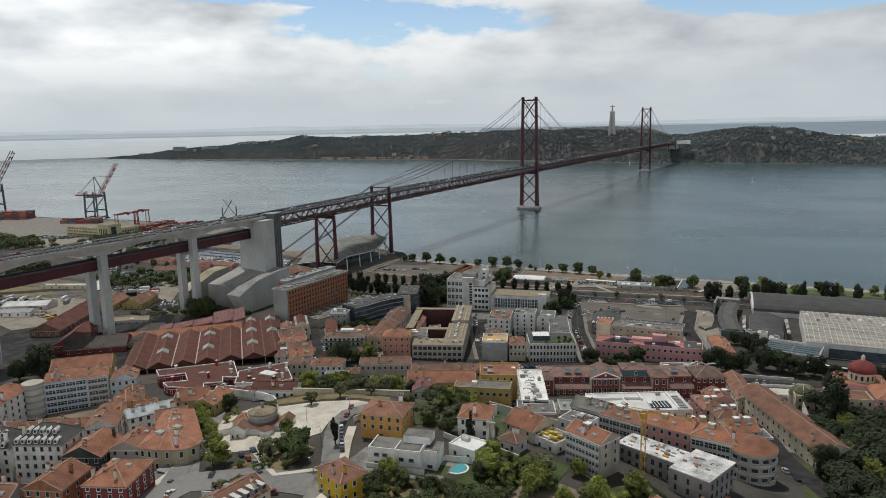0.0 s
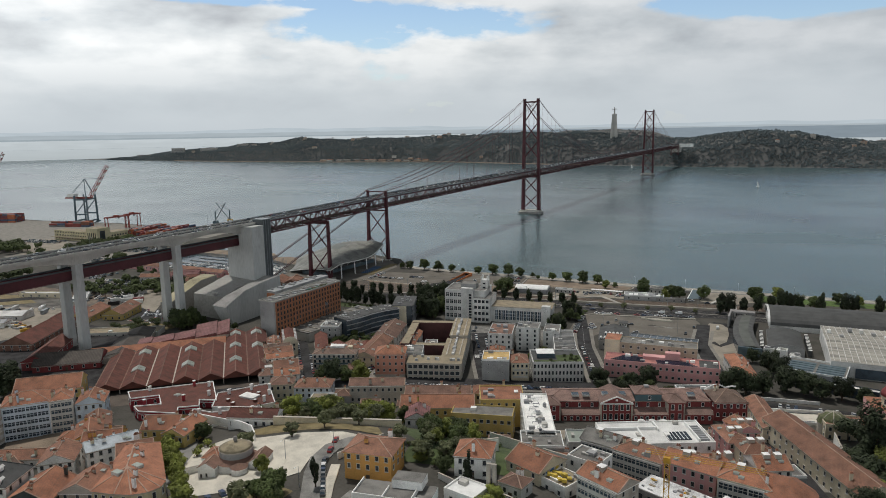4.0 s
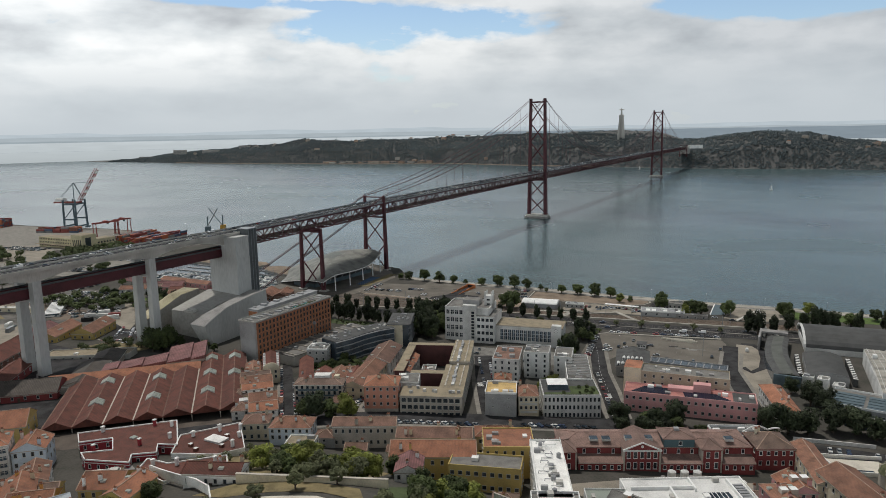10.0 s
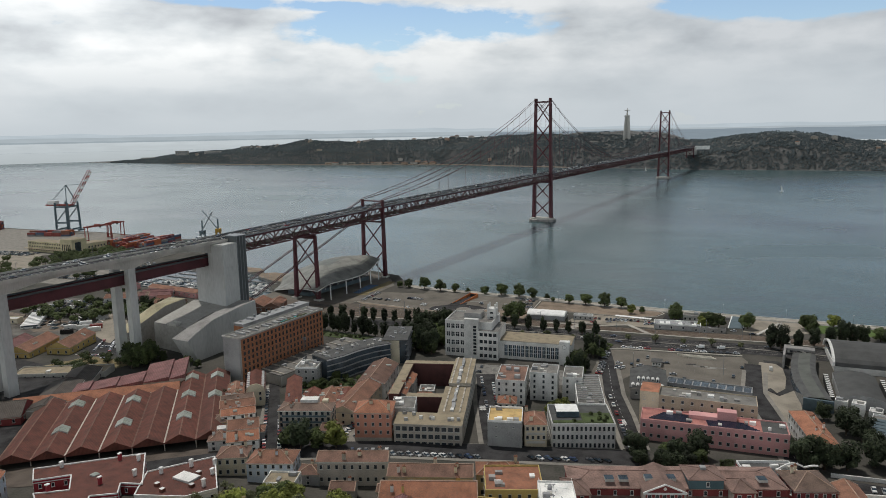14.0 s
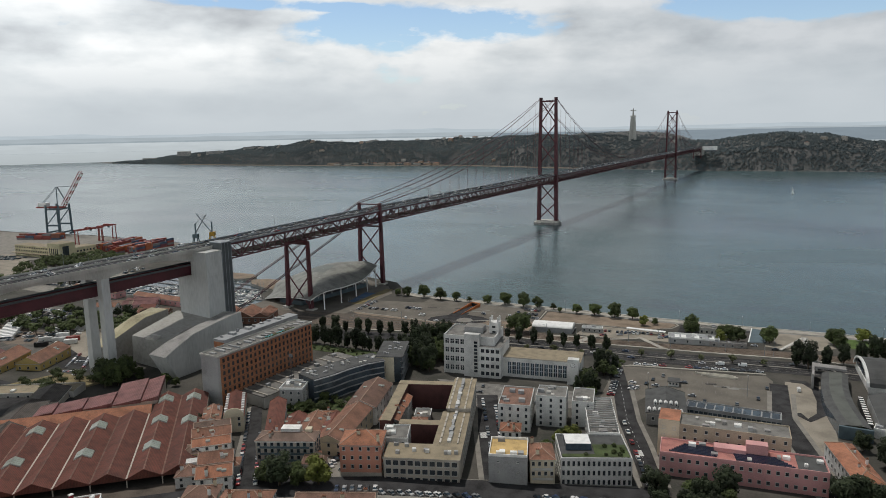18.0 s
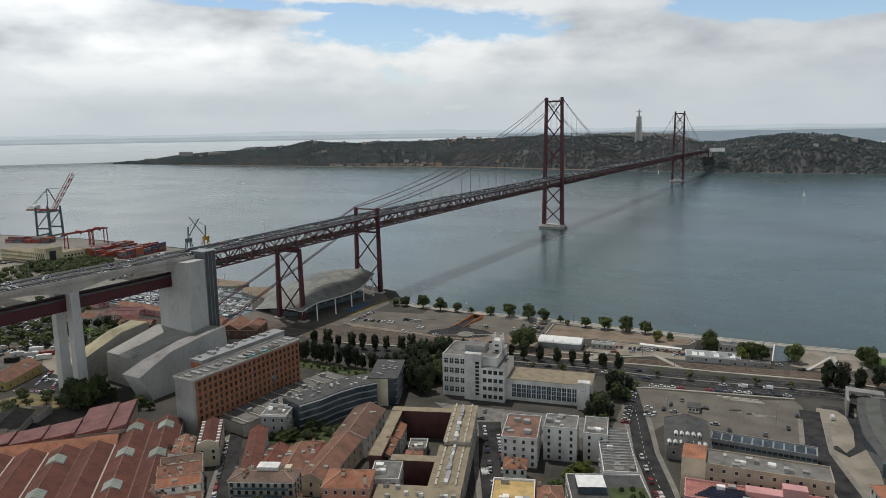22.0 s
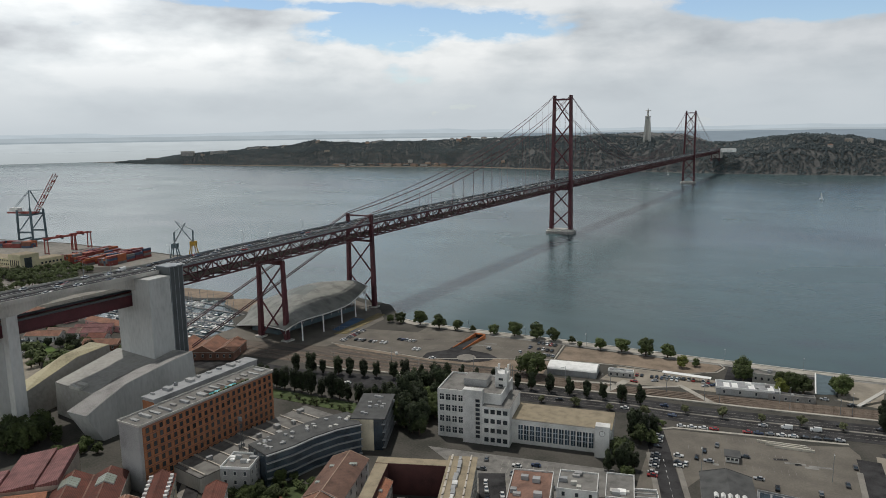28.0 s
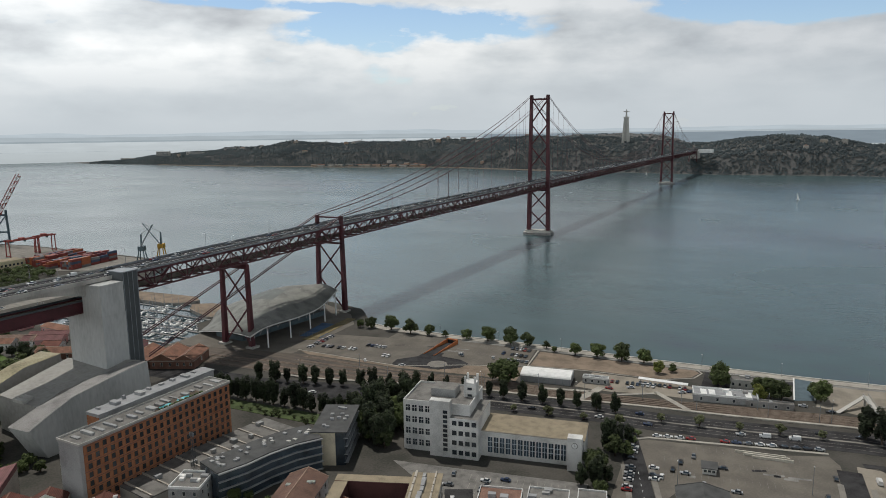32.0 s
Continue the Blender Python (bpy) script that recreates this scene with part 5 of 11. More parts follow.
for i in range(12):
    f = 0.2 if i % 2 else 0.8
    x = 70 + 27 * i
    y = along(NORTH, x) * (1 - f) + along(SOUTH, x) * f
    mast = thing("catenary_mast", "slim grey steel mast of the railway overhead line", "mast", x, y, 4, 80, group="catenary masts")
    part("pole", Mesh().tube([(0, 0, 0), (0, 0, 8.2)], [0.16, 0.11], M_GSTEEL, 6), mast)
    part("bracket", Mesh().beam((0, 0, 7.4), (0, 3.2, 7.0), 0.09, 0.09, M_GSTEEL), mast)
ROADLINE = [(-60, -648), (60, -640), (128, -623), (190, -605), (243, -596.5), (270, -595), (300, -590.5), (326, -585.5), (354, -580.5), (475, -569), (900, -545)]
strip("riverside_avenue", ROADLINE, 22, M_ASPH, "wide dark asphalt avenue beside the railway", 0.07)
for off in (-7.2, -3.6, 3.6, 7.2):
    strip("lane_marking", [(x, y + off) for x, y in ROADLINE[2:10]], 0.09, M_QWALK, "worn white lane line", 0.085, "structure", "marking", 0.01)
strip("median", ROADLINE[2:10], 1.5, M_PAVE, "raised kerbed strip between the carriageways", 0.22, "structure", "kerb")
patch("upper_parking", [(264, -622), (270, -688), (280, -690), (290, -660), (311, -657), (353, -660), (347, -608), (343, -600.5), (322, -609.5), (304, -610), (271, -617)], M_BAYS, "large pale asphalt car park", 0.05, "car park")
strip("car_park_kerb", [(264, -620), (271, -614.5), (304, -607), (343, -598)], 1.6, M_QWALK, "pale kerb along the car park", 0.18, "structure", "kerb")
for k in range(3):
    thing("ramp_wall", "low pale concrete ramp wall at the edge of a car park", "wall", 318 + 1.5 * k, -611.5 - 1.6 * k, 4, 8, data=Mesh().box(-11 + 2 * k, -0.3, 0, 9, 0.3, 1.1, M_CALC).data("ramp_wall"), group="ramp walls")

# bay lines and repairs on the two car parks
for k, (x0, y0, rz, n, w) in enumerate(((84, -524, 2, 32, 2.8), (50, -545, 4, 42, 2.8), (48, -560, 2, 24, 2.8), (140, -536, 2, 14, 2.8), (281, -632, 10, 20, 2.7), (284, -645, 10, 20, 2.7), (268, -622, -82, 14, 2.7), (292, -617, 10, 16, 2.7))):
    m = Mesh()
    for i in range(n):
        m.box(w * i - 0.04, -2.3, 0, w * i + 0.04, 2.3, 0.012, M_WORN)
    thing("bay_lines", "faded parking bay lines on asphalt", "marking", x0, y0, 4.056, rz, data=m.data("bay_lines"), kind="structure")
pr0 = random.Random(91)
for k in range(12):
    x, y = (pr0.uniform(282, 338), pr0.uniform(-652, -622)) if k % 2 else (pr0.uniform(90, 170), pr0.uniform(-546, -522))
    w, d = pr0.uniform(2, 9), pr0.uniform(0.6, 2)
    thing("asphalt_repair", "dark rectangular asphalt repair in a car park", "repair", x, y, 4.02, pr0.uniform(0, 30), data=Mesh().box(-w / 2, -d / 2, 0, w / 2, d / 2, 0.034, M_WORN if k % 3 else M_ASPH).data("asphalt_repair"), kind="structure")

# footbridge over the tracks
fb = thing("footbridge", "pale steel footbridge with railings over the railway", "footbridge")
fa, fz = Vector((360.5, -530, 9.0)), Vector((368, -580, 9.0))
part("deck", Mesh().beam(fa, fz, 2.6, 0.5, M_CONC), fb)
side = (fz - fa).normalized().cross(Vector((0, 0, 1)))
for s in (-1.2, 1.2):
    m = Mesh().beam(fa + side * s + Vector((0, 0, 1.4)), fz + side * s + Vector((0, 0, 1.4)), 0.12, 0.14, M_METALR)
    for i in range(19):
        p = fa.lerp(fz, i / 18) + side * s
        m.beam(p, p + Vector((0, 0, 1.4)), 0.08, 0.08, M_METALR)
    part("railing", m, fb)
for f in (0.0, 0.45, 1.0):
    p = fa.lerp(fz, f)
    part("pier", Mesh().box(p.x - 0.6, p.y - 0.5, 3.5, p.x + 0.6, p.y + 0.5, 8.8, M_CONC), fb)
for a, b in ((fa, Vector((348, -547, 4.2))), (fz, Vector((378, -578, 4.2)))):
    part("stair", Mesh().beam(a, b, 2.0, 0.5, M_CONC), fb)

# cars on the riverside
for x0, y0, x1, y1, n, fill, s in ((46, -573, 44, -541, 12, 0.9, 3), (52, -566, 82, -562, 11, 0.6, 4), (60, -553, 92, -551, 11, 0.6, 5), (92, -566, 104, -566, 4, 0.7, 6), (172, -541, 186, -540, 5, 0.8, 7), (164, -530, 182, -531, 6, 0.6, 8), (166, -519, 180, -519, 5, 0.9, 18)):
    car_row(x0, y0, x1, y1, n, 90 if s == 3 else 0, fill, s, 4.03)
for x, y, h in ((119, -577, 95), (142, -543, 60), (143, -545, 60), (94, -579, 40), (163, -541, 30)):
    car(x, y, h, 4.03)
car_row(267, -626, 273, -668, 15, 95, 0.75, 9, 4)
car_row(276, -629, 281, -655, 8, 95, 0.4, 19, 4)
car_row(272, -612.5, 342, -595.5, 15, 102, 0.9, 10, 4.03)
for x, y in ((288, -634), (286, -642), (291, -643), (304, -632), (299, -650), (305, -652), (311, -650), (283, -650), (333, -652), (342, -640), (345, -622), (318, -655), (292, -626)):
    car(x, y, CAR_RNG.choice((5, 95, 185)), 4)
for x, y, h in ((212, -606, 105), (245, -602, 95), (262, -590, 93), (268, -601, 95), (318, -592, 100), (340, -578, 100), (356, -575, 98), (150, -622, 112), (160, -611, 112), (180, -613, 107), (98, -636, 100), (360, -618, 5), (308, -594, 100), (330, -589, 100)):
    car(x, y, h, 4.02, van=(int(x) % 3 == 0))
car_row(224, -552, 262, -549, 14, 5, 0.85, 23, 4.03)
car_row(252, -546, 278, -546, 10, 5, 0.9, 24, 4.03)
for x, y in ((240, -562), (250, -556), (276, -552), (280, -549), (291, -514), (299, -514), (310, -516), (318, -514), (333, -545), (345, -548)):
    car(x, y, CAR_RNG.uniform(60, 120), 4.03)

# trees along the quay, thick round crowns with short trunks
for x, y, s in ((49, -517, 1.1), (57, -515, 1.5), (73, -514, 1.75), (90, -516, 1.8), (104, -514, 1.2), (115, -512, 0.8), (131, -511, 1.25), (146, -510, 1.75), (162, -510, 1.8), (173, -508, 1.6), (186, -508, 0.85), (193, -513, 0.7), (206.5, -513, 1.35), (220, -512, 1.85), (235, -512, 1.75), (248, -511, 1.55), (187.5, -578, 2.6), (182, -576, 2.1), (259, -525.5, 1.4), (266, -520, 0.9), (293.5, -535, 1.9), (292, -529, 1.9), (313, -533, 1.6), (318, -540, 1.8), (323, -541, 1.8), (313, -545, 1.5), (341, -534, 1.9), (339, -530, 1.6), (378, -521, 1.9), (381, -526, 1.6), (394, -506, 1.5), (420, -531, 1.6), (436, -508, 1.6), (450, -512, 1.4), (475, -505, 1.5), (500, -508, 1.6), (523, -506, 1.5), (550, -505, 1.5)):
    tree(x, y, s, "bright" if s in (1.4, 1.5) and x > 250 else "round", 4)
for x, y, s in ((364, -578, 1.7), (358, -575, 1.7), (373, -572, 1.6), (382, -561, 1.6), (398, -550, 1.7), (404, -547, 1.7), (410, -544, 1.6), (391, -555, 1.4), (424, -540, 1.7), (440, -538, 1.7), (446, -537, 1.5), (462, -534, 1.6), (482, -534, 1.6), (500, -530, 1.5), (516, -530, 1.5)):
    tree(x, y, s, "tall", 4)
for i in range(9):
    x = 205 + 17 * i
    tree(x, along(ROADLINE, x) - (10.5 if x < 262 else 0), 0.85 + 0.25 * (i % 2), "olive", 4)
row_of_trees(55, -660, 150, -655, 17, "tall", 1.4, 11)
row_of_trees(60, -634, 172, -602, 15, "tall", 1.2, 14)
row_of_trees(176, -601, 252, -593, 9, "tall", 1.05, 12)
grove(146, -676, 176, -645, 22, ("tall", "tall", "round"), 1.75, 13)
grove(255, -690, 266, -625, 16, ("round", "tall"), 1.3, 15)

# tent hall
tent = thing("storage_tent", "long white fabric storage tent with a low arched roof", "tent", 205, -562, 4, 9)
m = Mesh()
n = 10
for i in range(n):
    a, b = math.pi * i / n, math.pi * (i + 1) / n
    p, q = (-7 * math.cos(a), 3.4 + 2.2 * math.sin(a)), (-7 * math.cos(b), 3.4 + 2.2 * math.sin(b))
    m.face([(-14, p[0], p[1]), (14, p[0], p[1]), (14, q[0], q[1]), (-14, q[0], q[1])], M_PAINT)
for x in (-14, 14):
    m.face([(x, -7 * math.cos(math.pi * i / n), 3.4 + 2.2 * math.sin(math.pi * i / n)) for i in range(n + 1)], M_PAINT)
part("canopy", m, tent, "white fabric roof")
part("wall", Mesh().box(-13.9, -6.9, 0, 13.9, 6.9, 3.4, M_METALR), tent)
for i in range(8):
    part("rib", Mesh().box(-13.5 + 3.85 * i, -7.08, 0, -13.3 + 3.85 * i, -6.9, 3.4, M_GSTEEL), tent)

for args in ((231, -556, 14, 4, 8, 3, M_GREYR, M_METALR, "grey low works cabin with a flat roof"), (297, -552, 31, 11, 11, 3.4, M_GREYR, M_METALR, "long low grey shed beside the railway"), (304, -528, 13, 8, 4, 4.4, M_CONC, M_ROOFG, "plain pale concrete box shed near the quay"), (318, -553, 22, 4, 10, 2.6, M_CONCD, M_ROOFG, "low dark store along the tracks")):
    house(*args[:8], "flat", 1, args[8], nf=4, ns=0, units=3, name="shed", group="riverside sheds", left=False)
for x in (287, 291, 299, 308):
    thing("roof_panel", "white translucent roof panel on a grey shed", "panel", x, -552 + (x - 297) * 0.19, 7.52, 11, data=Mesh().box(-1.5, -4.2, 0, 1.5, 4.2, 0.08, M_PAINT).data("roof_panel"), group="roof panels")
shelter = thing("car_shelter", "long white open shelter roof over parked cars", "shelter", 265, -545, 4, 1)
part("roof", Mesh().box(-13, -1.8, 2.7, 13, 1.8, 2.9, M_PAINT), shelter)
for i in range(6):
    part("post", Mesh().box(-12 + 4.7 * i, -0.1, 0, -11.8 + 4.7 * i, 0.1, 2.7, M_GSTEEL), shelter)
kiosk = thing("parking_kiosk", "small grey car park kiosk with a dark overhanging roof", "kiosk", 299.5, -637, 4, 8)
part("wall", Mesh().box(-2.6, -2.2, 0, 2.6, 1.6, 2.5, M_WHITE), kiosk)
part("roof", Mesh().box(-3.2, -2.8, 2.5, 3.2, 4.4, 2.8, M_ROOFD), kiosk)
for i in range(3):
    part("window", window_data(1.2, 1.1, M_FRAME, M_GLASS), kiosk, at=pose(-1.6 + 1.6 * i, -2.2, 1.5))
# ramp of an underpass
M_ORW = mat("orange_wall", (0.50, 0.17, 0.06), 0.85)
ramp = thing("underpass_ramp", "orange-walled ramp going down into an underpass", "ramp", 125, -538, 4, 85)
for s in (-1, 1):
    m = Mesh()
    m.v = [(-14, s * 3.6, 0), (14, s * 3.6, 0), (14, s * 3.6, 2.8), (-14, s * 3.6, 0.4), (-14, s * 4.0, 0), (14, s * 4.0, 0), (14, s * 4.0, 2.8), (-14, s * 4.0, 0.4)]
    for f in ((0, 1, 2, 3), (4, 7, 6, 5), (3, 2, 6, 7), (1, 5, 6, 2)):
        m.f.append(f)
        m.m.append(m._mi(M_ORW))
    part("side_wall", m, ramp)
part("portal", Mesh().box(14, -4.0, 0, 15, 4.0, 3.0, M_ORW), ramp)
# solid black panel paints the darkness inside the tunnel
part("opening", Mesh().box(13.8, -3.2, 0.1, 14.0, 3.2, 2.3, M_TYRE), ramp, "black panel painted as the dark of a tunnel mouth")
part("roadway", Mesh().box(-14, -3.58, 0.06, 13.8, 3.58, 0.12, M_ASPH), ramp)
circle = Mesh().prism([(137 + 6 * math.cos(math.tau * i / 20), -565.5 + 6 * math.sin(math.tau * i / 20)) for i in range(20)], 3.9, 4.25, M_CALC, M_PAVE)
thing("roundabout", "small round pale traffic island", "roundabout", data=circle.data("roundabout"))


def lamp_post(x, y, h=9.0, g=None, arm=1.8, heading=0.0):
    ob = thing("street_lamp", "slim grey steel street lamp with an arm", "lamp", x, y, terrain(x, y) if g is None else g, heading, group="street lamps")
    part("pole", LAMP_POLE, ob, at=Matrix.Diagonal((1, 1, h, 1)))
    part("arm", LAMP_ARM, ob, at=pose(0, 0, h))
    part("lantern", LAMP_HEAD, ob, at=pose(0, -arm, h + 0.25))
    return ob


LAMP_POLE = Mesh().tube([(0, 0, 0), (0, 0, 1)], [0.12, 0.07], M_GSTEEL, 6).data("pole")
LAMP_ARM = Mesh().beam((0, 0, 0), (0, -1.8, 0.3), 0.08, 0.08, M_GSTEEL).data("arm")
LAMP_HEAD = Mesh().box(-0.15, -0.4, -0.06, 0.15, 0.3, 0.08, M_PAINT).data("lantern")
for i in range(10):
    lamp_post(70 + 42 * i, -515 + 2.2 * i, 8, 4)
for x, y in ((290, -656), (336.6, -639), (279, -575), (180, -596), (230, -589), (318, -566), (345, -562)):
    lamp_post(x, y, 12, 4)
for i in range(13):
    y = -660 + 60 * i
    for s in (-1, 1):
        lamp_post(s * 11.0, y, 9.0, road_z(y), 1.8, 90 * s)
for i in range(5):
    y = -715 - 60 * i
    for s in (-1, 1):
        lamp_post(s * 11.2, y, 9.0, via_z(y), 1.8, 90 * s)

# traffic on the bridge and viaduct
tr = random.Random(77)
far_cars = Mesh()
for lane in (-9.2, -5.6, -2.0, 2.0, 5.6, 9.2):
    y = -1000 + tr.uniform(0, 20)
    while y < 1450:
        z = via_z(y) if y < -671 else road_z(y)
        if y < -430:
            car(lane, y, 0 if lane > 0 else 180, z - 0.04, van=tr.random() < 0.10)
        else:
            pm = tr.choice((M_PAINT, M_PAINT, M_GSTEEL, M_TYRE, M_DSTEEL))
            far_cars.box(lane - 0.88, y, z + 0.25, lane + 0.88, y + 4.2, z + 0.85, pm)
            far_cars.box(lane - 0.72, y + 0.7, z + 0.85, lane + 0.72, y + 3.0, z + 1.45, M_GLASSB, pm)
        y += tr.uniform(16, 46) if lane < 0 else tr.uniform(28, 80)
thing("far_traffic", "cars queueing along the far part of the bridge deck", "traffic", data=far_cars.data("far_traffic"), kind="stuff")

# ==== large buildings of the flat town ====
HOTEL = thing("hotel", "long hotel with orange brick front, grey ends and rooftop terrace", "building", 97, -737.5, 4, -1)
part("wall", Mesh().box(-6, -36, -1, 6.0, 36, 28.2, M_GREYR), HOTEL)
part("brick_front", Mesh().box(6.0, -34.5, 1.5, 6.25, 36, 28.4, M_BRICK), HOTEL, "orange brick facade")
wall_windows(HOTEL, -34, 35.5, 6.25, 1, 1.4, 8, 3.3, 22, 1.8, 2.3, M_BRICK, M_GLASS)
part("roof", Mesh().box(-6.4, -36.4, 28.4, 6.7, 36.4, 28.9, M_GREYR, M_ROOFG), HOTEL)
for f in range(9):
    part("storey_band", Mesh().box(6.25, -34.4, 1.3 + 3.3 * f, 6.34, 35.9, 1.55 + 3.3 * f, M_OLDBRICK), HOTEL, "thin darker brick band")
hr = random.Random(4)
for i in range(16):
    y = -33 + i * 4.4
    part("roof_unit", Mesh().box(-4 + hr.uniform(0, 3), y, 28.9, 0.5 + hr.uniform(0, 4), y + hr.uniform(1, 2.4), 29.3 + 0.6 * hr.random(), hr.choice((M_GREYR, M_METALR, M_CONCD))), HOTEL)
for y in (4, 13):
    part("pool", Mesh().prism([(3.4 + 1.2 * math.cos(math.tau * i / 16), y + 3.2 * math.sin(math.tau * i / 16)) for i in range(16)], 28.9, 29.1, M_WHITEG, M_POOL), HOTEL, "small oval rooftop pool")
m = Mesh()
for x0, y0, x1, y1 in ((-6.4, -36.4, -6.1, 36.4), (6.4, -36.4, 6.7, 36.4), (-6.1, -36.4, 6.4, -36.1), (-6.1, 36.1, 6.4, 36.4)):
    m.box(x0, y0, 28.9, x1, y1, 29.6, M_CONC)
part("parapet", m, HOTEL, "pale roof parapet")
part("terrace_deck", Mesh().box(0.4, -2, 28.9, 6.2, 22, 29.0, M_BARK), HOTEL, "timber roof terrace")
for i in range(9):
    part("planter", Mesh().box(5.3, -1 + 2.6 * i, 29.0, 6.1, 0.6 + 2.6 * i, 29.9, M_GRASS), HOTEL)
back = thing("hotel_back_wing", "slim grey rear wing of a hotel with a gravel roof", "building", 84, -727, 4, -1)
part("wall", Mesh().box(-3.6, -27, -1, 3.6, 32, 30, M_GREYR), back)
part("roof", Mesh().box(-3.9, -27.3, 30, 3.9, 32.3, 30.5, M_METALR), back)
part("brick_end", Mesh().box(-3.6, -27.25, 1, 3.6, -27.0, 29, M_BRICK), back)
for i in range(9):
    part("roof_unit", Mesh().box(-2.6, -24 + 6 * i, 30.5, hr.uniform(-1.6, 2), -24 + 6 * i + hr.uniform(0.8, 2.6), 31.0 + hr.random(), hr.choice((M_GREYR, M_METALR))), back)
podium = thing("podium_building", "low pale concrete podium with roof slabs and vents", "building", 110, -722, 4, -8)
part("wall", Mesh().box(-6, -38, -1, 16, 36, 6.5, M_CONC), podium)
part("roof", Mesh().box(-6, -38, 6.5, 16, 36, 7.0, M_ROOFG), podium)
for i in range(9):
    part("roof_beam", Mesh().box(-6, -36 + 8 * i, 7.0, 16, -35.4 + 8 * i, 7.6, M_STONE), podium)
for i in range(10):
    u, v = hr.uniform(-3, 13), hr.uniform(-34, 32)
    part("roof_unit", Mesh().box(u, v, 7.0, u + hr.uniform(1, 3), v + hr.uniform(1, 3), 8.6, hr.choice((M_METALR, M_GREYR))), podium)

gb = thing("glass_office", "dark glass office building with white horizontal bands and a faceted front", "building", 0, 0, 4)
line = [(140, -746), (144, -735), (146, -724), (150, -713), (156, -704)]
back_line = [(143, -696), (137, -706), (133, -718), (130, -731), (127, -742)]
outline = line + back_line
part("core", Mesh().prism(outline, -1, 13.6, M_GLASSB), gb, "dark glazing")
for f in range(5):
    m = Mesh()
    for (a, b), (c, d) in zip(line, line[1:]):
        m.beam((a + 0.5, b, 0.6 + 3.25 * f), (c + 0.5, d, 0.6 + 3.25 * f), 0.9, 0.42, M_METALR)
    part("band", m, gb, "white metal band")
part("roof", Mesh().prism(outline, 13.6, 14.2, M_ROOFD), gb)
for i in range(26):
    f = hr.random() * 3.99
    k = int(f)
    (a, b), (c, d) = line[k], line[k + 1]
    (e, g), (h, q) = back_line[4 - k], back_line[3 - k]
    s, t = f - k, hr.uniform(0.2, 0.8)
    u = (a + (c - a) * s) * (1 - t) + (e + (h - e) * s) * t
    v = (b + (d - b) * s) * (1 - t) + (g + (q - g) * s) * t
    part("roof_unit", Mesh().box(u - 0.8, v - 0.6, 14.2, u + 0.8, v + 0.6, 14.6 + hr.random() * 0.6, hr.choice((M_METALR, M_GREYR, M_CONC))), gb)
gb2 = thing("office_end_block", "dark office block with pale stone end wall and terraces", "building", 150, -686, 4, 24)
part("wall", Mesh().box(-7, -15, -1, 7, 14, 14.5, M_GLASSB), gb2)
part("end_wall", Mesh().box(-7.1, -15.4, -1, 3, -15.0, 14.5, M_CREAM), gb2, "pale stone end wall")
for f in range(4):
    part("band", Mesh().box(6.6, -15, 1 + 3.6 * f, 8.2, 14, 1.45 + 3.6 * f, M_METALR), gb2)
part("roof", Mesh().box(-7.3, -15.5, 14.5, 8.2, 14.3, 15.0, M_ROOFD), gb2)
for i in range(12):
    u, v = hr.uniform(-5, 5), hr.uniform(-12, 11)
    part("roof_unit", Mesh().box(u, v, 15, u + 1.6, v + 1.1, 15.8, hr.choice((M_METALR, M_GREYR))), gb2)
grove(128, -662, 160, -636, 11, ("round", "tall"), 1.9, 33)
grove(138, -758, 158, -735, 8, ("round",), 1.0, 31)
house(131, -750, 12, 13, 22, 11, M_GREYR, M_ROOFG, "flat", 3, "grey concrete block with roof garden and tanks", nf=3, ns=3, units=6, name="office_block", group="offices")

# white institute by the avenue
inst = thing("institute", "white modernist institute with a five-storey block and long wing", "building", 176.5, -672, 4, 11)
part("wall", Mesh().box(0, 0, -1, 30, 24, 22.0, M_WHITEG), inst)
part("roof", Mesh().box(0.4, 0.4, 21.9, 29.6, 23.6, 22.1, M_ROOFG), inst)
m = Mesh()
for x0, y0, x1, y1 in ((0, 0, 30, 0.4), (0, 23.6, 30, 24), (0, 0.4, 0.4, 23.6), (29.6, 0.4, 30, 23.6)):
    m.box(x0, y0, 22.003, x1, y1, 22.9, M_WHITEG)
part("parapet", m, inst)
wall_windows(inst, 0.6, 12.6, 0, 0, 0.8, 4, 5.2, 4, 2.3, 3.0, M_WHITEG, M_GLASS)
for f in range(4):
    for i in range(4):
        u, z = 0.6 + 3.0 * (i + 0.5), 0.8 + 5.2 * (f + 0.55)
        part("mullion", Mesh().box(u - 0.07, -0.12, z - 1.4, u + 0.07, -0.03, z + 1.4, M_WHITEG).box(u - 1.1, -0.12, z + 0.2, u + 1.1, -0.03, z + 0.34, M_WHITEG), inst)
part("stair_tower", Mesh().box(13.0, -3.5, -1, 22.0, 0, 25.0, M_WHITEG), inst)
for f in range(9):
    part("window", window_data(2.2, 1.7, M_FRAME, M_GLASS), inst, at=pose(20.0, -3.5, 3.5 + 2.1 * f))
wall_windows(inst, 22.6, 34, -3.5, 0, 0.2, 4, 4.4, 4, 2.2, 2.3, M_WHITEG, M_GLASS)
part("front_block", Mesh().box(22.01, -3.5, -1, 34.5, 20, 18.0, M_WHITEG, M_ROOFG), inst)
part("penthouse", Mesh().box(10, 9, 22.1, 21, 18, 25.6, M_GREYR, M_ROOFG), inst)
lantern = part("roof_tower", Mesh().box(24.5, 11, 18.0, 30.0, 17, 28.6, M_WHITEG), inst, "stepped white roof tower")
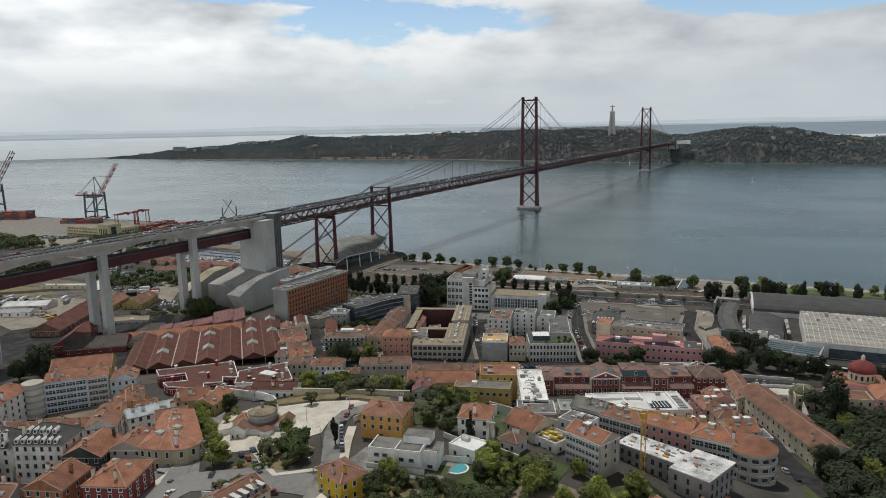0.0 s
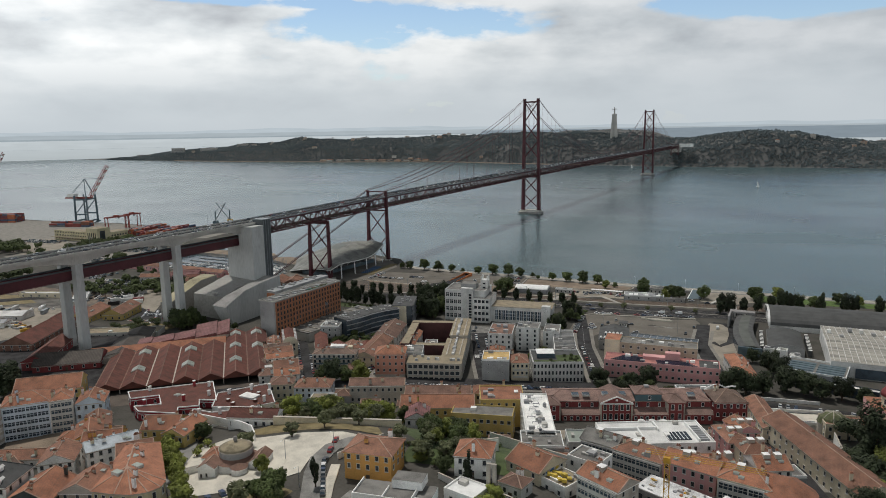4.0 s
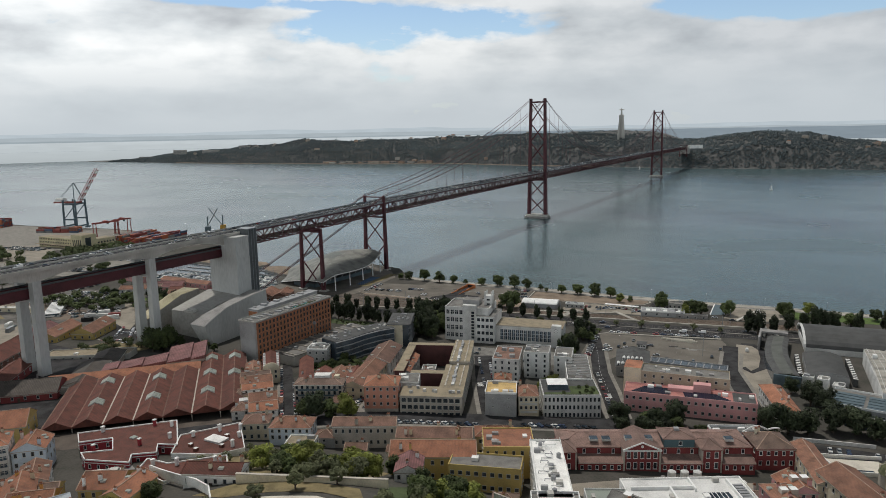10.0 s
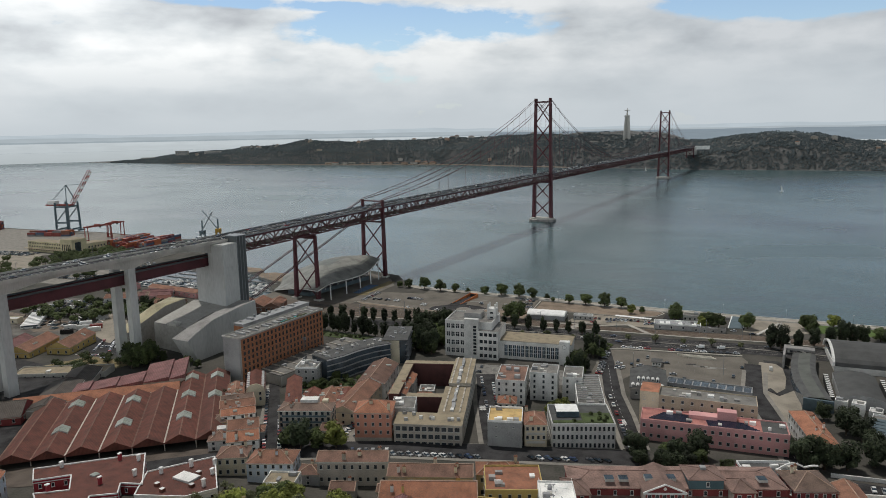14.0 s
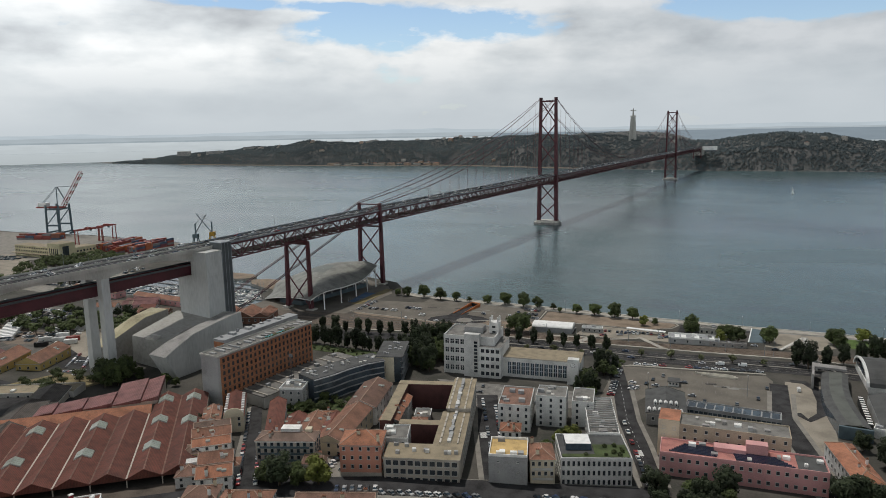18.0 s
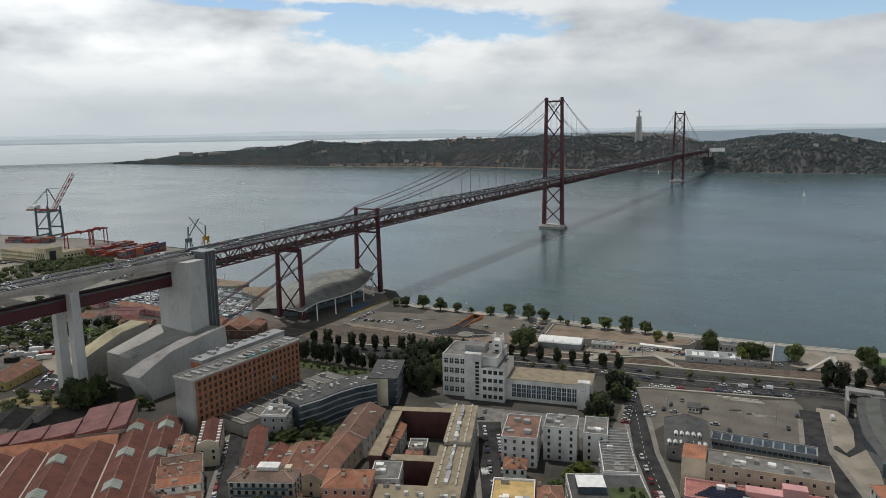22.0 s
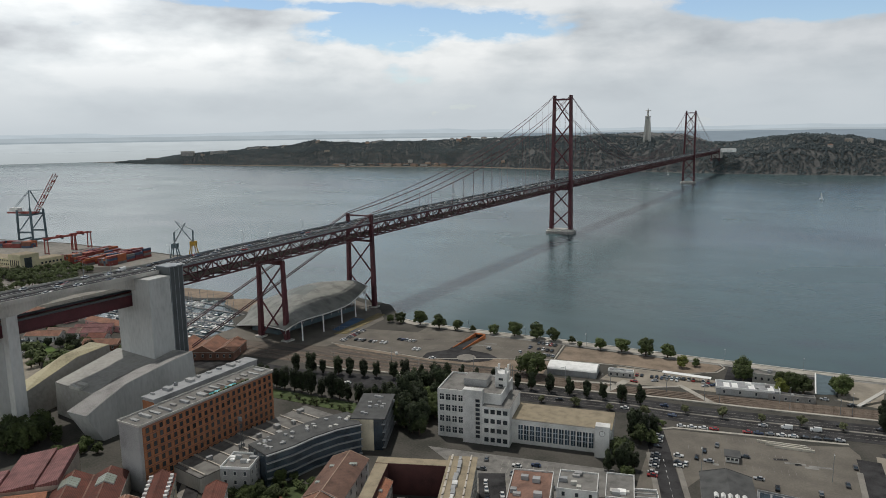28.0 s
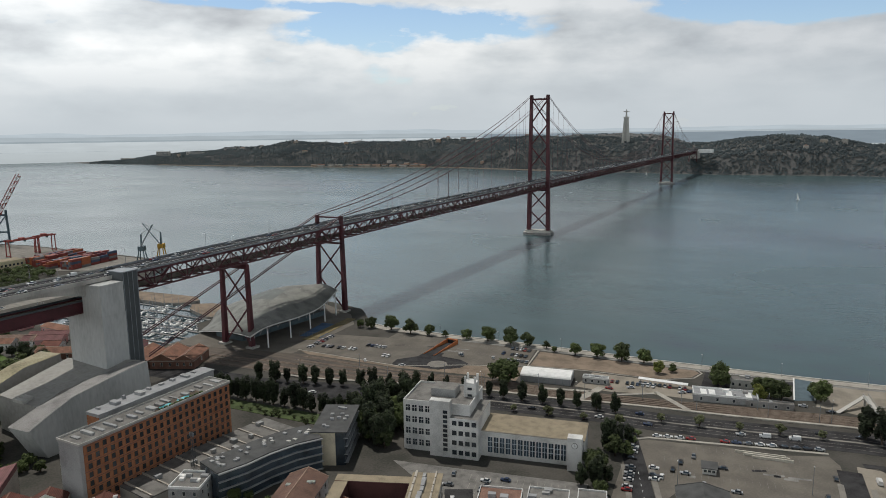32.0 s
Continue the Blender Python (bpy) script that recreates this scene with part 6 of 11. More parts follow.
for u, v in ((24.6, 11.1), (29.0, 11.1), (24.6, 16), (29.0, 16)):
    part("pinnacle", Mesh().box(u, v, 28.6, u + 0.9, v + 0.9, 31.5, M_WHITEG), lantern)
for f in range(2):
    part("window", window_data(2.2, 1.3, M_FRAME, M_GLASS), inst, at=pose(27.2, 11, 23 + 3 * f))
part("wing", Mesh().box(34.51, 2, -1, 78, 20.5, 11.2, M_WHITEG, M_ROOFT), inst, "long low white wing with a tan roof")
part("wing_cornice", Mesh().box(34.4, 1.6, 11.2, 78.3, 20.8, 11.7, M_STONE, M_ROOFT), inst)
for i in range(13):
    part("tall_window", window_data(2.2, 7.2, M_WHITEG, M_GLASSB), inst, at=pose(38.4 + 2.6 * i, 2, 5.4))
    part("mullion", Mesh().box(38.3 + 2.6 * i, 1.86, 2.0, 38.5 + 2.6 * i, 1.97, 8.9, M_BLUER).box(37.4 + 2.6 * i, 1.88, 4.4, 39.4 + 2.6 * i, 1.97, 4.6, M_BLUER).box(37.4 + 2.6 * i, 1.88, 6.6, 39.4 + 2.6 * i, 1.97, 6.8, M_BLUER), inst)
part("clock_block", Mesh().box(71.5, -2.5, -1, 77.5, 2, 14.2, M_WHITEG), inst, "white end pavilion with a round clock")
dial = Mesh().tube([(0, 0.1, 0), (0, -0.1, 0)], [1.1, 1.1], M_PAINT, 20)
dial.beam((0, -0.15, 0), (0, -0.15, 0.8), 0.1, 0.05, M_TYRE).beam((0, -0.15, 0), (0.5, -0.15, 0.2), 0.1, 0.05, M_TYRE)
dial.tube([(0, 0.12, 0), (0, -0.06, 0)], [1.25, 1.25], M_TYRE, 20)
part("clock", dial, inst, at=pose(74.5, -2.5, 11))
patch("institute_yard", [(178, -684), (205, -700), (240, -706), (262, -690), (258, -668), (205, -679)], M_ROOFG, "grey asphalt parking yard in front of the white institute", 0.05, "yard")
for r in range(3):
    m = Mesh()
    for i in range(15):
        m.box(2.7 * i - 0.05, -2.4, 0, 2.7 * i + 0.05, 2.4, 0.01, M_QWALK)
    thing("bay_lines", "thin white parking bay lines", "marking", 214 + 2.2 * r, -683 - 6.6 * r, 4.06, 11, data=m.data("bay_lines"), kind="structure")
for x, y, h in ((205, -694, 100), (209, -693, 100), (222, -691, 190), (223, -688, 190), (221, -684, 95), (228, -680, 95), (207, -684, 20), (234, -690, 100), (240, -695, 100), (246, -683, 190), (200, -690, 60), (251, -688, 100)):
    car(x, y, h, 4.02)

# courtyard block
cb = thing("courtyard_block", "large stone office block round a dark courtyard, tan flat roof", "building", 231.6, -794.4, 5.5, 21)
DW = (2.3, 2.2)
part("front_wing", Mesh().box(-15, -1, -3, 15, 12, 10.6, M_STONE, M_ROOFT), cb)
part("front_cornice", Mesh().box(-15.3, -1.3, 10.6, 15.3, 12, 11.3, M_STONE, M_ROOFT), cb)
wall_windows(cb, -14.5, 14.5, -1, 0, 0.2, 3, 3.5, 10, *DW, M_FRAME, M_GLASS)
part("east_wing", Mesh().box(3, 12.01, -3, 15, 46, 10.8, M_STONE, M_ROOFT), cb)
part("rear_block", Mesh().box(4.5, 46.01, -3, 15, 84, 12.6, M_STONE, M_ROOFT), cb)
part("rear_cornice", Mesh().box(4.2, 45.7, 12.6, 15.4, 84.4, 13.1, M_STONE, M_ROOFT), cb)
part("east_cornice", Mesh().box(2.8, 12.01, 10.8, 15.4, 45.9, 11.3, M_STONE, M_ROOFT), cb)
wall_windows(cb, 12, 84, 15, 1, 0.2, 3, 3.5, 18, *DW, M_FRAME, M_GLASS)
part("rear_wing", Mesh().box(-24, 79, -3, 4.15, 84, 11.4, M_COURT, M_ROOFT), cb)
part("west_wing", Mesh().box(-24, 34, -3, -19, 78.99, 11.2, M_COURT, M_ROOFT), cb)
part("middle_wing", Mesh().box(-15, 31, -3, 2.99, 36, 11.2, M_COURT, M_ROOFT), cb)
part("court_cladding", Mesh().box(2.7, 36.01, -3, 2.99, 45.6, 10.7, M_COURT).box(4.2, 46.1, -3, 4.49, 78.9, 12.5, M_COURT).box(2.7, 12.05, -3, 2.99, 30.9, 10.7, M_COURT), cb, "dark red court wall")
for i in range(22):
    v = 14 + 3.1 * i
    part("duct", Mesh().box(8.4 + hr.uniform(-0.4, 0.4), v, 11.3 if v < 43 else 13.1, 9.4 + hr.uniform(0, 0.8), v + 2.9, (12.0 if v < 43 else 13.8) + hr.random() * 0.6, hr.choice((M_METALR, M_METALR, M_WHITEG, M_GREYR))), cb)
for i in range(10):
    u, v = hr.uniform(-13, 13), hr.uniform(1, 10)
    part("roof_unit", Mesh().box(u, v, 11.3, u + 1.5, v + 1.3, 12.6, hr.choice((M_METALR, M_WHITEG, M_GREYR))), cb)
for q in range(14):
    v = 13 + 5.2 * q
    z = 11.3 if v < 43 else 13.1
    part("roof_kerb", Mesh().box(5.2, v, z, 6.0, v + 4.4, z + 0.4, M_STONE), cb)
    part("roof_kerb", Mesh().box(12.6, v, z, 13.2, v + 4.4, z + 0.5, M_STONE), cb)
house(211, -780, 11, 14, 25, 12, M_WHITEG, M_ROOFG, "flat", 3, "white narrow block with rooftop plant", units=6, ns=3, name="office_block", group="offices")
house(206.2, -797.3, 16.5, 13.5, 24.5, 14.8, M_SALMON, M_TILE2, "hip", 4, "four-storey salmon house with a bright orange hipped roof", nf=5, ns=4, win=(1.2, 1.6), base=(3.2, M_STONE), name="house", balc=False)
house(260, -774, 15, 16, 20, 13.2, M_GREYR, M_OCHROOF, "flat", 3, "grey blank-fronted building with an ochre roof terrace", nf=2, ns=3, units=5, win=(1.0, 0.6), name="building")
house(271.5, -768.5, 9.5, 14, 25, 12, M_CREAM, M_TILE, "hip", 3, "narrow cream house with balconies and tiled roof", nf=4, ns=2, balc=True)
gr = house(288, -754, 27.5, 22, 25, 11.6, M_WHITEG, M_ROOFD, "flat", 3, "white office building with close rows of windows and a roof garden", nf=14, ns=8, win=(1.15, 2.2), units=1, name="office_building", group="offices")
part("roof_garden", Mesh().box(-13, -10, 11.7, 13, -7.6, 12.3, M_GRASS).box(0, -7.59, 11.7, 13, 1, 12.2, M_GRASS), gr, "green planted roof strip")
tree(150, -752, 1.1, "round")
for i in range(11):
    part("shrub", TREES[sorted(k for k in TREES if k[0] == "round")[0]][0], gr, at=pose(hr.uniform(0, 12) if i < 6 else hr.uniform(-12, 12), hr.uniform(-8, 0) if i < 6 else -8.8, 12.6) @ Matrix.Scale(hr.uniform(0.22, 0.4), 4))
part("pavilion", Mesh().box(-11, -3, 11.7, -1, 6, 14.4, M_GLASSB, M_PAINT), gr, "roof pavilion with a white slab")
gl = house(281, -716, 13, 40, 20, 9, M_GREYR, M_ROOFG, "flat", 2, "long low building with pergola beams and planted roof", nf=4, ns=8, units=10, name="office_building", group="offices")
for i in range(14):
    part("pergola_beam", Mesh().box(-6, -18 + 2.6 * i, 11.4, 6, -17.6 + 2.6 * i, 11.7, M_GREYR), gl)
for s in (-5.8, 5.8):
    for i in range(5):
        part("pergola_post", Mesh().box(s - 0.15, -17 + 8 * i, 9, s + 0.15, -16.7 + 8 * i, 11.4, M_GREYR), gl)
house(241, -719, 15, 24, 16, 12.6, M_WHITEG, M_TILE3, "flat", 4, "white apartment house with brown roof terrace", nf=4, ns=6, units=5, name="apartment_house", group="white apartment houses")
house(256, -711, 14, 14, 14, 14.5, M_WHITEG, M_ROOFG, "flat", 5, "white apartment block with blank walls", nf=3, ns=3, units=5, name="apartment_house", group="white apartment houses")
house(269, -703, 10, 18, 14, 12, M_WHITEG, M_ROOFG, "flat", 4, "white apartment block with roof plant", nf=2, ns=4, units=5, name="apartment_house", group="white apartment houses")
house(247, -741, 9, 9, 20, 7, M_CREAM, M_TILE2, "hip", 2, "small low house with an orange tiled roof")
grove(262, -752, 272, -725, 7, ("round", "bright"), 1.0, 33)

pf = house(341.5, -731, 61, 14, 8.5, 9.3, M_PINK, M_PINKR, "flat", 2, "long pink two-storey building with roof solar panels", nf=19, ns=4, win=(1.4, 1.6), units=8, name="pink_building", group="pink offices")
for u0, u1, v0, n in ((-27, -9, -4.6, 7), (-2, 19, -5.6, 6)):
    for i in range(n):
        a = u0 + 0.9 * i * (1 if u0 < -10 else -0.2)
        part("solar_panel", Mesh().box(a, v0 + 1.25 * i, 9.5, u1 - (0 if u0 < -10 else 1.2 * i), v0 + 1.25 * i + 0.95, 9.72, M_SOLAR), pf)
part("roof_block", Mesh().box(-10, 0.5, 9.4, 2, 5.5, 11.2, M_PINK).box(2.01, 2, 9.4, 10, 6.3, 13.5, M_PINK), pf)
part("dark_roof", Mesh().box(20, -6.4, 9.42, 30, 6.4, 9.5, M_ROOFD), pf)
pb = house(333, -716, 51, 13, 6, 14.6, M_BEIGE, M_ROOFG, "flat", 4, "pale pink-grey four-storey building with plant on its flat roof", nf=12, ns=3, win=(1.3, 1.6), units=12, name="office_building", group="pink offices")
part("tower", Mesh().box(-25.6, -6.6, 0, -17, 6, 16.5, M_CREAM, M_TILE2), pb)
house(303, -679, 18, 30, 12, 6, M_CONCD, M_ROOFD, "gable", 1, "dark grey metal shed with a shallow gabled roof", nf=3, ns=0, chim=0, rise=2.6, name="shed", group="grey sheds", over=0.6)
lg = house(333, -674, 42, 9, 2, 5.2, M_METALR, M_METALR, "flat", 1, "long low grey shed with a strip of glazing", nf=0, ns=0, units=0, name="shed", group="grey sheds", door=False)
for i in range(20):
    part("pane", window_data(1.9, 1.5, M_GSTEEL, M_GLASSB), lg, at=pose(-20 + 2.1 * i, -4.5, 3.6))
for i in range(10):
    part("roof_glazing", Mesh().box(-20 + 4.1 * i, -3.4, 5.3, -16.6 + 4.1 * i, 3.4, 5.5, M_GLASSB), lg)
rh = house(381, -715, 10, 34, 17, 8.0, M_WHITEG, M_TILE2, "hip", 2, "long white house with a worn red tiled roof", nf=2, ns=9, chim=5)

# halls on the west side
M_ARCH = mat("grey_vault", (0.062, 0.063, 0.062), 0.8, 0, 0.25, 0.6, 0.1, 5)
hall = thing("market_hall", "very long dark grey vaulted hall roof", "hall", 390, -586, 4, 6)
m, n = Mesh(), 12
for i in range(n):
    a, b = math.pi * i / n, math.pi * (i + 1) / n
    m.face([(0, -21 * math.cos(a), 3.5 + 8.0 * math.sin(a)), (190, -21 * math.cos(a), 3.5 + 8.0 * math.sin(a)), (190, -21 * math.cos(b), 3.5 + 8.0 * math.sin(b)), (0, -21 * math.cos(b), 3.5 + 8.0 * math.sin(b))], M_ARCH)
part("vault", m, hall, "dark grey vaulted roof", True)
m = Mesh()
for i in range(n):
    a, b = math.pi * i / n, math.pi * (i + 1) / n
    for r0, r1 in ((0.93, 1.03),):
        q = [(-1.2, -21 * r * math.cos(c), 3.5 + 8.0 * r * math.sin(c)) for r, c in ((r0, a), (r1, a), (r1, b), (r0, b))]
        m.face(q, M_WHITEG)
        m.face([(x + 1.4, y, z) for x, y, z in q[::-1]], M_WHITEG)
        m.face([q[1], (0.2, *q[1][1:]), (0.2, *q[2][1:]), q[2]], M_WHITEG)
part("end_arch", m, hall, "white arched gable end")
part("wall", Mesh().box(0, -20.8, -1, 190, 20.8, 3.5, M_WHITEG), hall)
part("end_wall", Mesh().prism([(0.3, -19), (0.6, -19), (0.6, 19), (0.3, 19)], 3.5, 6.5, M_GLASSB), hall)
M_GREENR = mat("grey_green_roof", (0.10, 0.105, 0.095), 0.9, 0, 0.25, 0.6, 0.1, 5)
ch = thing("curved_hall", "low hall with a long curved grey metal roof", "hall", 0, 0, 4)
arc = []
for i in range(13):
    f = i / 12
    arc.append((370.5 + 7 * f - 3.2 * math.sin(math.pi * f), -597 - 75 * f))
m = Mesh()
for (a, b), (c, d) in zip(arc, arc[1:]):
    for k, (w0, w1, z0, z1, mt) in enumerate(((0, 2.4, 5.2, 6.2, M_ROOFD), (2.4, 3.6, 6.2, 6.2, M_ROOFD), (3.6, 9.5, 6.2, 6.5, M_GREENR), (9.5, 12.5, 6.5, 5.8, M_ROOFD))):
        m.face([(a + w0, b, z0), (c + w0, d, z0), (c + w1, d, z1), (a + w1, b, z1)][::-1], mt)
    m.face([(a, b, 0), (c, d, 0), (c, d, 5.2), (a, b, 5.2)], M_GLASSB)
part("roof", m, ch)
part("end_frame", Mesh().box(365.6, -612, 0, 366.8, -590, 8.2, M_CONCD).box(366.8, -597, 7.0, 382, -591, 8.2, M_CONCD), ch, "pale concrete portal frame")
part("end_wall", Mesh().box(377, -673.6, 0, 390.5, -672.2, 5.8, M_DSTEEL), ch)
m, n = Mesh(), 8
dark = thing("dark_vault_hall", "hall with a low dark curved roof beside terraces", "hall", 402, -643, 4, 4)
for i in range(n):
    a, b = -1 + 2 * i / n, -1 + 2 * (i + 1) / n
    m.face([(10 * a, -20, 5 + 2.2 * (1 - a * a)), (10 * b, -20, 5 + 2.2 * (1 - b * b)), (10 * b, 20, 5 + 2.2 * (1 - b * b)), (10 * a, 20, 5 + 2.2 * (1 - a * a))], M_ARCH)
m.face([(10 * (-1 + 2 * i / n), -20, 5 + 2.2 * (1 - (-1 + 2 * i / n) ** 2)) for i in range(n + 1)], M_GREYR)
part("roof", m, dark)
part("wall", Mesh().box(-10, -19.8, -1, 10, 19.8, 5, M_GREYR), dark)
for i in range(12):
    for s in (-14.5, 12):
        part("vent", Mesh().box(s, -18 + 3.1 * i, 0, s + 2.2, -16.4 + 3.1 * i, 4.4, M_ROOFD, M_WHITEG), dark)
M_HALLR = mat("stained_pale_sheet_roof", (0.30, 0.285, 0.25), 0.8, 0, 0.5, 0.8, 0.1, 6, 0, (0.3, 1.6, 1), (0.16, 0.155, 0.14))
wr = thing("exhibition_hall", "wide exhibition hall with ribbed pale metal roofs", "hall", 456, -655, 4, 3)
part("wall", Mesh().box(-32, -34, -1, 120, 40, 9.0, M_WHITEG), wr)
for i in range(7):
    m = Mesh()
    x0 = -32 + 21.7 * i
    m.face([(x0, -34.5, 9.2), (x0 + 21.7, -34.5, 9.2), (x0 + 21.7, 0, 11.5), (x0, 0, 11.5)], M_HALLR)
    m.face([(x0, 0, 11.5), (x0 + 21.7, 0, 11.5), (x0 + 21.7, 40.5, 9.2), (x0, 40.5, 9.2)], M_HALLR)
    for q in range(7):
        x = x0 + 1.5 + 3.1 * q
        part("roof_rib", Mesh().tube([(x, -34.4, 9.5), (x, 0, 11.75), (x, 40.3, 9.5)], [0.14, 0.14, 0.14], M_WHITEG, 4), wr)
    part("roof_bay", m, wr)
for i in range(24):
    v = hr.uniform(1, 26)
    part("roof_unit", Mesh().box(-30 + 6 * i, v, 10.2, -28 + 6 * i, v + 3, 12.4, hr.choice((M_WHITEG, M_GREYR, M_PAINT))), wr)
part("dark_front", Mesh().box(-20, -34.6, 0.5, 118, -34.0, 6, M_GLASSB), wr)
sol = house(419, -698, 30, 24, -8, 6, M_GREYR, M_ROOFG, "flat", 1, "low wide building with blue-grey panelled roof", nf=6, ns=2, units=0, name="low_hall", group="exhibition halls")
for r in range(5):
    for q in range(2):
        part("solar_panel", Mesh().box(-14 + 14.5 * q, -11 + 3.9 * r, 6.15, -1 + 14.5 * q, -8 + 3.9 * r, 6.4, M_DSTEEL), sol, "blue-grey solar panel row")
glz = house(428, -718, 38, 5, -8, 4.4, M_GLASSB, M_WHITEG, "flat", 1, "long glazed pavilion with a white roof edge", nf=0, ns=0, units=0, name="pavilion", group="exhibition halls", door=False)
for i in range(3):
    house(394 + 7 * i, -664 - 4.5 * i, 5.5, 6, -10, 4 + 1.2 * (i % 2), M_WHITE, M_WHITEG, "flat", 1, "small white service block between halls", nf=0, ns=0, units=1, name="service_block", group="service blocks", door=False)
for x, y, z in ((396, -690, 1.6), (395, -698, 1.7), (401, -704, 1.9), (404, -712, 1.6), (413, -727, 2.0), (421, -730, 1.9), (430, -728, 1.7), (404, -728, 1.9), (394, -736, 1.8), (386, -739, 1.8), (379, -742, 2.1), (386, -684, 1.2), (440, -731, 1.7), (452, -729, 1.6), (386, -672, 1.1), (376, -733, 1.5), (412, -716, 1.5), (462, -728, 1.7)):
    tree(x, y, z, "dark")
grove(310, -772, 356, -750, 13, ("dark", "dark", "round"), 1.5, 43)
patch("palace_car_park", [(388, -757), (440, -752), (440, -742), (390, -746)], M_ASPH, "asphalt parking strip under trees", 0.05, "car park")
car_row(390, -752, 436, -747, 13, 5, 0.8, 51)

# ==== streets of the old town ====
strip("street", [(320, -763), (262, -788), (222, -806), (176, -833), (150, -865), (134, -890)], 15, M_ASPH, "asphalt town street with parked cars", 0.06)
strip("street", [(262, -788), (234, -735), (214, -694)], 11, M_ASPH, "asphalt side street lined with parked cars", 0.075)
strip("street", [(179, -836), (159, -814), (136.6, -788), (112.5, -761), (100, -746)], 8.5, M_ASPH, "narrow asphalt street with a row of parked cars", 0.075)
strip("street", [(316, -760), (300, -722), (288, -694), (270, -640), (258, -606)], 9, M_ASPH, "asphalt side street beside white offices", 0.085)
strip("street", [(350, -612), (354, -660), (366, -700), (378, -745), (388, -775), (415, -845), (432, -890)], 9, M_ASPH, "asphalt street down to the avenue", 0.065)
patch("forecourt", [(353, -606), (372, -606), (378, -690), (372, -705), (360, -680), (354, -650)], M_SAND, "pale paved forecourt beside a hall", 0.05, "paving")
strip("loop_road", [(355.5, -604), (362, -602.5), (368, -612), (370.5, -630), (370.5, -648), (365.5, -658), (360, -651)], 4.2, M_ASPH, "dark asphalt turning loop in a pale forecourt", 0.11)
# street tone lifted: the hill's sunlight is put into this colour too
M_HSTREET = mat("pale_hill_asphalt", (0.215, 0.21, 0.20), 0.92, 0, 0.22, 0.12, 0.15, 6)
strip("hill_road", [(292, -996), (284, -974), (279.5, -965), (271.5, -953), (266.5, -945.5), (262, -936.5), (260.5, -927), (264, -920), (274, -914)], 6.5, M_WORN, "curving grey road up the hill", 0.30, "structure", "road", 0.6)
strip("hill_street", [(240, -1040), (240, -1010), (244, -994), (262, -984), (284, -980)], 13, M_HSTREET, "pale asphalt street on the hill with parked cars", 0.24, "structure", "road", 0.6)
strip("hill_lane", [(240, -1000), (222, -972), (206, -946), (190, -926), (150, -905)], 7, M_HSTREET, "narrow lane between old houses", 0.22, "structure", "road", 0.6)
patch("olive_garden", [(212, -924), (222, -913), (240, -906), (264, -902), (272, -911), (256, -911), (239, -916), (225, -923)], M_DRYG, "dry earth garden with olive trees above a square", 0.10, "garden", 5)
patch("chapel_square", [(206, -940), (216, -958), (236, -973), (246, -967), (256, -957), (262, -947), (258, -936), (266, -924), (272, -915), (256, -914), (240, -919), (226, -926), (212, -928)], M_CALC, "pale limestone square round the chapel", 0.22, "paving", 5)
strip("footpath", [(237, -1016), (234.5, -1002), (232, -991), (226, -977)], 4.5, M_CALC, "wide pale mosaic pavement beside a street", 0.42, "structure", "pavement", 0.6)
strip("footpath", [(246, -966), (258, -974.5), (268, -980), (279, -971)], 2.2, M_CALC, "pale kerbed pavement round a small garden", 0.42, "structure", "pavement", 0.6)
strip("footpath", [(292, -1000), (290, -975), (276, -950), (270, -938)], 3.2, M_CALC, "pale stone pavement along the road", 0.42, "structure", "pavement", 0.6)
car_row(258, -796, 222, -812, 11, 65, 0.9, 61)
car_row(310, -771, 272, -788, 12, 65, 0.8, 62)
car_row(253, -772, 214, -700, 14, 26, 0.85, 63)
car_row(262, -780, 224, -706, 13, 26, 0.6, 64)
car_row(172, -833, 118, -770, 19, 42, 0.9, 65)
car_row(178, -830, 142, -788, 11, 42, 0.8, 66)
car_row(206, -818, 221, -809, 6, 30, 0.9, 166)
car_row(311, -755, 287, -697, 12, 22, 0.7, 67)
for i in range(10):
    f = i / 9
    x, y = (278 - 16 * f, -956 + 22 * f) if f < 0.75 else (266 - 8 * (f - 0.75) * 4 * 0.9, -939.5 + 17 * (f - 0.75) * 4)
    car(x, y, 35 if f < 0.75 else 22, terrain(x, y) + 0.3)
for x, y, h in ((246, -972, 60), (251, -974, 60), (256, -976, 60), (248, -968, 60), (261, -980, 62), (275, -990, 120), (286, -992, 20), (244, -1002, 10), (238, -996, 15), (248, -988, 30), (238, -1012, 5), (196, -932, 40), (192, -922, 45), (418, -868, 20), (422, -876, 20)):
    car(x, y, h, terrain(x, y) + 0.28)

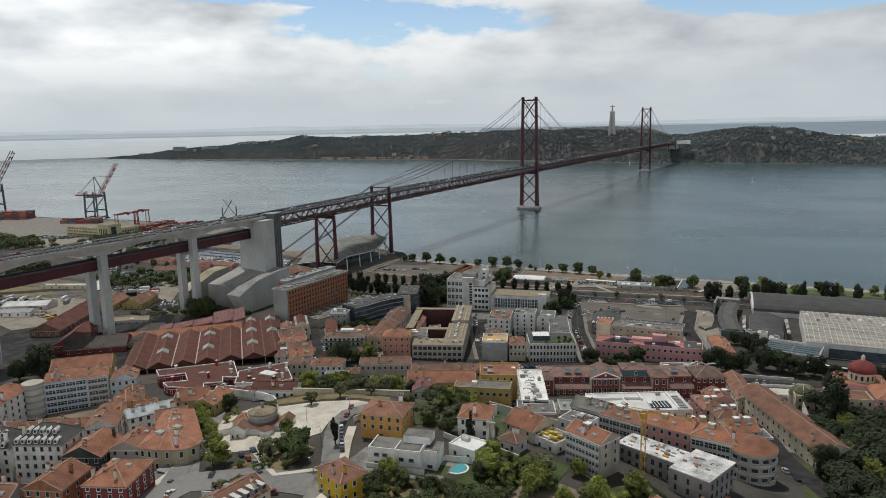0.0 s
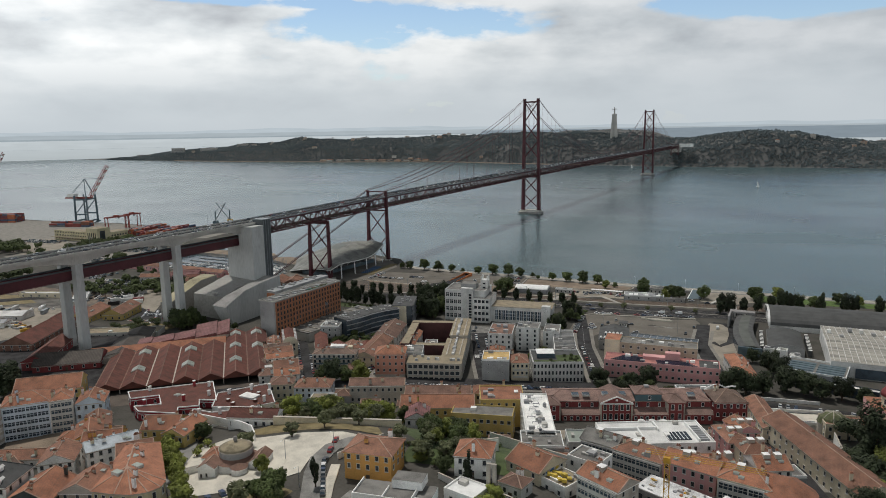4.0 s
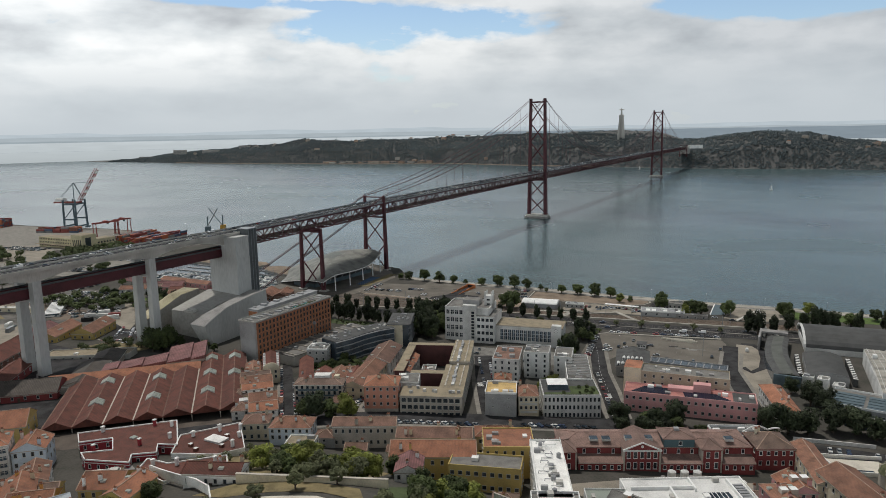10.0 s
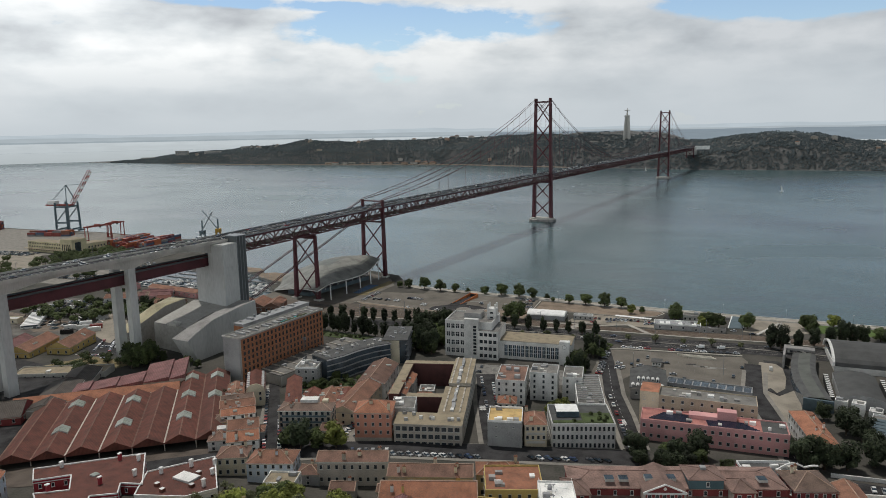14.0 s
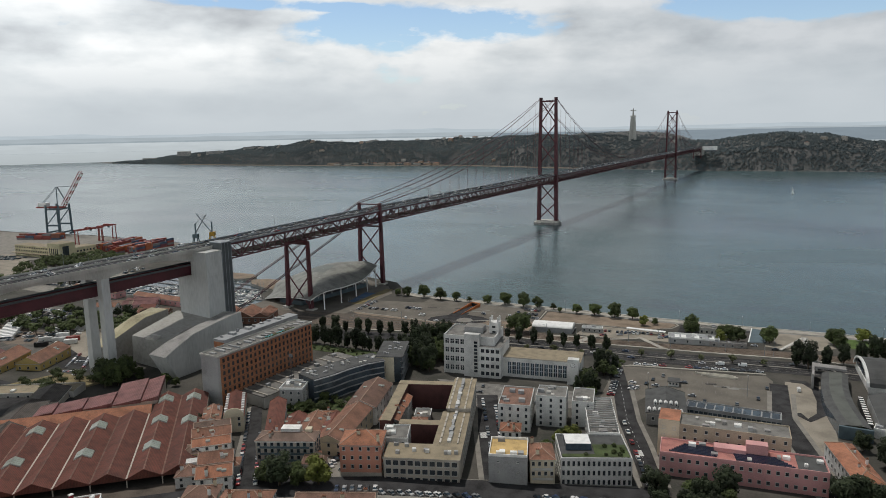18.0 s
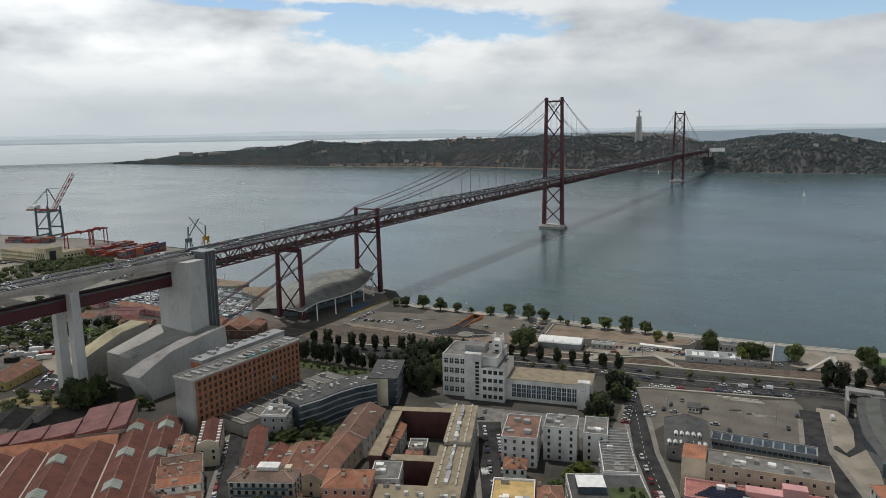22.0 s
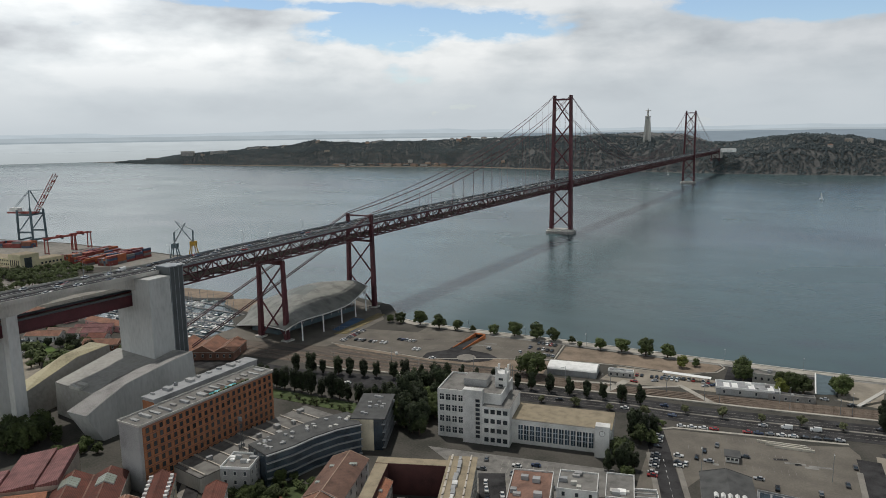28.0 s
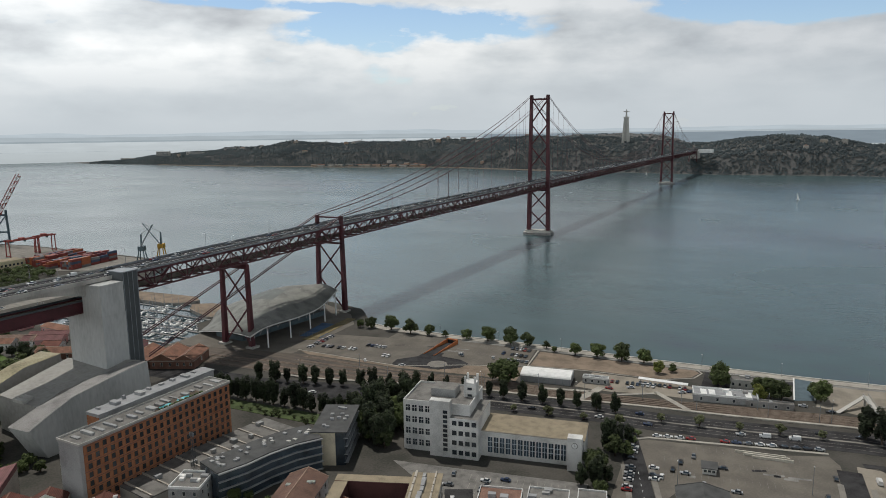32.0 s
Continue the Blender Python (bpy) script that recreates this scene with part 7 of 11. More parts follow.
# ==== tram sheds ====
shed = thing("tram_sheds", "row of dark red gabled tram sheds with skylights", "sheds", 114.6, -860, 8.5, 43.5)
BAYS, SPAN, FRONT = 7, 12.85, -9.5
LIGHTS = {1: (14, 45), 3: (14, 43), 5: (14, 42, 68), 6: (38, 67)}
for b in range(BAYS):
    u = -45 + SPAN * b
    length = 77.0 if b > 4 else 56.0
    m = Mesh()
    z0, z1, c = 4.4, 7.6, u + SPAN / 2
    v0, v1 = FRONT, length + 0.5
    m.face([(u, v0, z0), (u, v1, z0), (c, v1, z1), (c, v0, z1)][::-1], M_SHED)
    m.face([(c, v0, z1), (c, v1, z1), (u + SPAN, v1, z0), (u + SPAN, v0, z0)][::-1], M_SHED)
    m.face([(u, FRONT + 0.1, z0 - 0.4), (u + SPAN, FRONT + 0.1, z0 - 0.4), (u + SPAN, FRONT + 0.1, z0), (c, FRONT + 0.1, z1 - 0.06), (u, FRONT + 0.1, z0)], M_SHED)
    m.face([(u, length, z0 - 5), (u + SPAN, length, z0 - 5), (u + SPAN, length, z0), (c, length, z1 - 0.06), (u, length, z0)][::-1], M_STONE)
    part("roof_bay", m, shed)
    part("ridge_cap", Mesh().box(c - 0.25, FRONT, z1 - 0.02, c + 0.25, length + 0.4, z1 + 0.12, M_TILE3), shed)
    part("gutter", Mesh().box(u - 0.3, FRONT - 0.1, 4.3, u + 0.3, length + 0.5, 4.62, M_STONE if b in (2, 3, 5) else M_TILE3), shed)
    part("front_post", Mesh().box(u - 0.2, FRONT + 0.4, -3, u + 0.2, FRONT + 0.9, 4.3, M_STONE), shed)
    part("bargeboard", Mesh().beam((u, FRONT - 0.05, z0), (c, FRONT - 0.05, z1), 0.12, 0.35, M_SHED).beam((c, FRONT - 0.05, z1), (u + SPAN, FRONT - 0.05, z0), 0.12, 0.35, M_SHED), shed)
    for v in LIGHTS.get(b, ()):
        s = Mesh()
        for q in (-1, 1):
            a, e = c, c + q * 3.3
            zq, zc = z1 + 0.6, z1 - 3.3 * (z1 - z0) / (SPAN / 2) + 0.55
            for k in range(4):
                y0, y1 = v - 3.2 + 1.6 * k, v - 3.2 + 1.6 * k + 1.5
                f = [(a, y0, zq), (a, y1, zq), (e, y1, zc), (e, y0, zc)]
                s.face(f if q > 0 else f[::-1], M_SKYL)
            for y in (v - 3.3, v + 3.25):
                s.face([(a, y, zq + 0.05), (e, y, zc + 0.05), (e, y, zc - 0.7), (a, y, zq - 0.7)], M_FRAME)
            s.face([(e, v - 3.3, zc), (e, v + 3.25, zc), (e, v + 3.25, zc - 0.7), (e, v - 3.3, zc - 0.7)], M_FRAME)
        part("skylight", s, shed, "pale glazed ridge skylight")
part("side_wall", Mesh().box(44.6, 0, -3, 45.1, 77, 4.3, M_STONE), shed)
part("side_wall", Mesh().box(-45.1, 0, -3, -44.6, 56, 4.3, M_STONE), shed)
part("yard_floor", Mesh().box(-44, -9, -0.5, 44, 56, 0.1, M_CONCD), shed)
part("cross_roof", Mesh().face([(-58, 56.5, 4.6), (20, 56.5, 4.6), (20, 62, 7.4), (-58, 62, 7.4)], M_TILE2).face([(-58, 62, 7.4), (20, 62, 7.4), (20, 68, 4.8), (-58, 68, 4.8)], M_TILE2), shed, "orange tiled cross roof")
part("cross_wall", Mesh().box(-58, 56.6, -3, 20, 67.8, 4.7, M_STONE), shed)
part("tank_hut", Mesh().box(41, -9.4, 4, 45, -5.4, 7.8, M_WHITEG), shed)
for i in range(10):
    part("parked_tram", Mesh().box(-40 + 8.6 * i, 9, 0.1, -37.4 + 8.6 * i, 21, 3.3, M_BYELLOW if i % 3 else M_PAINT), shed)
ann = turned(114.6, -860, 43.5)
for u0, u1, v1, hh in ((-38, -25, 81, 0.0), (-25, -12, 82, 0.6), (-12, 1, 84, 1.4), (1, 14, 99, 2.0), (14, 22, 99, 2.6)):
    x, y = ann((u0 + u1) / 2, 68)
    tram = thing("shed_annex", "pink sheet-metal shed roof stepping up beside the tram sheds", "shed", x, y, 8.5, 43.5, group="pink annexes")
    w, d = (u1 - u0) / 2, v1 - 68
    part("wall", Mesh().box(-w, 0.05, -4, w, d, 4.2 + hh, M_STONE), tram)
    part("roof", Mesh().face([(-w - 0.2, -0.2, 4.6 + hh), (w + 0.1, -0.2, 6.4 + hh), (w + 0.1, d + 0.2, 6.4 + hh), (-w - 0.2, d + 0.2, 4.6 + hh)], M_SHED2).face([(-w, -0.15, 4.2 + hh), (w, -0.15, 4.2 + hh), (w, -0.15, 6.35 + hh), (-w, -0.15, 4.55 + hh)], M_SHED2).face([(w + 0.05, 0, 4 + hh), (w + 0.05, d, 4 + hh), (w + 0.05, d, 6.35 + hh), (w + 0.05, 0, 6.35 + hh)], M_SHED2), tram, "pink painted metal roof")
M_OLDROOF = tile_mat("dark_brown_sheet", (0.085, 0.072, 0.062), 0.15, 0.8)
house(38, -838, 16, 40, 40, 5, M_STONE, M_OLDROOF, "gable", 1, "grey-roofed workshop beside the tram sheds", nf=0, ns=0, chim=0, rise=2.2, name="workshop", group="workshops")
house(22, -815, 16, 36, 40, 4.6, M_STONE, M_OLDROOF, "gable", 1, "grey-roofed workshop by the viaduct", nf=0, ns=0, chim=0, rise=2.2, name="workshop", group="workshops")
house(-4, -806, 52, 14, 31, 3.6, M_CONC, M_ROOFT, "flat", 1, "long low concrete shed below the viaduct", nf=10, ns=0, units=2, name="workshop", group="workshops")
house(-44, -838, 20, 60, 29, 5.5, M_OLDBRICK, M_SHED, "gable", 2, "long red-roofed warehouse with brick gables", nf=4, ns=10, chim=0, name="warehouse", group="warehouses")
house(3, -864, 13, 46, 36.5, 5.2, M_REDR, M_SHED, "gable", 1, "dark red roofed warehouse beside the viaduct", nf=2, ns=6, chim=0, name="warehouse", group="warehouses")
house(29, -867.5, 36, 19, 39.7, 4.0, M_REDR, M_OLDROOF, "gable", 1, "brown-roofed dark red workshop near the tram depot", nf=6, ns=2, units=2, chim=0, name="workshop", group="workshops")
house(70, -907, 30, 19, 44.5, 8, M_YELLOW, M_TILE2, "gable", 2, "low ochre house with a long patched orange roof", nf=8, ns=2, chim=0, name="warehouse", group="warehouses")
house(-55, -766, 33, 15, 117, 6, M_YELLOW, M_TILE, "gable", 1, "yellow brick workshop with a tiled gable roof", nf=5, ns=3, chim=0, sky=2, name="workshop", group="workshops")
house(-68, -784, 34, 15, 117, 6, M_YELLOW, M_TILE, "gable", 1, "yellow workshop with an orange tiled roof", nf=5, ns=3, chim=0, sky=2, name="workshop", group="workshops")
house(-86, -788, 32, 12, 117, 4.4, M_PINK, M_SHED2, "gable", 1, "small store with a pink roof", nf=3, ns=1, chim=0, name="workshop", group="workshops")
car_row(-34, -775, -18, -764, 8, 30, 0.9, 71, 4.1)
car_row(-30, -782, -14, -771, 8, 30, 0.9, 72, 4.1)
car_row(-40, -756, -26, -748, 7, 30, 0.7, 73, 4.1)
car_row(-40, -778, -24, -770, 8, 30, 0.9, 76, 4.1)
grove(10, -768, 46, -752, 6, ("round",), 1.0, 75)
# brown darkened to paint the shade in front of the sheds
M_COBBLE = mat("shaded_cobbles", (0.095, 0.076, 0.062), 0.95, 0, 0.4, 0.6, 0.2, 6)
yard_at = turned(114.6, -860, 43.5)
patch("shed_forecourt", [yard_at(u, v) for u, v in ((-48, -9.2), (45, -9.2), (46, -27), (10, -32), (-30, -30), (-48, -24))], M_COBBLE, "brown cobbled forecourt in front of the tram sheds, shade in its colour", 0.12, "yard", 6)
patch("depot_ground", [(-40, -908), (40, -912), (82, -893), (50, -845), (30, -800), (-70, -800), (-70, -860)], M_ASPH, "dark asphalt between old warehouses", 0.035, "yard", 9)
for x, y, sz in ((33, -908, 2.2), (47, -917, 2.6), (22, -898, 1.6), (40, -925, 1.8)):
    tree(x, y, sz, "dark")
house(-121, -816, 34, 17, 30, 4.6, M_WHITEG, M_WHITEG, "gable", 1, "white metal-roofed depot shed", nf=4, ns=0, chim=0, rise=2.0, name="depot", group="depots")
house(-104, -836, 24, 12, 30, 4, M_CREAM, M_METALR, "gable", 1, "low depot building with a pale roof in a yard", nf=4, ns=0, chim=0, rise=1.6, name="depot", group="depots")
house(-176, -748, 44, 7, 22, 3.4, M_CREAM, M_WHITEG, "flat", 1, "long low platform shed with a pale roof", nf=6, ns=0, name="depot", group="depots")
patch("depot_yard", [(-220, -836), (-60, -790), (-60, -700), (-220, -740)], M_LOT, "dusty pale depot yard with vehicles", 0.05, "yard")
patch("bare_yard", [(-186, -836), (-67, -864), (-56, -846), (-62, -818), (-117, -770), (-160, -790)], M_SAND, "pale dusty yard with stacked materials", 0.10, "yard", 7)
patch("rail_verge", [(-260, -800), (-178, -797), (-158, -768), (-196, -754), (-260, -768)], M_DRYG, "dry grass verge beside railway tracks", 0.11, "verge")
patch("track_bed", [(-270, -764), (-200, -752), (-150, -742), (-120, -752), (-100, -738), (-120, -722), (-240, -724), (-270, -732)], M_TRACK, "brown ballast bed of railway sidings", 0.10, "railway")
for k in range(7):
    strip("rail", [(-270, -760 + 5.0 * k), (-200, -750 + 4.2 * k), (-130, -748 + 3.6 * k)], 0.2, M_RAIL, "rusty steel rail", 0.24, "structure", "rail", 0.16)
patch("truck_park", [(-122, -692), (-98, -719), (-72, -738), (-42, -748), (-74, -708), (-100, -690)], M_SAND, "pale gravel truck park", 0.09, "yard")
patch("staff_car_park", [(-74, -741), (-46, -769), (-14, -766), (-20, -748), (-46, -738)], M_ASPH, "dark asphalt staff car park", 0.10, "car park")
patch("port_roundabout", [(-470, -606), (-400, -622), (-366, -612), (-380, -576), (-430, -545), (-500, -522), (-530, -540), (-500, -580)], M_SAND, "wide pale concrete port roundabout", 0.09, "road")
yr = random.Random(411)
heap = Mesh()
for k in range(150):
    u, v = yr.random(), yr.random()
    x, y = -170 + 105 * u + 8 * v, -800 - 30 * u - 34 * v + 30 * u * v
    z = terrain(x, y)
    f = turned(x, y, yr.uniform(0, 180))
    a, b, h = yr.uniform(0.5, 3.2), yr.uniform(0.4, 1.3), yr.uniform(0.4, 2.2)
    heap.prism([f(-a, -b), (f(a, -b)), f(a, b), f(-a, b)], z - 0.5, z + h, yr.choice((M_STEELD, M_OLDBRICK, M_YSTEEL, M_WHITEG, M_CONCD, M_BARK, M_TYRE, M_ROOFT, M_DSTEEL)))
thing("yard_stacks", "scattered stacks of timber, scrap and pallets in a dusty yard", "stacks", data=heap.data("yard_stacks"), kind="stuff")
vehicles = Mesh()
for x0, y0, n, rz, rows, gap_v in ((-112, -700, 12, -45, 3, 9.0), (-160, -806, 14, 35, 2, 16.0), (-210, -816, 16, 16, 3, 9.0)):
    f = turned(x0, y0, rz)
    for r in range(rows):
        for i in range(n):
            if yr.random() < 0.3:
                continue
            u, v, big = 4.0 * i, -gap_v * r, yr.random() < 0.35
            L, W, H = (4.2, 1.25, 3.2) if big else (2.1, 0.9, 1.45)
            x, y = f(u, v)
            z = terrain(x, y)
            pm = yr.choice((M_PAINT, M_WHITEG, M_PAINT, M_GSTEEL, M_TYRE, M_DSTEEL, M_CRED))
            vehicles.prism([f(u + p, v + q) for p, q in ((-W, -L), (W, -L), (W, L), (-W, L))], z + 0.4, z + (H if big else 0.95), pm)
            vehicles.prism([f(u + p, v + q) for p, q in ((-W * 0.85, -L * 0.7), (W * 0.85, -L * 0.7), (W * 0.85, L * 0.45), (-W * 0.85, L * 0.45))], z + (H if big else 0.95), z + (H + 0.2 if big else H), M_WHITEG if big else M_GLASSB, pm)
thing("yard_vehicles", "lorries, vans and cars parked in rows in depot yards", "vehicles", data=vehicles.data("yard_vehicles"), kind="stuff")
for x0, y0, x1, y1, n in ((-64, -746, -48, -764, 8), (-54, -742, -36, -764, 10), (-42, -744, -24, -762, 9), (-30, -748, -18, -760, 6)):
    car_row(x0, y0, x1, y1, n, 40, 0.9, int(-x0), 4.1)
for i in range(10):
    k = thing("bus", "white city bus parked in a depot yard", "bus", -162 + 3.3 * i, -720 - 3.0 * i, 4.1, -43, group="buses")
    part("body", Mesh().box(-1.25, -6, 0.4, 1.25, 6, 3.0, M_PAINT), k)
    part("window_band", Mesh().box(-1.28, -5.6, 1.5, 1.28, 5.6, 2.5, M_GLASSB), k)
    for s in (-1, 1):
        for v in (-3.6, 3.6):
            part("wheel", wheel_data, k, at=pose(s * 1.15, v, 0.45) @ Matrix.Diagonal((1.3, 1.4, 1.4, 1)))

# houses between the sheds and the street
narrow = house(121.6, -782.5, 9, 28, 41.7, 8.6, M_CREAM, M_SHED, "gable", 3, "narrow cream house with a rounded gable and brown roof", nf=2, ns=8, chim=0, g=6, rise=2.6)
part("gable_wall", Mesh().prism([(4.7 * math.cos(math.pi * k / 14), 4.4 * math.sin(math.pi * k / 14)) for k in range(15)], -0.25, 0.25, M_CREAM), narrow, "rounded cream gable", at=pose(0, -14.3, 8.2, 90))
for s in (-1, 1):
    for k in range(8):
        part("dormer", Mesh().box(s * 3.7 - 0.7, -11.6 + 3.2 * k, 8.6, s * 3.7 + 0.7, -10.4 + 3.2 * k, 10.3, M_PAINT, M_WHITEG).box(s * 4.42 - 0.02, -11.4 + 3.2 * k, 9.0, s * 4.42 + 0.02, -10.6 + 3.2 * k, 10.0, M_GLASS), narrow, "small white dormer")
house(122, -797.5, 8, 17, 41.7, 8.4, M_WHITE, M_TILE, "gable", 3, "white terraced house with patched brown tiles and skylight", nf=2, ns=4, sky=3, g=7)
house(145.2, -819.8, 15, 7.5, 45, 8.2, M_WHITE, M_TILE2, "gable", 3, "white end house with a stepped orange tiled roof", nf=4, ns=2, sky=1, g=8.3)
house(139.6, -814.2, 15.6, 8.4, 45, 9.4, M_WHITE, M_TILE, "gable", 3, "white terraced house with a brown stepped roof", nf=4, ns=2, sky=2, g=8)
house(133.2, -807.8, 15, 9.4, 45, 8.6, M_WHITEG, M_TILE4, "gable", 3, "grey-white terraced house with faded roof tiles", nf=4, ns=2, sky=2, g=7.6)
house(164, -836.4, 13, 10, 41.7, 6.2, M_CREAM, M_TILE2, "gable", 2, "old terraced house with patched orange tiles", nf=3, ns=3, sky=2, g=8.8)
house(157, -828.6, 13, 10, 41.7, 7.2, M_WHITE, M_TILE, "gable", 2, "old white terraced house with worn brown tiles", nf=3, ns=3, sky=2, g=8.8)
house(152.5, -838.5, 9, 10, 38, 5, M_CREAM, M_TILE3, "hip", 2, "low old house with a mossy tiled roof", nf=2, ns=2, g=8.8)
patch("apartment_yard", [(190, -808), (202, -811), (199, -792), (187, -783), (184, -792)], M_PAVE, "pale paved parking yard between apartment houses", 0.1, "yard", 5)
aprt = house(173.8, -805.1, 24.5, 10, 25, 11.4, M_STONE, M_TILE4, "hip", 4, "grey-cream apartment house with long dark balconies", nf=9, ns=3, balc=True, g=7.2, rise=1.6, chim=3, frame_mat=M_DSTEEL, name="apartment_house")
part("roof_house", Mesh().box(-3, 0, 11.4, 5, 4.5, 14.4, M_WHITEG, M_WHITE).box(7, 1, 11.4, 9.5, 4, 13.8, M_CREAM), aprt, "pale rooftop stair house")
house(145.3, -780.6, 7.5, 39, 38, 7, M_WHITEG, M_SHED3, "gable", 2, "long narrow house with a red roof", nf=2, ns=6, chim=1, g=5.6, rise=2.2)
for k, (u, rf) in enumerate(((-9.2, M_SHED3), (0, M_TILE), (9.2, M_SHED3))):
    x, y = turned(164.5, -778, 24)(u, 0)
    house(x, y, 9.2, 21, 24, 5 + 0.4 * (k % 2), M_CREAM, rf, "gable", 1, "low workshop with a worn red roof and white skylights", nf=2, ns=4, chim=0, sky=4, g=6)
house(180, -774, 13, 39, 15, 7.2, M_CREAM, M_TILE, "gable", 2, "long warehouse with a worn red tiled roof", nf=3, ns=6, chim=0, sky=2, g=6, rise=3.0)
house(170.5, -740, 15, 32, 18, 8.2, M_CREAM, M_TILE3, "gable", 2, "warehouse with a pale gable and brown tiled roof", nf=3, ns=5, chim=0, sky=4, g=5, rise=3.4)
house(189, -741, 9, 14, 20, 9, M_WHITEG, M_TILE2, "gable", 3, "white house with bright orange roof planes", nf=3, ns=3, sky=3)
house(194.5, -757, 9, 15, 20, 9.5, M_GREYR, M_TILE2, "gable", 3, "grey house with an orange tiled roof", nf=3, ns=4, sky=2)
for x, y, sz, kd in ((186, -825, 2.0, "dark"), (179, -825, 1.6, "round"), (191, -821, 1.5, "round"), (199, -817.5, 2.0, "bright"), (114, -800, 1.3, "dark")):
    tree(x, y, sz, kd)
car_row(200, -805, 196, -788, 5, 60, 0.9, 164)
car_row(193, -803, 189, -790, 4, 60, 0.9, 165)

# yellow row below the hill
house(223, -838, 27, 9, 26, 10, M_STONE, M_TILE3, "gable", 2, "old stone house with a weathered brown roof", nf=9, ns=2, chim=3, g=9)
house(255, -834, 31, 10, 24, 9.5, M_CREAM, M_TILE3, "gable", 2, "long cream house with brown tiles and dormers", nf=9, ns=2, chim=5, g=9)
house(263, -850, 33, 14, 25, 10.5, M_YELLOW, M_TILE2, "gable", 2, "long ochre house with an orange tiled roof", nf=9, ns=3, chim=3, g=9.5)
house(262, -867, 10, 12, 25, 9, M_CREAM, M_SHED2, "gable", 2, "low house with a pink painted roof", nf=3, ns=2, g=12)
house(286, -851, 27, 11, 16, 10.5, M_YELLOW, M_ROOFG, "flat", 2, "yellow school-like building with a pale flat roof", nf=9, ns=3, units=1, g=9.5, win=(1.6, 1.7))
house(287, -832, 20, 18, 26, 12.5, M_YELLOW, M_TILE2, "flat", 3, "yellow house with roof terraces and skylight turrets", nf=6, ns=4, units=6, g=9)
house(276, -820, 16, 10, 26, 9.5, M_CREAM, M_TILE2, "hip", 2, "cream house with orange tiled roof", nf=4, ns=2, g=8)
wm = house(311, -851, 12, 44, 24, 13, M_WHITE, M_WHITE, "flat", 3, "white building crowded with rooftop machinery", nf=3, ns=9, units=9, g=10, name="plant_building")
wr2 = random.Random(17)
for i in range(16):
    v = -20 + 2.6 * i
    u = wr2.uniform(-4.5, 1)
    z = 13.5 + wr2.uniform(0.2, 0.9)
    part("pipe", Mesh().tube([(u, v, 13.1), (u, v, z), (u + wr2.uniform(2, 4), v, z), (u + wr2.uniform(2, 4), v + wr2.uniform(-2, 2), z), (u + 3, v + 1, 13.1)], [0.16] * 5, wr2.choice((M_PAINT, M_METALR)), 6), wm, "white service pipe")
for i in range(5):
    u, v = wr2.uniform(-4, 4), -18 + 8.6 * i
    part("tank", Mesh().tube([(u, v, 13.1), (u, v, 14.7), (u, v, 15.1)], [0.8, 0.8, 0.3], M_METALR, 12), wm)
for s in (-5.6, 5.6):
    m = Mesh()
    for i in range(23):
        m.box(s - 0.04, -21.5 + 1.95 * i, 13.7, s + 0.04, -21.42 + 1.95 * i, 14.9, M_PAINT)
    m.box(s - 0.04, -21.5, 14.85, s + 0.04, 21.5, 14.95, M_PAINT)
    part("railing", m, wm)
house(321, -874, 16, 14, 24, 12, M_GREYR, M_ROOFG, "flat", 3, "building with a grey-green flat roof and hatch", nf=4, ns=3, units=3, g=11)
house(334, -860, 14, 12, 24, 9, M_WHITEG, M_SKYL, "flat", 2, "low white building with a glazed roof", nf=3, ns=2, units=1, g=12)
house(193.5, -850.5, 18, 11.5, 25, 8.6, M_BLUER, M_TILE, "hip", 3, "pale blue house with a tiled mansard roof", nf=6, ns=3, chim=4, g=9.5)
house(205, -859, 12, 9, 22, 6, M_WHITE, M_ROOFT, "flat", 2, "white annex with a flat terrace", nf=3, ns=2, g=9.5)
house(175.5, -853.5, 12, 10, 32, 8.0, M_CREAM, M_TILE3, "hip", 2, "old cream house with brown roof", nf=4, ns=2, g=9.5)
grove(209, -898, 256, -866, 30, ("round", "bright", "bright", "olive"), 1.35, 81)
grove(222, -905, 262, -895, 8, ("olive",), 1.1, 82)
wall0 = thing("terrace_wall", "long pale ochre terrace wall below the square", "wall", 246, -904, 26, 21)
part("wall", Mesh().box(-26, -0.4, -6, 26, 0.4, 4.0, M_CREAM), wall0)
part("coping", Mesh().box(-26.1, -0.55, 4.0, 26.1, 0.55, 4.25, M_STONE), wall0)

# red palace
M_PALR = tile_mat("pale_palace_tile", (0.235, 0.150, 0.125))
pal = thing("red_palace", "long dark red palace with white trims and a triangular pediment", "palace", 332.6, -797.4, 7.6, 25)
part("body", Mesh().box(-35, -8, -3, 41, 8, 8.6, M_REDR), pal)
part("roof", hip_roof(76, 16, 8.6, 2.6, 0.5, M_PALR), pal, at=pose(3, 0, 0))
part("left_wing", Mesh().box(-38, -13, -3, -29, -8.01, 8.8, M_REDR), pal)
part("left_wing_roof", hip_roof(9, 12, 8.8, 2.4, 0.4, M_PALR), pal, at=pose(-33.5, -7.6, 0))
part("gable_block", Mesh().box(-10, -12.5, -3, 4, -8.01, 9.4, M_REDR), pal)
m = Mesh()
m.face([(-10.6, -12.8, 9.4), (4.6, -12.8, 9.4), (-3, -12.8, 12.6)], M_REDR)
m.face([(-10.6, -12.8, 9.4), (-3, -12.8, 12.6), (-3, 4, 12.6), (-10.6, 4, 9.4)][::-1], M_PALR)
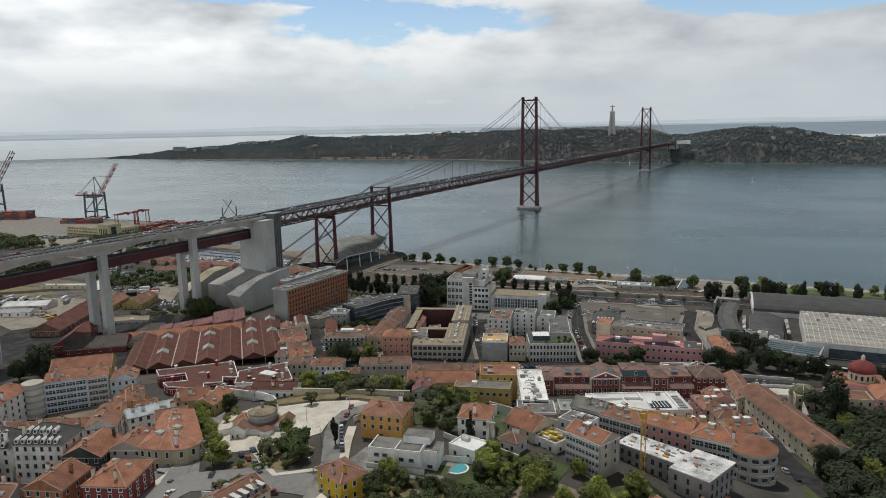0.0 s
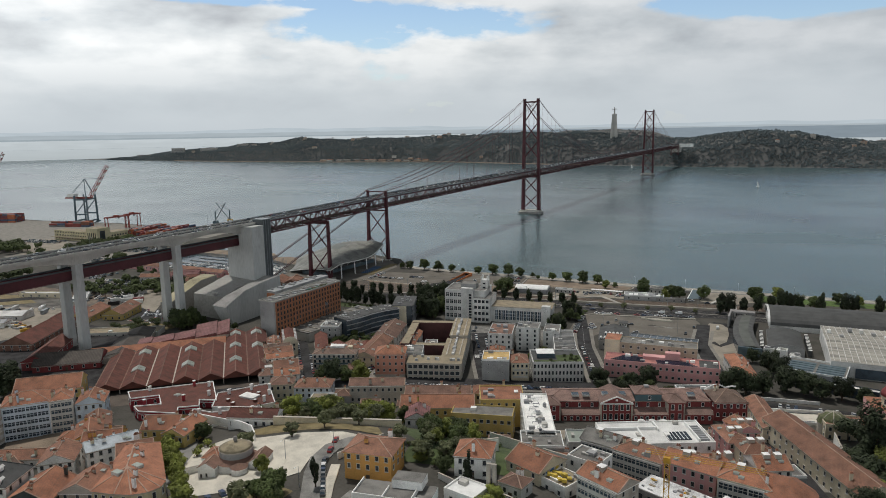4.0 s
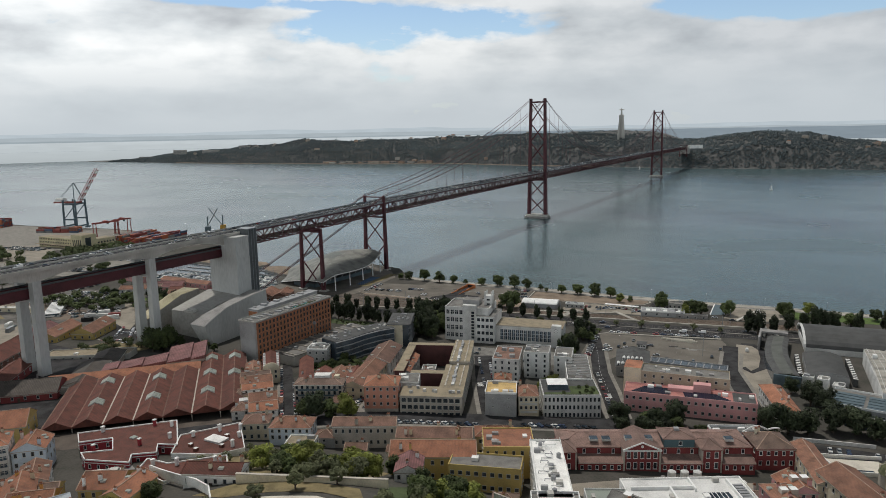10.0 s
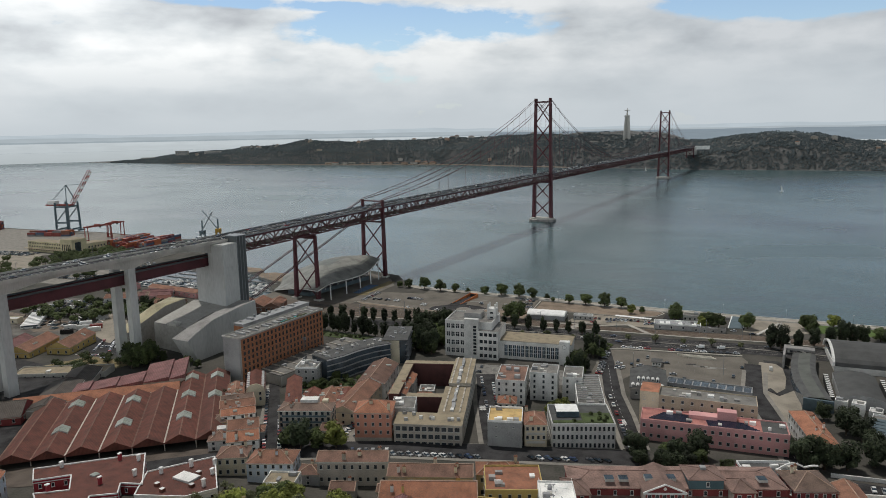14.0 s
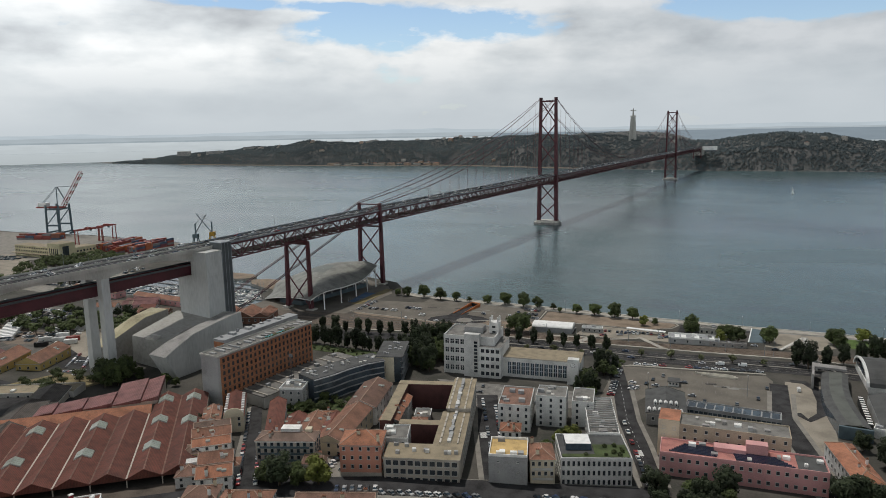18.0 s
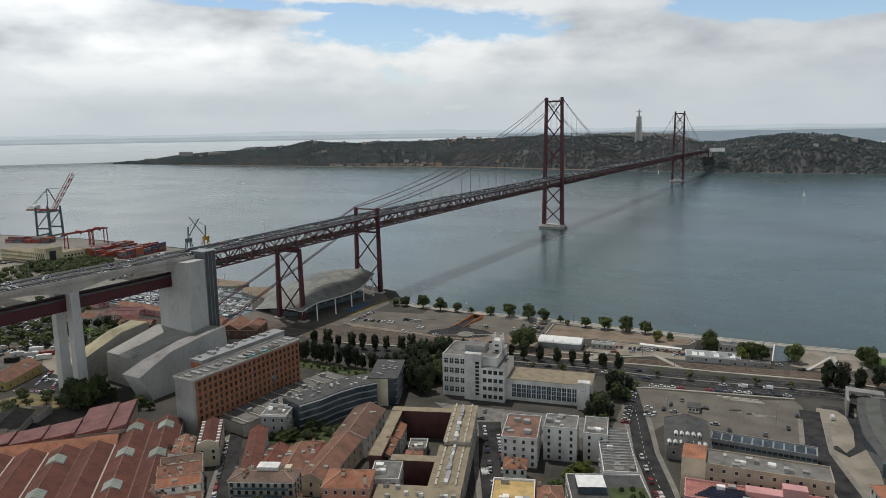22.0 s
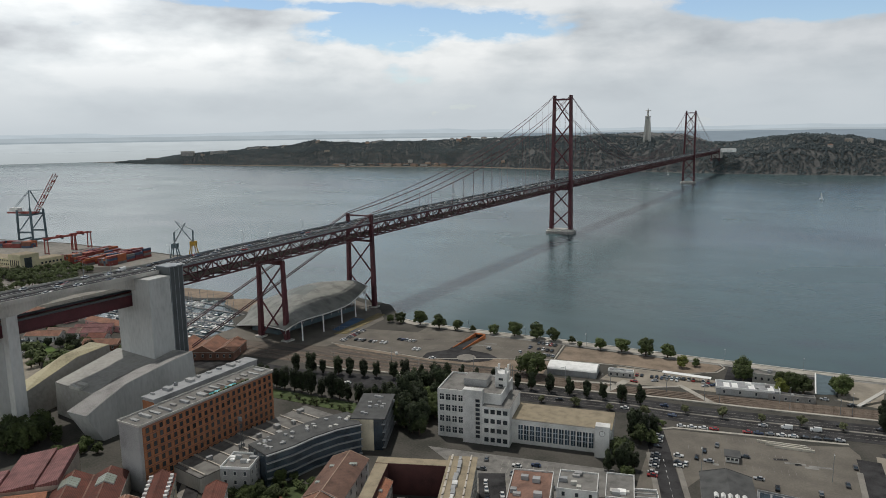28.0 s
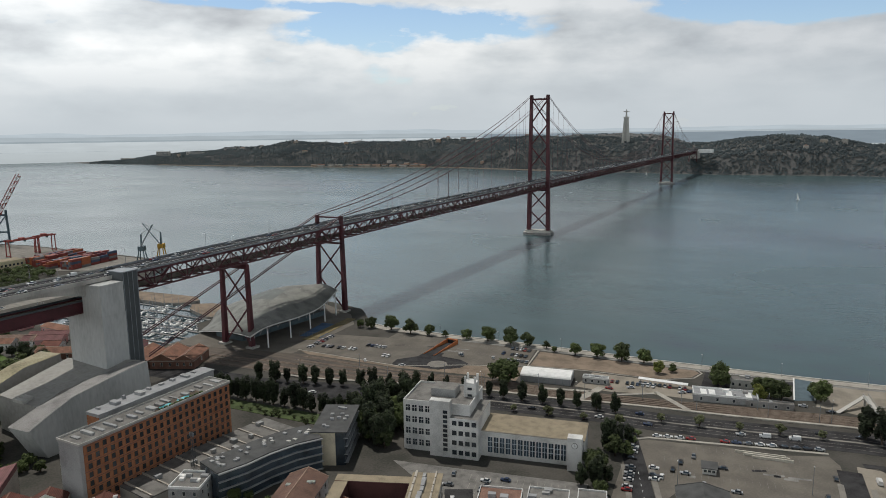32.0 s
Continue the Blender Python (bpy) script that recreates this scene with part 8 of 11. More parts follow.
m.face([(4.6, -12.8, 9.4), (4.6, 4, 9.4), (-3, 4, 12.6), (-3, -12.8, 12.6)][::-1], M_PALR)
part("pediment", m, pal)
for a, b in (((-10.6, -13, 9.3), (-3, -13, 12.5)), ((-3, -13, 12.5), (4.6, -13, 9.3)), ((-10.6, -13, 9.1), (4.6, -13, 9.1))):
    part("moulding", Mesh().beam(a, b, 0.4, 0.5, M_PAINT), pal, "white moulding")
part("roundel", Mesh().tube([(-3, -12.78, 10.8), (-3, -12.95, 10.8)], [0.6, 0.6], M_PAINT, 12), pal)
for z in (8.2, 4.3):
    part("string_course", Mesh().box(-35.1, -8.25, z, 41.1, -8.0, z + 0.35, M_STONE), pal)
for u in (-38.05, -29.0, -10.05, 4.0, 20.7, 28.2):
    part("corner_pier", Mesh().box(u - 0.3, -13.1 if u < 5 else -12.1, -3, u + 0.3, -8.0, 8.6, M_STONE), pal, "pale stone corner strip")
for u0, u1 in ((-28, -10.5), (4.5, 20.5), (28.5, 41)):
    part("front_room", Mesh().box(u0, -13, -3, u1, -8.02, 4.0, M_REDR), pal)
    part("front_room_roof", Mesh().face([(u0 - 0.3, -13.3, 4.0), (u1 + 0.3, -13.3, 4.0), (u1 + 0.3, -8.0, 5.6), (u0 - 0.3, -8.0, 5.6)], M_PALR).box(u0 - 0.3, -13.3, 3.7, u1 + 0.3, -13.0, 4.0, M_STONE), pal, "pale tiled lean-to roof")
    wall_windows(pal, u0, u1, -13, 0, 0.2, 1, 3.6, max(1, int((u1 - u0) / 2.6)), 1.3, 1.7, M_PAINT, M_GLASS)
    wall_windows(pal, u0, u1, -8, 0, 4.4, 1, 4.2, max(1, int((u1 - u0) / 4.4)), 1.2, 1.9, M_PAINT, M_GLASS)
wall_windows(pal, -9.5, 3.5, -12.5, 0, 0.3, 2, 4.4, 5, 1.5, 2.8, M_PAINT, M_GLASS)
wall_windows(pal, -37, -30, -13, 0, 0.2, 2, 4.3, 2, 1.3, 2.2, M_PAINT, M_GLASS)
part("pavilion", Mesh().box(20.7, -12, -3, 28.2, -8.01, 9.4, M_REDR), pal)
part("pavilion_roof", hip_roof(8.2, 10, 9.4, 2.6, 0.3, M_PALR), pal, at=pose(24.4, -7.4, 0))
wall_windows(pal, 21.2, 27.8, -12, 0, 0.2, 2, 4.4, 2, 1.5, 2.6, M_PAINT, M_GLASS)
M_TEAL = mat("teal_sheet", (0.06, 0.12, 0.14), 0.6, 0, 0.2, 1)
part("teal_mansard", Mesh().box(6.5, -8.6, 8.6, 18.5, 2, 12.2, M_TEAL), pal, "dark teal attic storey")
part("attic_window", window_data(1.3, 1.8, M_PAINT, M_GLASS), pal, at=pose(13, -8.6, 10.4))
part("attic_roof", hip_roof(12.4, 11, 12.2, 1.8, 0.4, M_PALR), pal, at=pose(12.5, -3.3, 0))
part("attic_lantern", Mesh().box(11.6, -4.3, 13.6, 13.6, -2.3, 14.6, M_METALR), pal)
for u, v, a in ((-6.8, -4.5, 23), (0.9, -4.5, -23), (-21, -4.6, 0), (-16, -4.6, 0), (33, -4.6, 0)):
    part("skylight", Mesh().box(u - 1.6, v - 2.2, 10.2, u + 1.6, v + 1.2, 11.15 if a == 0 else 11.5, M_FRAME, M_GLASSB), pal)
for i in range(9):
    u, v = 4 + 3.6 * i, -17.5 - 1.5 * (i % 3)
    thing("rubble_heap", "low heap of pale rubble in a palace courtyard", "rubble", *turned(332.6, -797.4, 25)(u, v), 7.4, 40 * i, data=Mesh().prism(ring_xy(1.6 + 0.3 * (i % 3), 7), 0, 0.5, M_WHITEG).prism(ring_xy(0.9, 6), 0.5, 1.0 + 0.2 * (i % 2), M_CONCD).data("rubble_heap"), group="rubble heaps")
annex = house(379, -776, 15, 15, 25, 8.2, M_REDR, M_TILE4, "hip", 2, "dark red annex with a curved white gable", nf=5, ns=3, frame_mat=M_PAINT, g=7)
house(366, -770, 20, 11, 25, 7.4, M_REDR, M_ROOFD, "flat", 2, "dark red annex with roof machinery", nf=5, ns=3, units=9, frame_mat=M_PAINT, g=6.5)
wave = Mesh()
for k in range(12):
    a, b = k / 12, (k + 1) / 12
    h0, h1 = (abs(math.sin(math.pi * 1.5 * f)) * 1.6 + 1.2 * math.sin(math.pi * f) for f in (a, b))
    wave.beam((-7.5 + 15 * a, 7.4, 8.6 + h0), (-7.5 + 15 * b, 7.4, 8.6 + h1), 0.5, 0.55, M_PAINT)
part("curved_gable", wave, annex, "white curving gable line")
patch("palace_terrace", [(399, -760), (420, -753), (421, -766), (405, -772)], M_CALC, "pale paved palace terrace", 0.14, "paving", 6)
low = Mesh()
for (a, b), (c, d) in (((398, -759), (421, -751)), ((398, -759), (405, -774)), ((405, -774), (423, -768)), ((392, -752), (399, -759)), ((388, -745), (420, -739))):
    low.beam((a, b, terrain(a, b) + 0.8), (c, d, terrain(c, d) + 0.8), 0.5, 1.7, M_WHITE)
thing("terrace_wall", "low white walls round a palace terrace", "wall", data=low.data("terrace_wall"))
thing("garden_basin", "long dark garden basin with a pale rim", "basin", 412, -768.5, terrain(412, -768) + 0.1, 16, data=Mesh().box(-6, -1.8, -0.4, 6, 1.8, 0.2, M_STONE, M_GLASSB).data("garden_basin"))
patch("palace_court", [(308, -838), (340, -846), (378, -826), (376, -800), (330, -822)], M_SAND, "pale rubble-strewn palace courtyard", 0.10, "yard", 6)
for i in range(3):
    t = thing("tank", "white cylindrical storage tank in a yard", "tank", 347 + 4.4 * i, -812 + 2 * i, 7.8, 0, group="tanks")
    part("shell", Mesh().tube([(0, 0, 0), (0, 0, 3.6), (0, 0, 4.0)], [1.6, 1.6, 0.9], M_WHITEG, 14), t)
flatw = house(358, -845, 42, 21, 28, 8, M_WHITE, M_WHITEG, "flat", 2, "white modern building with a pale flat roof and glass strip", nf=8, ns=3, units=4, g=13, name="modern_building")
part("roof_glazing", Mesh().box(4, -7, 8.12, 13, 0, 8.5, M_GLASSB), flatw)
for i in range(6):
    part("roof_frame", Mesh().box(3.9 + 1.5 * i, -7.1, 8.5, 4.1 + 1.5 * i, 0.1, 8.66, M_PAINT), flatw)
for u0, v0, u1, v1 in ((-19, 3, 2, 3.6), (2.2, 1.5, 2.8, 9), (15, -9, 15.6, 8), (-6, -9, -5.4, 3)):
    part("roof_upstand", Mesh().box(u0, v0, 8.1, u1, v1, 9.3, M_PAINT), flatw, "white roof upstand")
for i in range(8):
    part("roof_louvre", Mesh().box(16.2, -8 + 1.7 * i, 8.1, 19.5, -7 + 1.7 * i, 8.8, M_METALR), flatw)

# rows of houses on the west side of the hill
for k, (x, y, w, d, rz, h, wl, rf, lab) in enumerate((
        (345, -872, 14, 11, -12, 15, M_GREYR, M_ROOFG, "grey apartment house with a stepped grey roof"),
        (360, -876, 19, 11, -14, 14, M_CREAM, M_TILE, "terraced house with an orange-brown tiled roof"),
        (378, -881, 18, 11, -12, 14.5, M_PINK, M_TILE2, "pink terraced house with an orange tiled roof"),
        (395, -886, 16, 12, -8, 15, M_CREAM, M_TILE2, "cream corner apartment house with orange roof"),
        (358, -921, 15, 10, -24, 13, M_STONE, M_TILE2, "apartment house with glazed balconies and an orange roof"),
        (386, -834, 9, 16, 28, 13, M_PINK, M_TILE, "narrow pink house with a tiled roof"),
        (389, -822, 10, 12, 28, 12.5, M_PINK, M_TILE2, "pink terraced house with white skylights"),
        (394, -842, 11, 12, 28, 12.5, M_CREAM, M_TILE, "cream terraced house with tiled roof"),
        (400, -855, 12, 12, 28, 13, M_CREAM, M_TILE2, "terraced house with orange tiles and roof hatch"),
        (384, -860, 12, 12, 28, 12, M_PINK, M_TILE2, "small pink house among terraces"),
        (372, -862, 11, 10, 20, 11, M_CREAM, M_TILE, "old house with orange tiles"))):
    hw = house(x, y, w, d, rz, h, wl, rf, "hip" if k % 2 else "gable", 4 if h > 12 else 3, lab, sky=2, chim=2, group="west terraces")
    for q in range(2 if k > 4 else 1):
        part("roof_hatch", Mesh().box(-w * 0.2 + w * 0.35 * q, -1.8, h + 0.4, -w * 0.2 + w * 0.35 * q + 2.4, 0.6, h + min(w, d) * 0.26 + 0.7, M_STONE, M_PAINT), hw, "white roof hatch")
    if k in (0, 1, 3, 4):
        glazed_front(hw, w, d, h, 4, M_FRAME if k else M_GREYR)
curv = thing("rounded_apartment_house", "rounded corner apartment house with stone bands and orange roof", "building", 407, -888, 15, 0)
arcp = [(8 * math.cos(a), -1 + 8 * math.sin(a)) for a in [radians(-150 + 15 * i) for i in range(13)]]
outl = arcp + [(2, 9), (-9, 9)]
part("wall", Mesh().prism(outl, -5, 14.5, M_GREYR), curv)
for f in range(5):
    part("band", Mesh().prism([(x * 1.04, y * 1.04) for x, y in outl], 0.0 + 3.4 * f, 0.9 + 3.4 * f, M_STONE), curv)
m = Mesh()
for i in range(len(outl)):
    a, b = outl[i], outl[(i + 1) % len(outl)]
    m.face([(a[0] * 1.05, a[1] * 1.05, 14.5), (b[0] * 1.05, b[1] * 1.05, 14.5), (0, 1, 18)], M_TILE2)
part("roof", m, curv)
for f in range(4):
    for a in (-130, -105, -80, -55, -30):
        q = radians(a)
        part("window", window_data(2.4, 1.6, M_FRAME, M_GLASS), curv, at=pose(8.05 * math.cos(q), -1 + 8.05 * math.sin(q), 2.2 + 3.4 * f, 0, 0, a + 90))
# concrete shell under construction
con = thing("unfinished_block", "raw grey concrete apartment block under construction, pale roof slab", "building", 377, -909, 20, -20)
part("wall", Mesh().box(-12, -5, -4, 10, 5, 11, M_CONCD), con)
part("roof_slab", Mesh().box(-12.3, -5.3, 11, 10.2, 5.3, 11.4, M_CONC, M_SITE), con)
part("corner_wing", Mesh().box(10.01, -9, -4, 24, 9, 11, M_CONCD), con)
part("wing_slab", Mesh().box(10.25, -9.3, 11, 24.3, 9.3, 11.4, M_CONC, M_SITE), con)
wall_windows(con, -11.5, 9.5, -5, 0, 0, 3, 3.4, 7, 1.5, 2.2, M_CONCD, M_GLASS)
wall_windows(con, 10.5, 23.5, -9, 0, 0, 3, 3.4, 3, 1.2, 2.2, M_CONCD, M_GLASS)
wall_windows(con, -8.5, 8.5, 24, 1, 0, 3, 3.4, 5, 1.5, 2.4, M_CONCD, M_GLASS)
cr = random.Random(9)
for i in range(44):
    u, v = cr.uniform(-11, 21), cr.uniform(-4.2, 4) if i % 3 else cr.uniform(-4, 7) * 0.6
    part("building_material", Mesh().box(u, v, 11.4, u + cr.uniform(0.4, 2.2), v + cr.uniform(0.2, 0.9), 11.55 + cr.random() * 0.5, cr.choice((M_YSTEEL, M_ROOFT, M_METALR, M_BRICK, M_CONCD, M_ROOFT))), con)
crane = thing("tower_crane", "yellow lattice tower crane at a building site", "crane", 375, -921, 22)
mast = Mesh()
for s, t in ((-1, -1), (1, -1), (1, 1), (-1, 1)):
    mast.beam((s * 0.7, t * 0.7, 0), (s * 0.7, t * 0.7, 27), 0.14, 0.14, M_YSTEEL)
for i in range(18):
    z = 1.5 * i
    for a, b in (((-0.7, -0.7), (0.7, -0.7)), ((0.7, -0.7), (0.7, 0.7)), ((0.7, 0.7), (-0.7, 0.7)), ((-0.7, 0.7), (-0.7, -0.7))):
        p, q = (a, b) if i % 2 else (b, a)
        mast.beam((*p, z), (*q, z + 1.5), 0.07, 0.07, M_YSTEEL)
part("mast", mast, crane)
jib = Mesh()
for s, z in ((-0.6, 27), (0.6, 27), (0, 28)):
    jib.beam((-6, s, z), (26, s, z), 0.12, 0.12, M_YSTEEL)
for i in range(20):
    jib.beam((-6 + 1.6 * i, -0.6, 27), (-5.2 + 1.6 * i, 0, 28), 0.06, 0.06, M_YSTEEL).beam((-5.2 + 1.6 * i, 0, 28), (-4.4 + 1.6 * i, 0.6, 27), 0.06, 0.06, M_YSTEEL)
part("jib", jib, crane)
part("cab", Mesh().box(-0.9, -1.6, 25.2, 0.9, -0.5, 26.9, M_YSTEEL), crane)
part("counterweight", Mesh().box(-6.4, -0.8, 25.6, -4.8, 0.8, 27.0, M_CONCD), crane)

# palace and gardens further west
house(419, -824, 15, 66, 30, 8.5, M_CREAM, M_TILE, "gable", 2, "long cream palace wing with a brown tiled roof", nf=3, ns=15, chim=2, g=8, rise=3.4)
house(396, -787, 9, 34, 17, 8, M_CREAM, M_TILE, "gable", 2, "cream palace range with a brown tiled roof", nf=2, ns=8, chim=1, g=6)
house(436, -775, 34, 12, 14, 7, M_CREAM, M_TILE, "flat", 2, "pale palace range with a roof terrace", nf=9, ns=3, g=5)
dome = thing("domed_chapel", "palace chapel with a dark red dome on a pale drum", "chapel", 450, -752, 4, 10)
part("body", Mesh().box(-11, -9, -1, 11, 9, 10, M_PINK, M_TILE2), dome)
part("drum", Mesh().tube([(0, 0, 10), (0, 0, 14.5)], [6.0, 6.0], M_CREAM, 16), dome)
dm = Mesh().tube([(0, 0, 14.5), (0, 0, 16.5), (0, 0, 18.3), (0, 0, 19.6), (0, 0, 20.2)], [6.5, 6.0, 4.6, 2.4, 0.6], M_REDR, 16)
part("dome", dm, dome, "dark red dome", True)
part("roof_lantern", Mesh().tube([(0, 0, 20), (0, 0, 22), (0, 0, 23)], [0.9, 0.9, 0.1], M_CREAM, 8), dome)
for i in range(6):
    a = radians(-150 + 24 * i)
    part("window", window_data(1.3, 2.6, M_FRAME, M_GLASS), dome, at=pose(6.02 * math.cos(a), 6.02 * math.sin(a), 12.2, 0, 0, math.degrees(a) + 90))
house(468, -765, 30, 20, 10, 9, M_PINK, M_TILE2, "hip", 2, "pink palace wing with an orange roof and arcade", nf=9, ns=5, g=4.5)
grove(428, -880, 452, -800, 12, ("round", "tall", "round", "bright"), 1.5, 91)
thicket(428, -905, 525, -786, 170, 1.6, 92, "dense dark garden trees on the slope", 900, M_LEAFD, 0.34)
tree(436, -806, 2.7, "tall", label="very tall dark araucaria-like tree with a ragged crown")
tree(411, -856, 1.1, "round")

# ==== hill with chapel, villas and gardens ====
chapel = thing("round_chapel", "round whitewashed chapel with tiled lean-to roofs and a low dome", "chapel", 235.2, -948.2, 27.4, 20)


def ring(r, n=20, cx=0.0, cy=0.0):
    return [(cx + r * math.cos(math.tau * i / n), cy + r * math.sin(math.tau * i / n)) for i in range(n)]


M_LICHEN = mat("lichened_stone", (0.27, 0.225, 0.15), 0.9, 0, 0.45, 1.2, 0.2, 5)
chapel.scale = (0.80, 0.80, 0.96)
part("drum", Mesh().prism(ring(7.0, 28), -5, 7.6, M_GREYR), chapel, "grey stained round drum")
part("drum_cornice", Mesh().prism(ring(7.35, 28), 7.6, 8.0, M_STONE), chapel)
part("dome", Mesh().tube([(0, 0, 8.0), (0, 0, 8.7), (0, 0, 9.5), (0, 0, 10.0)], [7.2, 5.9, 3.6, 0.9], M_LICHEN, 28), chapel, "lichened low dome", True)
part("finial", Mesh().tube([(0, 0, 9.9), (0, 0, 10.4), (0, 0, 11.2), (0, 0, 11.9), (0, 0, 12.2)], [0.5, 0.8, 1.0, 0.7, 0.1], M_CONCD, 10), chapel)
m, k = Mesh(), 16
for i in range(k):
    p, q = radians(150 + 250 * i / k), radians(150 + 250 * (i + 1) / k)
    P, Q = (9.8 * math.cos(p), 9.8 * math.sin(p)), (9.8 * math.cos(q), 9.8 * math.sin(q))
    r, s = (6.9 * math.cos(p), 6.9 * math.sin(p)), (6.9 * math.cos(q), 6.9 * math.sin(q))
    m.face([(*P, 4.0), (*Q, 4.0), (*s, 5.5), (*r, 5.5)], M_TILE3)
    m.face([(P[0] * 0.97, P[1] * 0.97, -5), (Q[0] * 0.97, Q[1] * 0.97, -5), (Q[0] * 0.97, Q[1] * 0.97, 4.1), (P[0] * 0.97, P[1] * 0.97, 4.1)], M_WHITE)
part("ambulatory", m, chapel, "tiled ring passage")
part("apse", Mesh().prism(ring(3.4, 16, 5.0, -9.0), -5, 4.2, M_WHITE), chapel)
part("apse_roof", Mesh().tube([(5.0, -9.0, 4.2), (5.0, -9.0, 5.4)], [3.7, 0.6], M_TILE3, 16), chapel)
part("sacristy", Mesh().box(8, -6, -5, 14.5, 5, 4.6, M_WHITE), chapel)
part("sacristy_roof", hip_roof(6.5, 11, 4.6, 2.0, 0.3, M_TILE3, True, M_WHITE, False), chapel, at=pose(11.25, -0.5, 0))
part("porch", Mesh().box(-12, -12, -5, -4.5, -4, 4.4, M_WHITE), chapel)
part("porch_roof", hip_roof(7.5, 8, 4.4, 1.9, 0.3, M_TILE3, True, M_WHITE, False), chapel, at=pose(-8.25, -8, 0))
part("west_range", Mesh().box(-14, -4, -5, -6.5, 7, 4.8, M_WHITE), chapel)
part("west_roof", hip_roof(7.5, 11, 4.8, 1.5, 0.3, M_TILE2), chapel, at=pose(-10.25, 1.5, 0))
for u, v, z in ((-8.2, -12, 1.8), (-10.6, -12, 1.4), (11, -6, 2.4), (2, -11.2, 1.6)):
    part("window", window_data(0.9, 1.4, M_STONE, M_GLASS), chapel, at=pose(u, v, z))

house(294.2, -978.5, 13.4, 9.8, -22.6, 7.4, M_BYELLOW, M_TILE, "hip", 2, "bright yellow villa with a hipped tiled roof", nf=3, ns=3, chim=2, g=30.5, over=0.8, frame_mat=M_PAINT)
villa = thing("white_villa", "white cubic modern villa with terraces", "villa", 301, -953, 29.8, 12)
part("west_block", Mesh().box(-11, -4, -2, -1, 6, 6.2, M_WHITE, M_ROOFG), villa)
part("middle_block", Mesh().box(-1, -6, -2, 8, 5, 7.2, M_WHITE, M_ROOFG), villa)
part("east_block", Mesh().box(8, -3, -2, 13, 6, 6.4, M_WHITE, M_ROOFG), villa)
part("upper_room", Mesh().box(0, 1, 7.2, 9.5, 7, 9.8, M_WHITE, M_ROOFG), villa)
for x0, y0, x1, y1, z in ((-11, -4, -1, -3.7, 6.2), (-11, -3.7, -10.7, 6, 6.2), (-1, -6, 8, -5.7, 7.2), (-1, -5.7, -0.7, 0.9, 7.2), (7.7, -5.7, 8, 0.9, 7.2), (8.01, -3, 13, -2.7, 6.4)):
    part("parapet", Mesh().box(x0, y0, z, x1, y1, z + 0.7, M_WHITE), villa)
for u, v, z in ((-8, -4, 4.4), (-5, -4, 4.4), (-8, -4, 1.4), (1.5, -6, 4.6), (5, -6, 4.6), (1.5, -6, 1.5), (5, -6, 1.5), (10.5, -3, 1.6)):
    part("window", window_data(1.8, 1.2, M_GREYR, M_GLASS), villa, at=pose(u, v, z))
patch("villa_lawn", [(308, -958), (318, -955), (317, -948), (309, -950)], M_GRASS, "small green lawn by a villa", 0.2, "lawn", 4)
pool = thing("swimming_pool", "turquoise swimming pool with white coping", "pool", 319, -948, 29.4, 20)
part("coping", Mesh().prism(ring(4.2, 18), -1, 0.3, M_WHITE), pool)
part("pool_water", Mesh().prism([(x * 0.85, y * 0.8) for x, y in ring(4.2, 18)], 0.2, 0.36, M_POOL), pool)
pool2 = thing("swimming_pool", "small turquoise pool in a hillside garden", "pool", 322, -986, 29.6, 10)
part("coping", Mesh().box(-6, -2.5, -1, 6, 2.5, 0.3, M_WHITE), pool2)
part("pool_water", Mesh().box(-5.3, -1.8, 0.2, 5.3, 1.8, 0.36, M_POOL), pool2)
house(313, -918.5, 12, 12, 15, 7.6, M_WHITE, M_TILE2, "hip", 2, "white house with a bright orange hipped roof", nf=3, ns=3, g=29.6, rise=3.8, chim=1)
house(284.5, -936, 16, 13, 12, 9.6, M_OCHRE, M_TILE, "hip", 3, "ochre villa with a broad tiled roof", nf=5, ns=3, g=30.8, rise=2.6, over=0.7)
house(319, -938, 11, 9, -10, 5, M_WHITE, M_PAINT, "flat", 1, "white modern house with a sloping parapet", nf=2, ns=2, g=29)
house(331, -909, 14, 14, -20, 6.5, M_CREAM, M_TILE2, "gable", 2, "house with a broad orange-red roof", nf=3, ns=3, g=26.5)
house(342, -914, 10, 10, -22, 5, M_WHITE, M_ROOFT, "flat", 1, "low building with yellow and blue roof covers", nf=2, ns=2, units=5, g=26)
house(330, -925, 8, 7, -10, 5, M_CREAM, M_TILE3, "hip", 1, "small garden house with mossy tiles", nf=2, ns=1, g=28)
house(345, -893, 12, 10, -14, 8, M_WHITE, M_ROOFG, "flat", 2, "white flat-roofed building with ducts", nf=3, ns=2, units=5, g=22)
slab = thing("bell_slab", "tall thin pale concrete bell slab beside a low church", "bell tower", 325.5, -934, 27.5, 5)
for u in (-0.95, 0.95):
    part("pier", Mesh().box(u - 0.55, -0.5, -1, u + 0.55, 0.5, 13.5, M_STONE), slab)
part("cap", Mesh().box(-1.6, -0.5, 13.5, 1.6, 0.5, 14.2, M_STONE), slab)
M_TARPY = mat("yellow_tarpaulin", (0.55, 0.40, 0.06), 0.6, 0, 0.35, 1.0)
M_TARPB = mat("blue_tarpaulin", (0.05, 0.14, 0.32), 0.6, 0, 0.3, 1.0)
covers = Mesh()
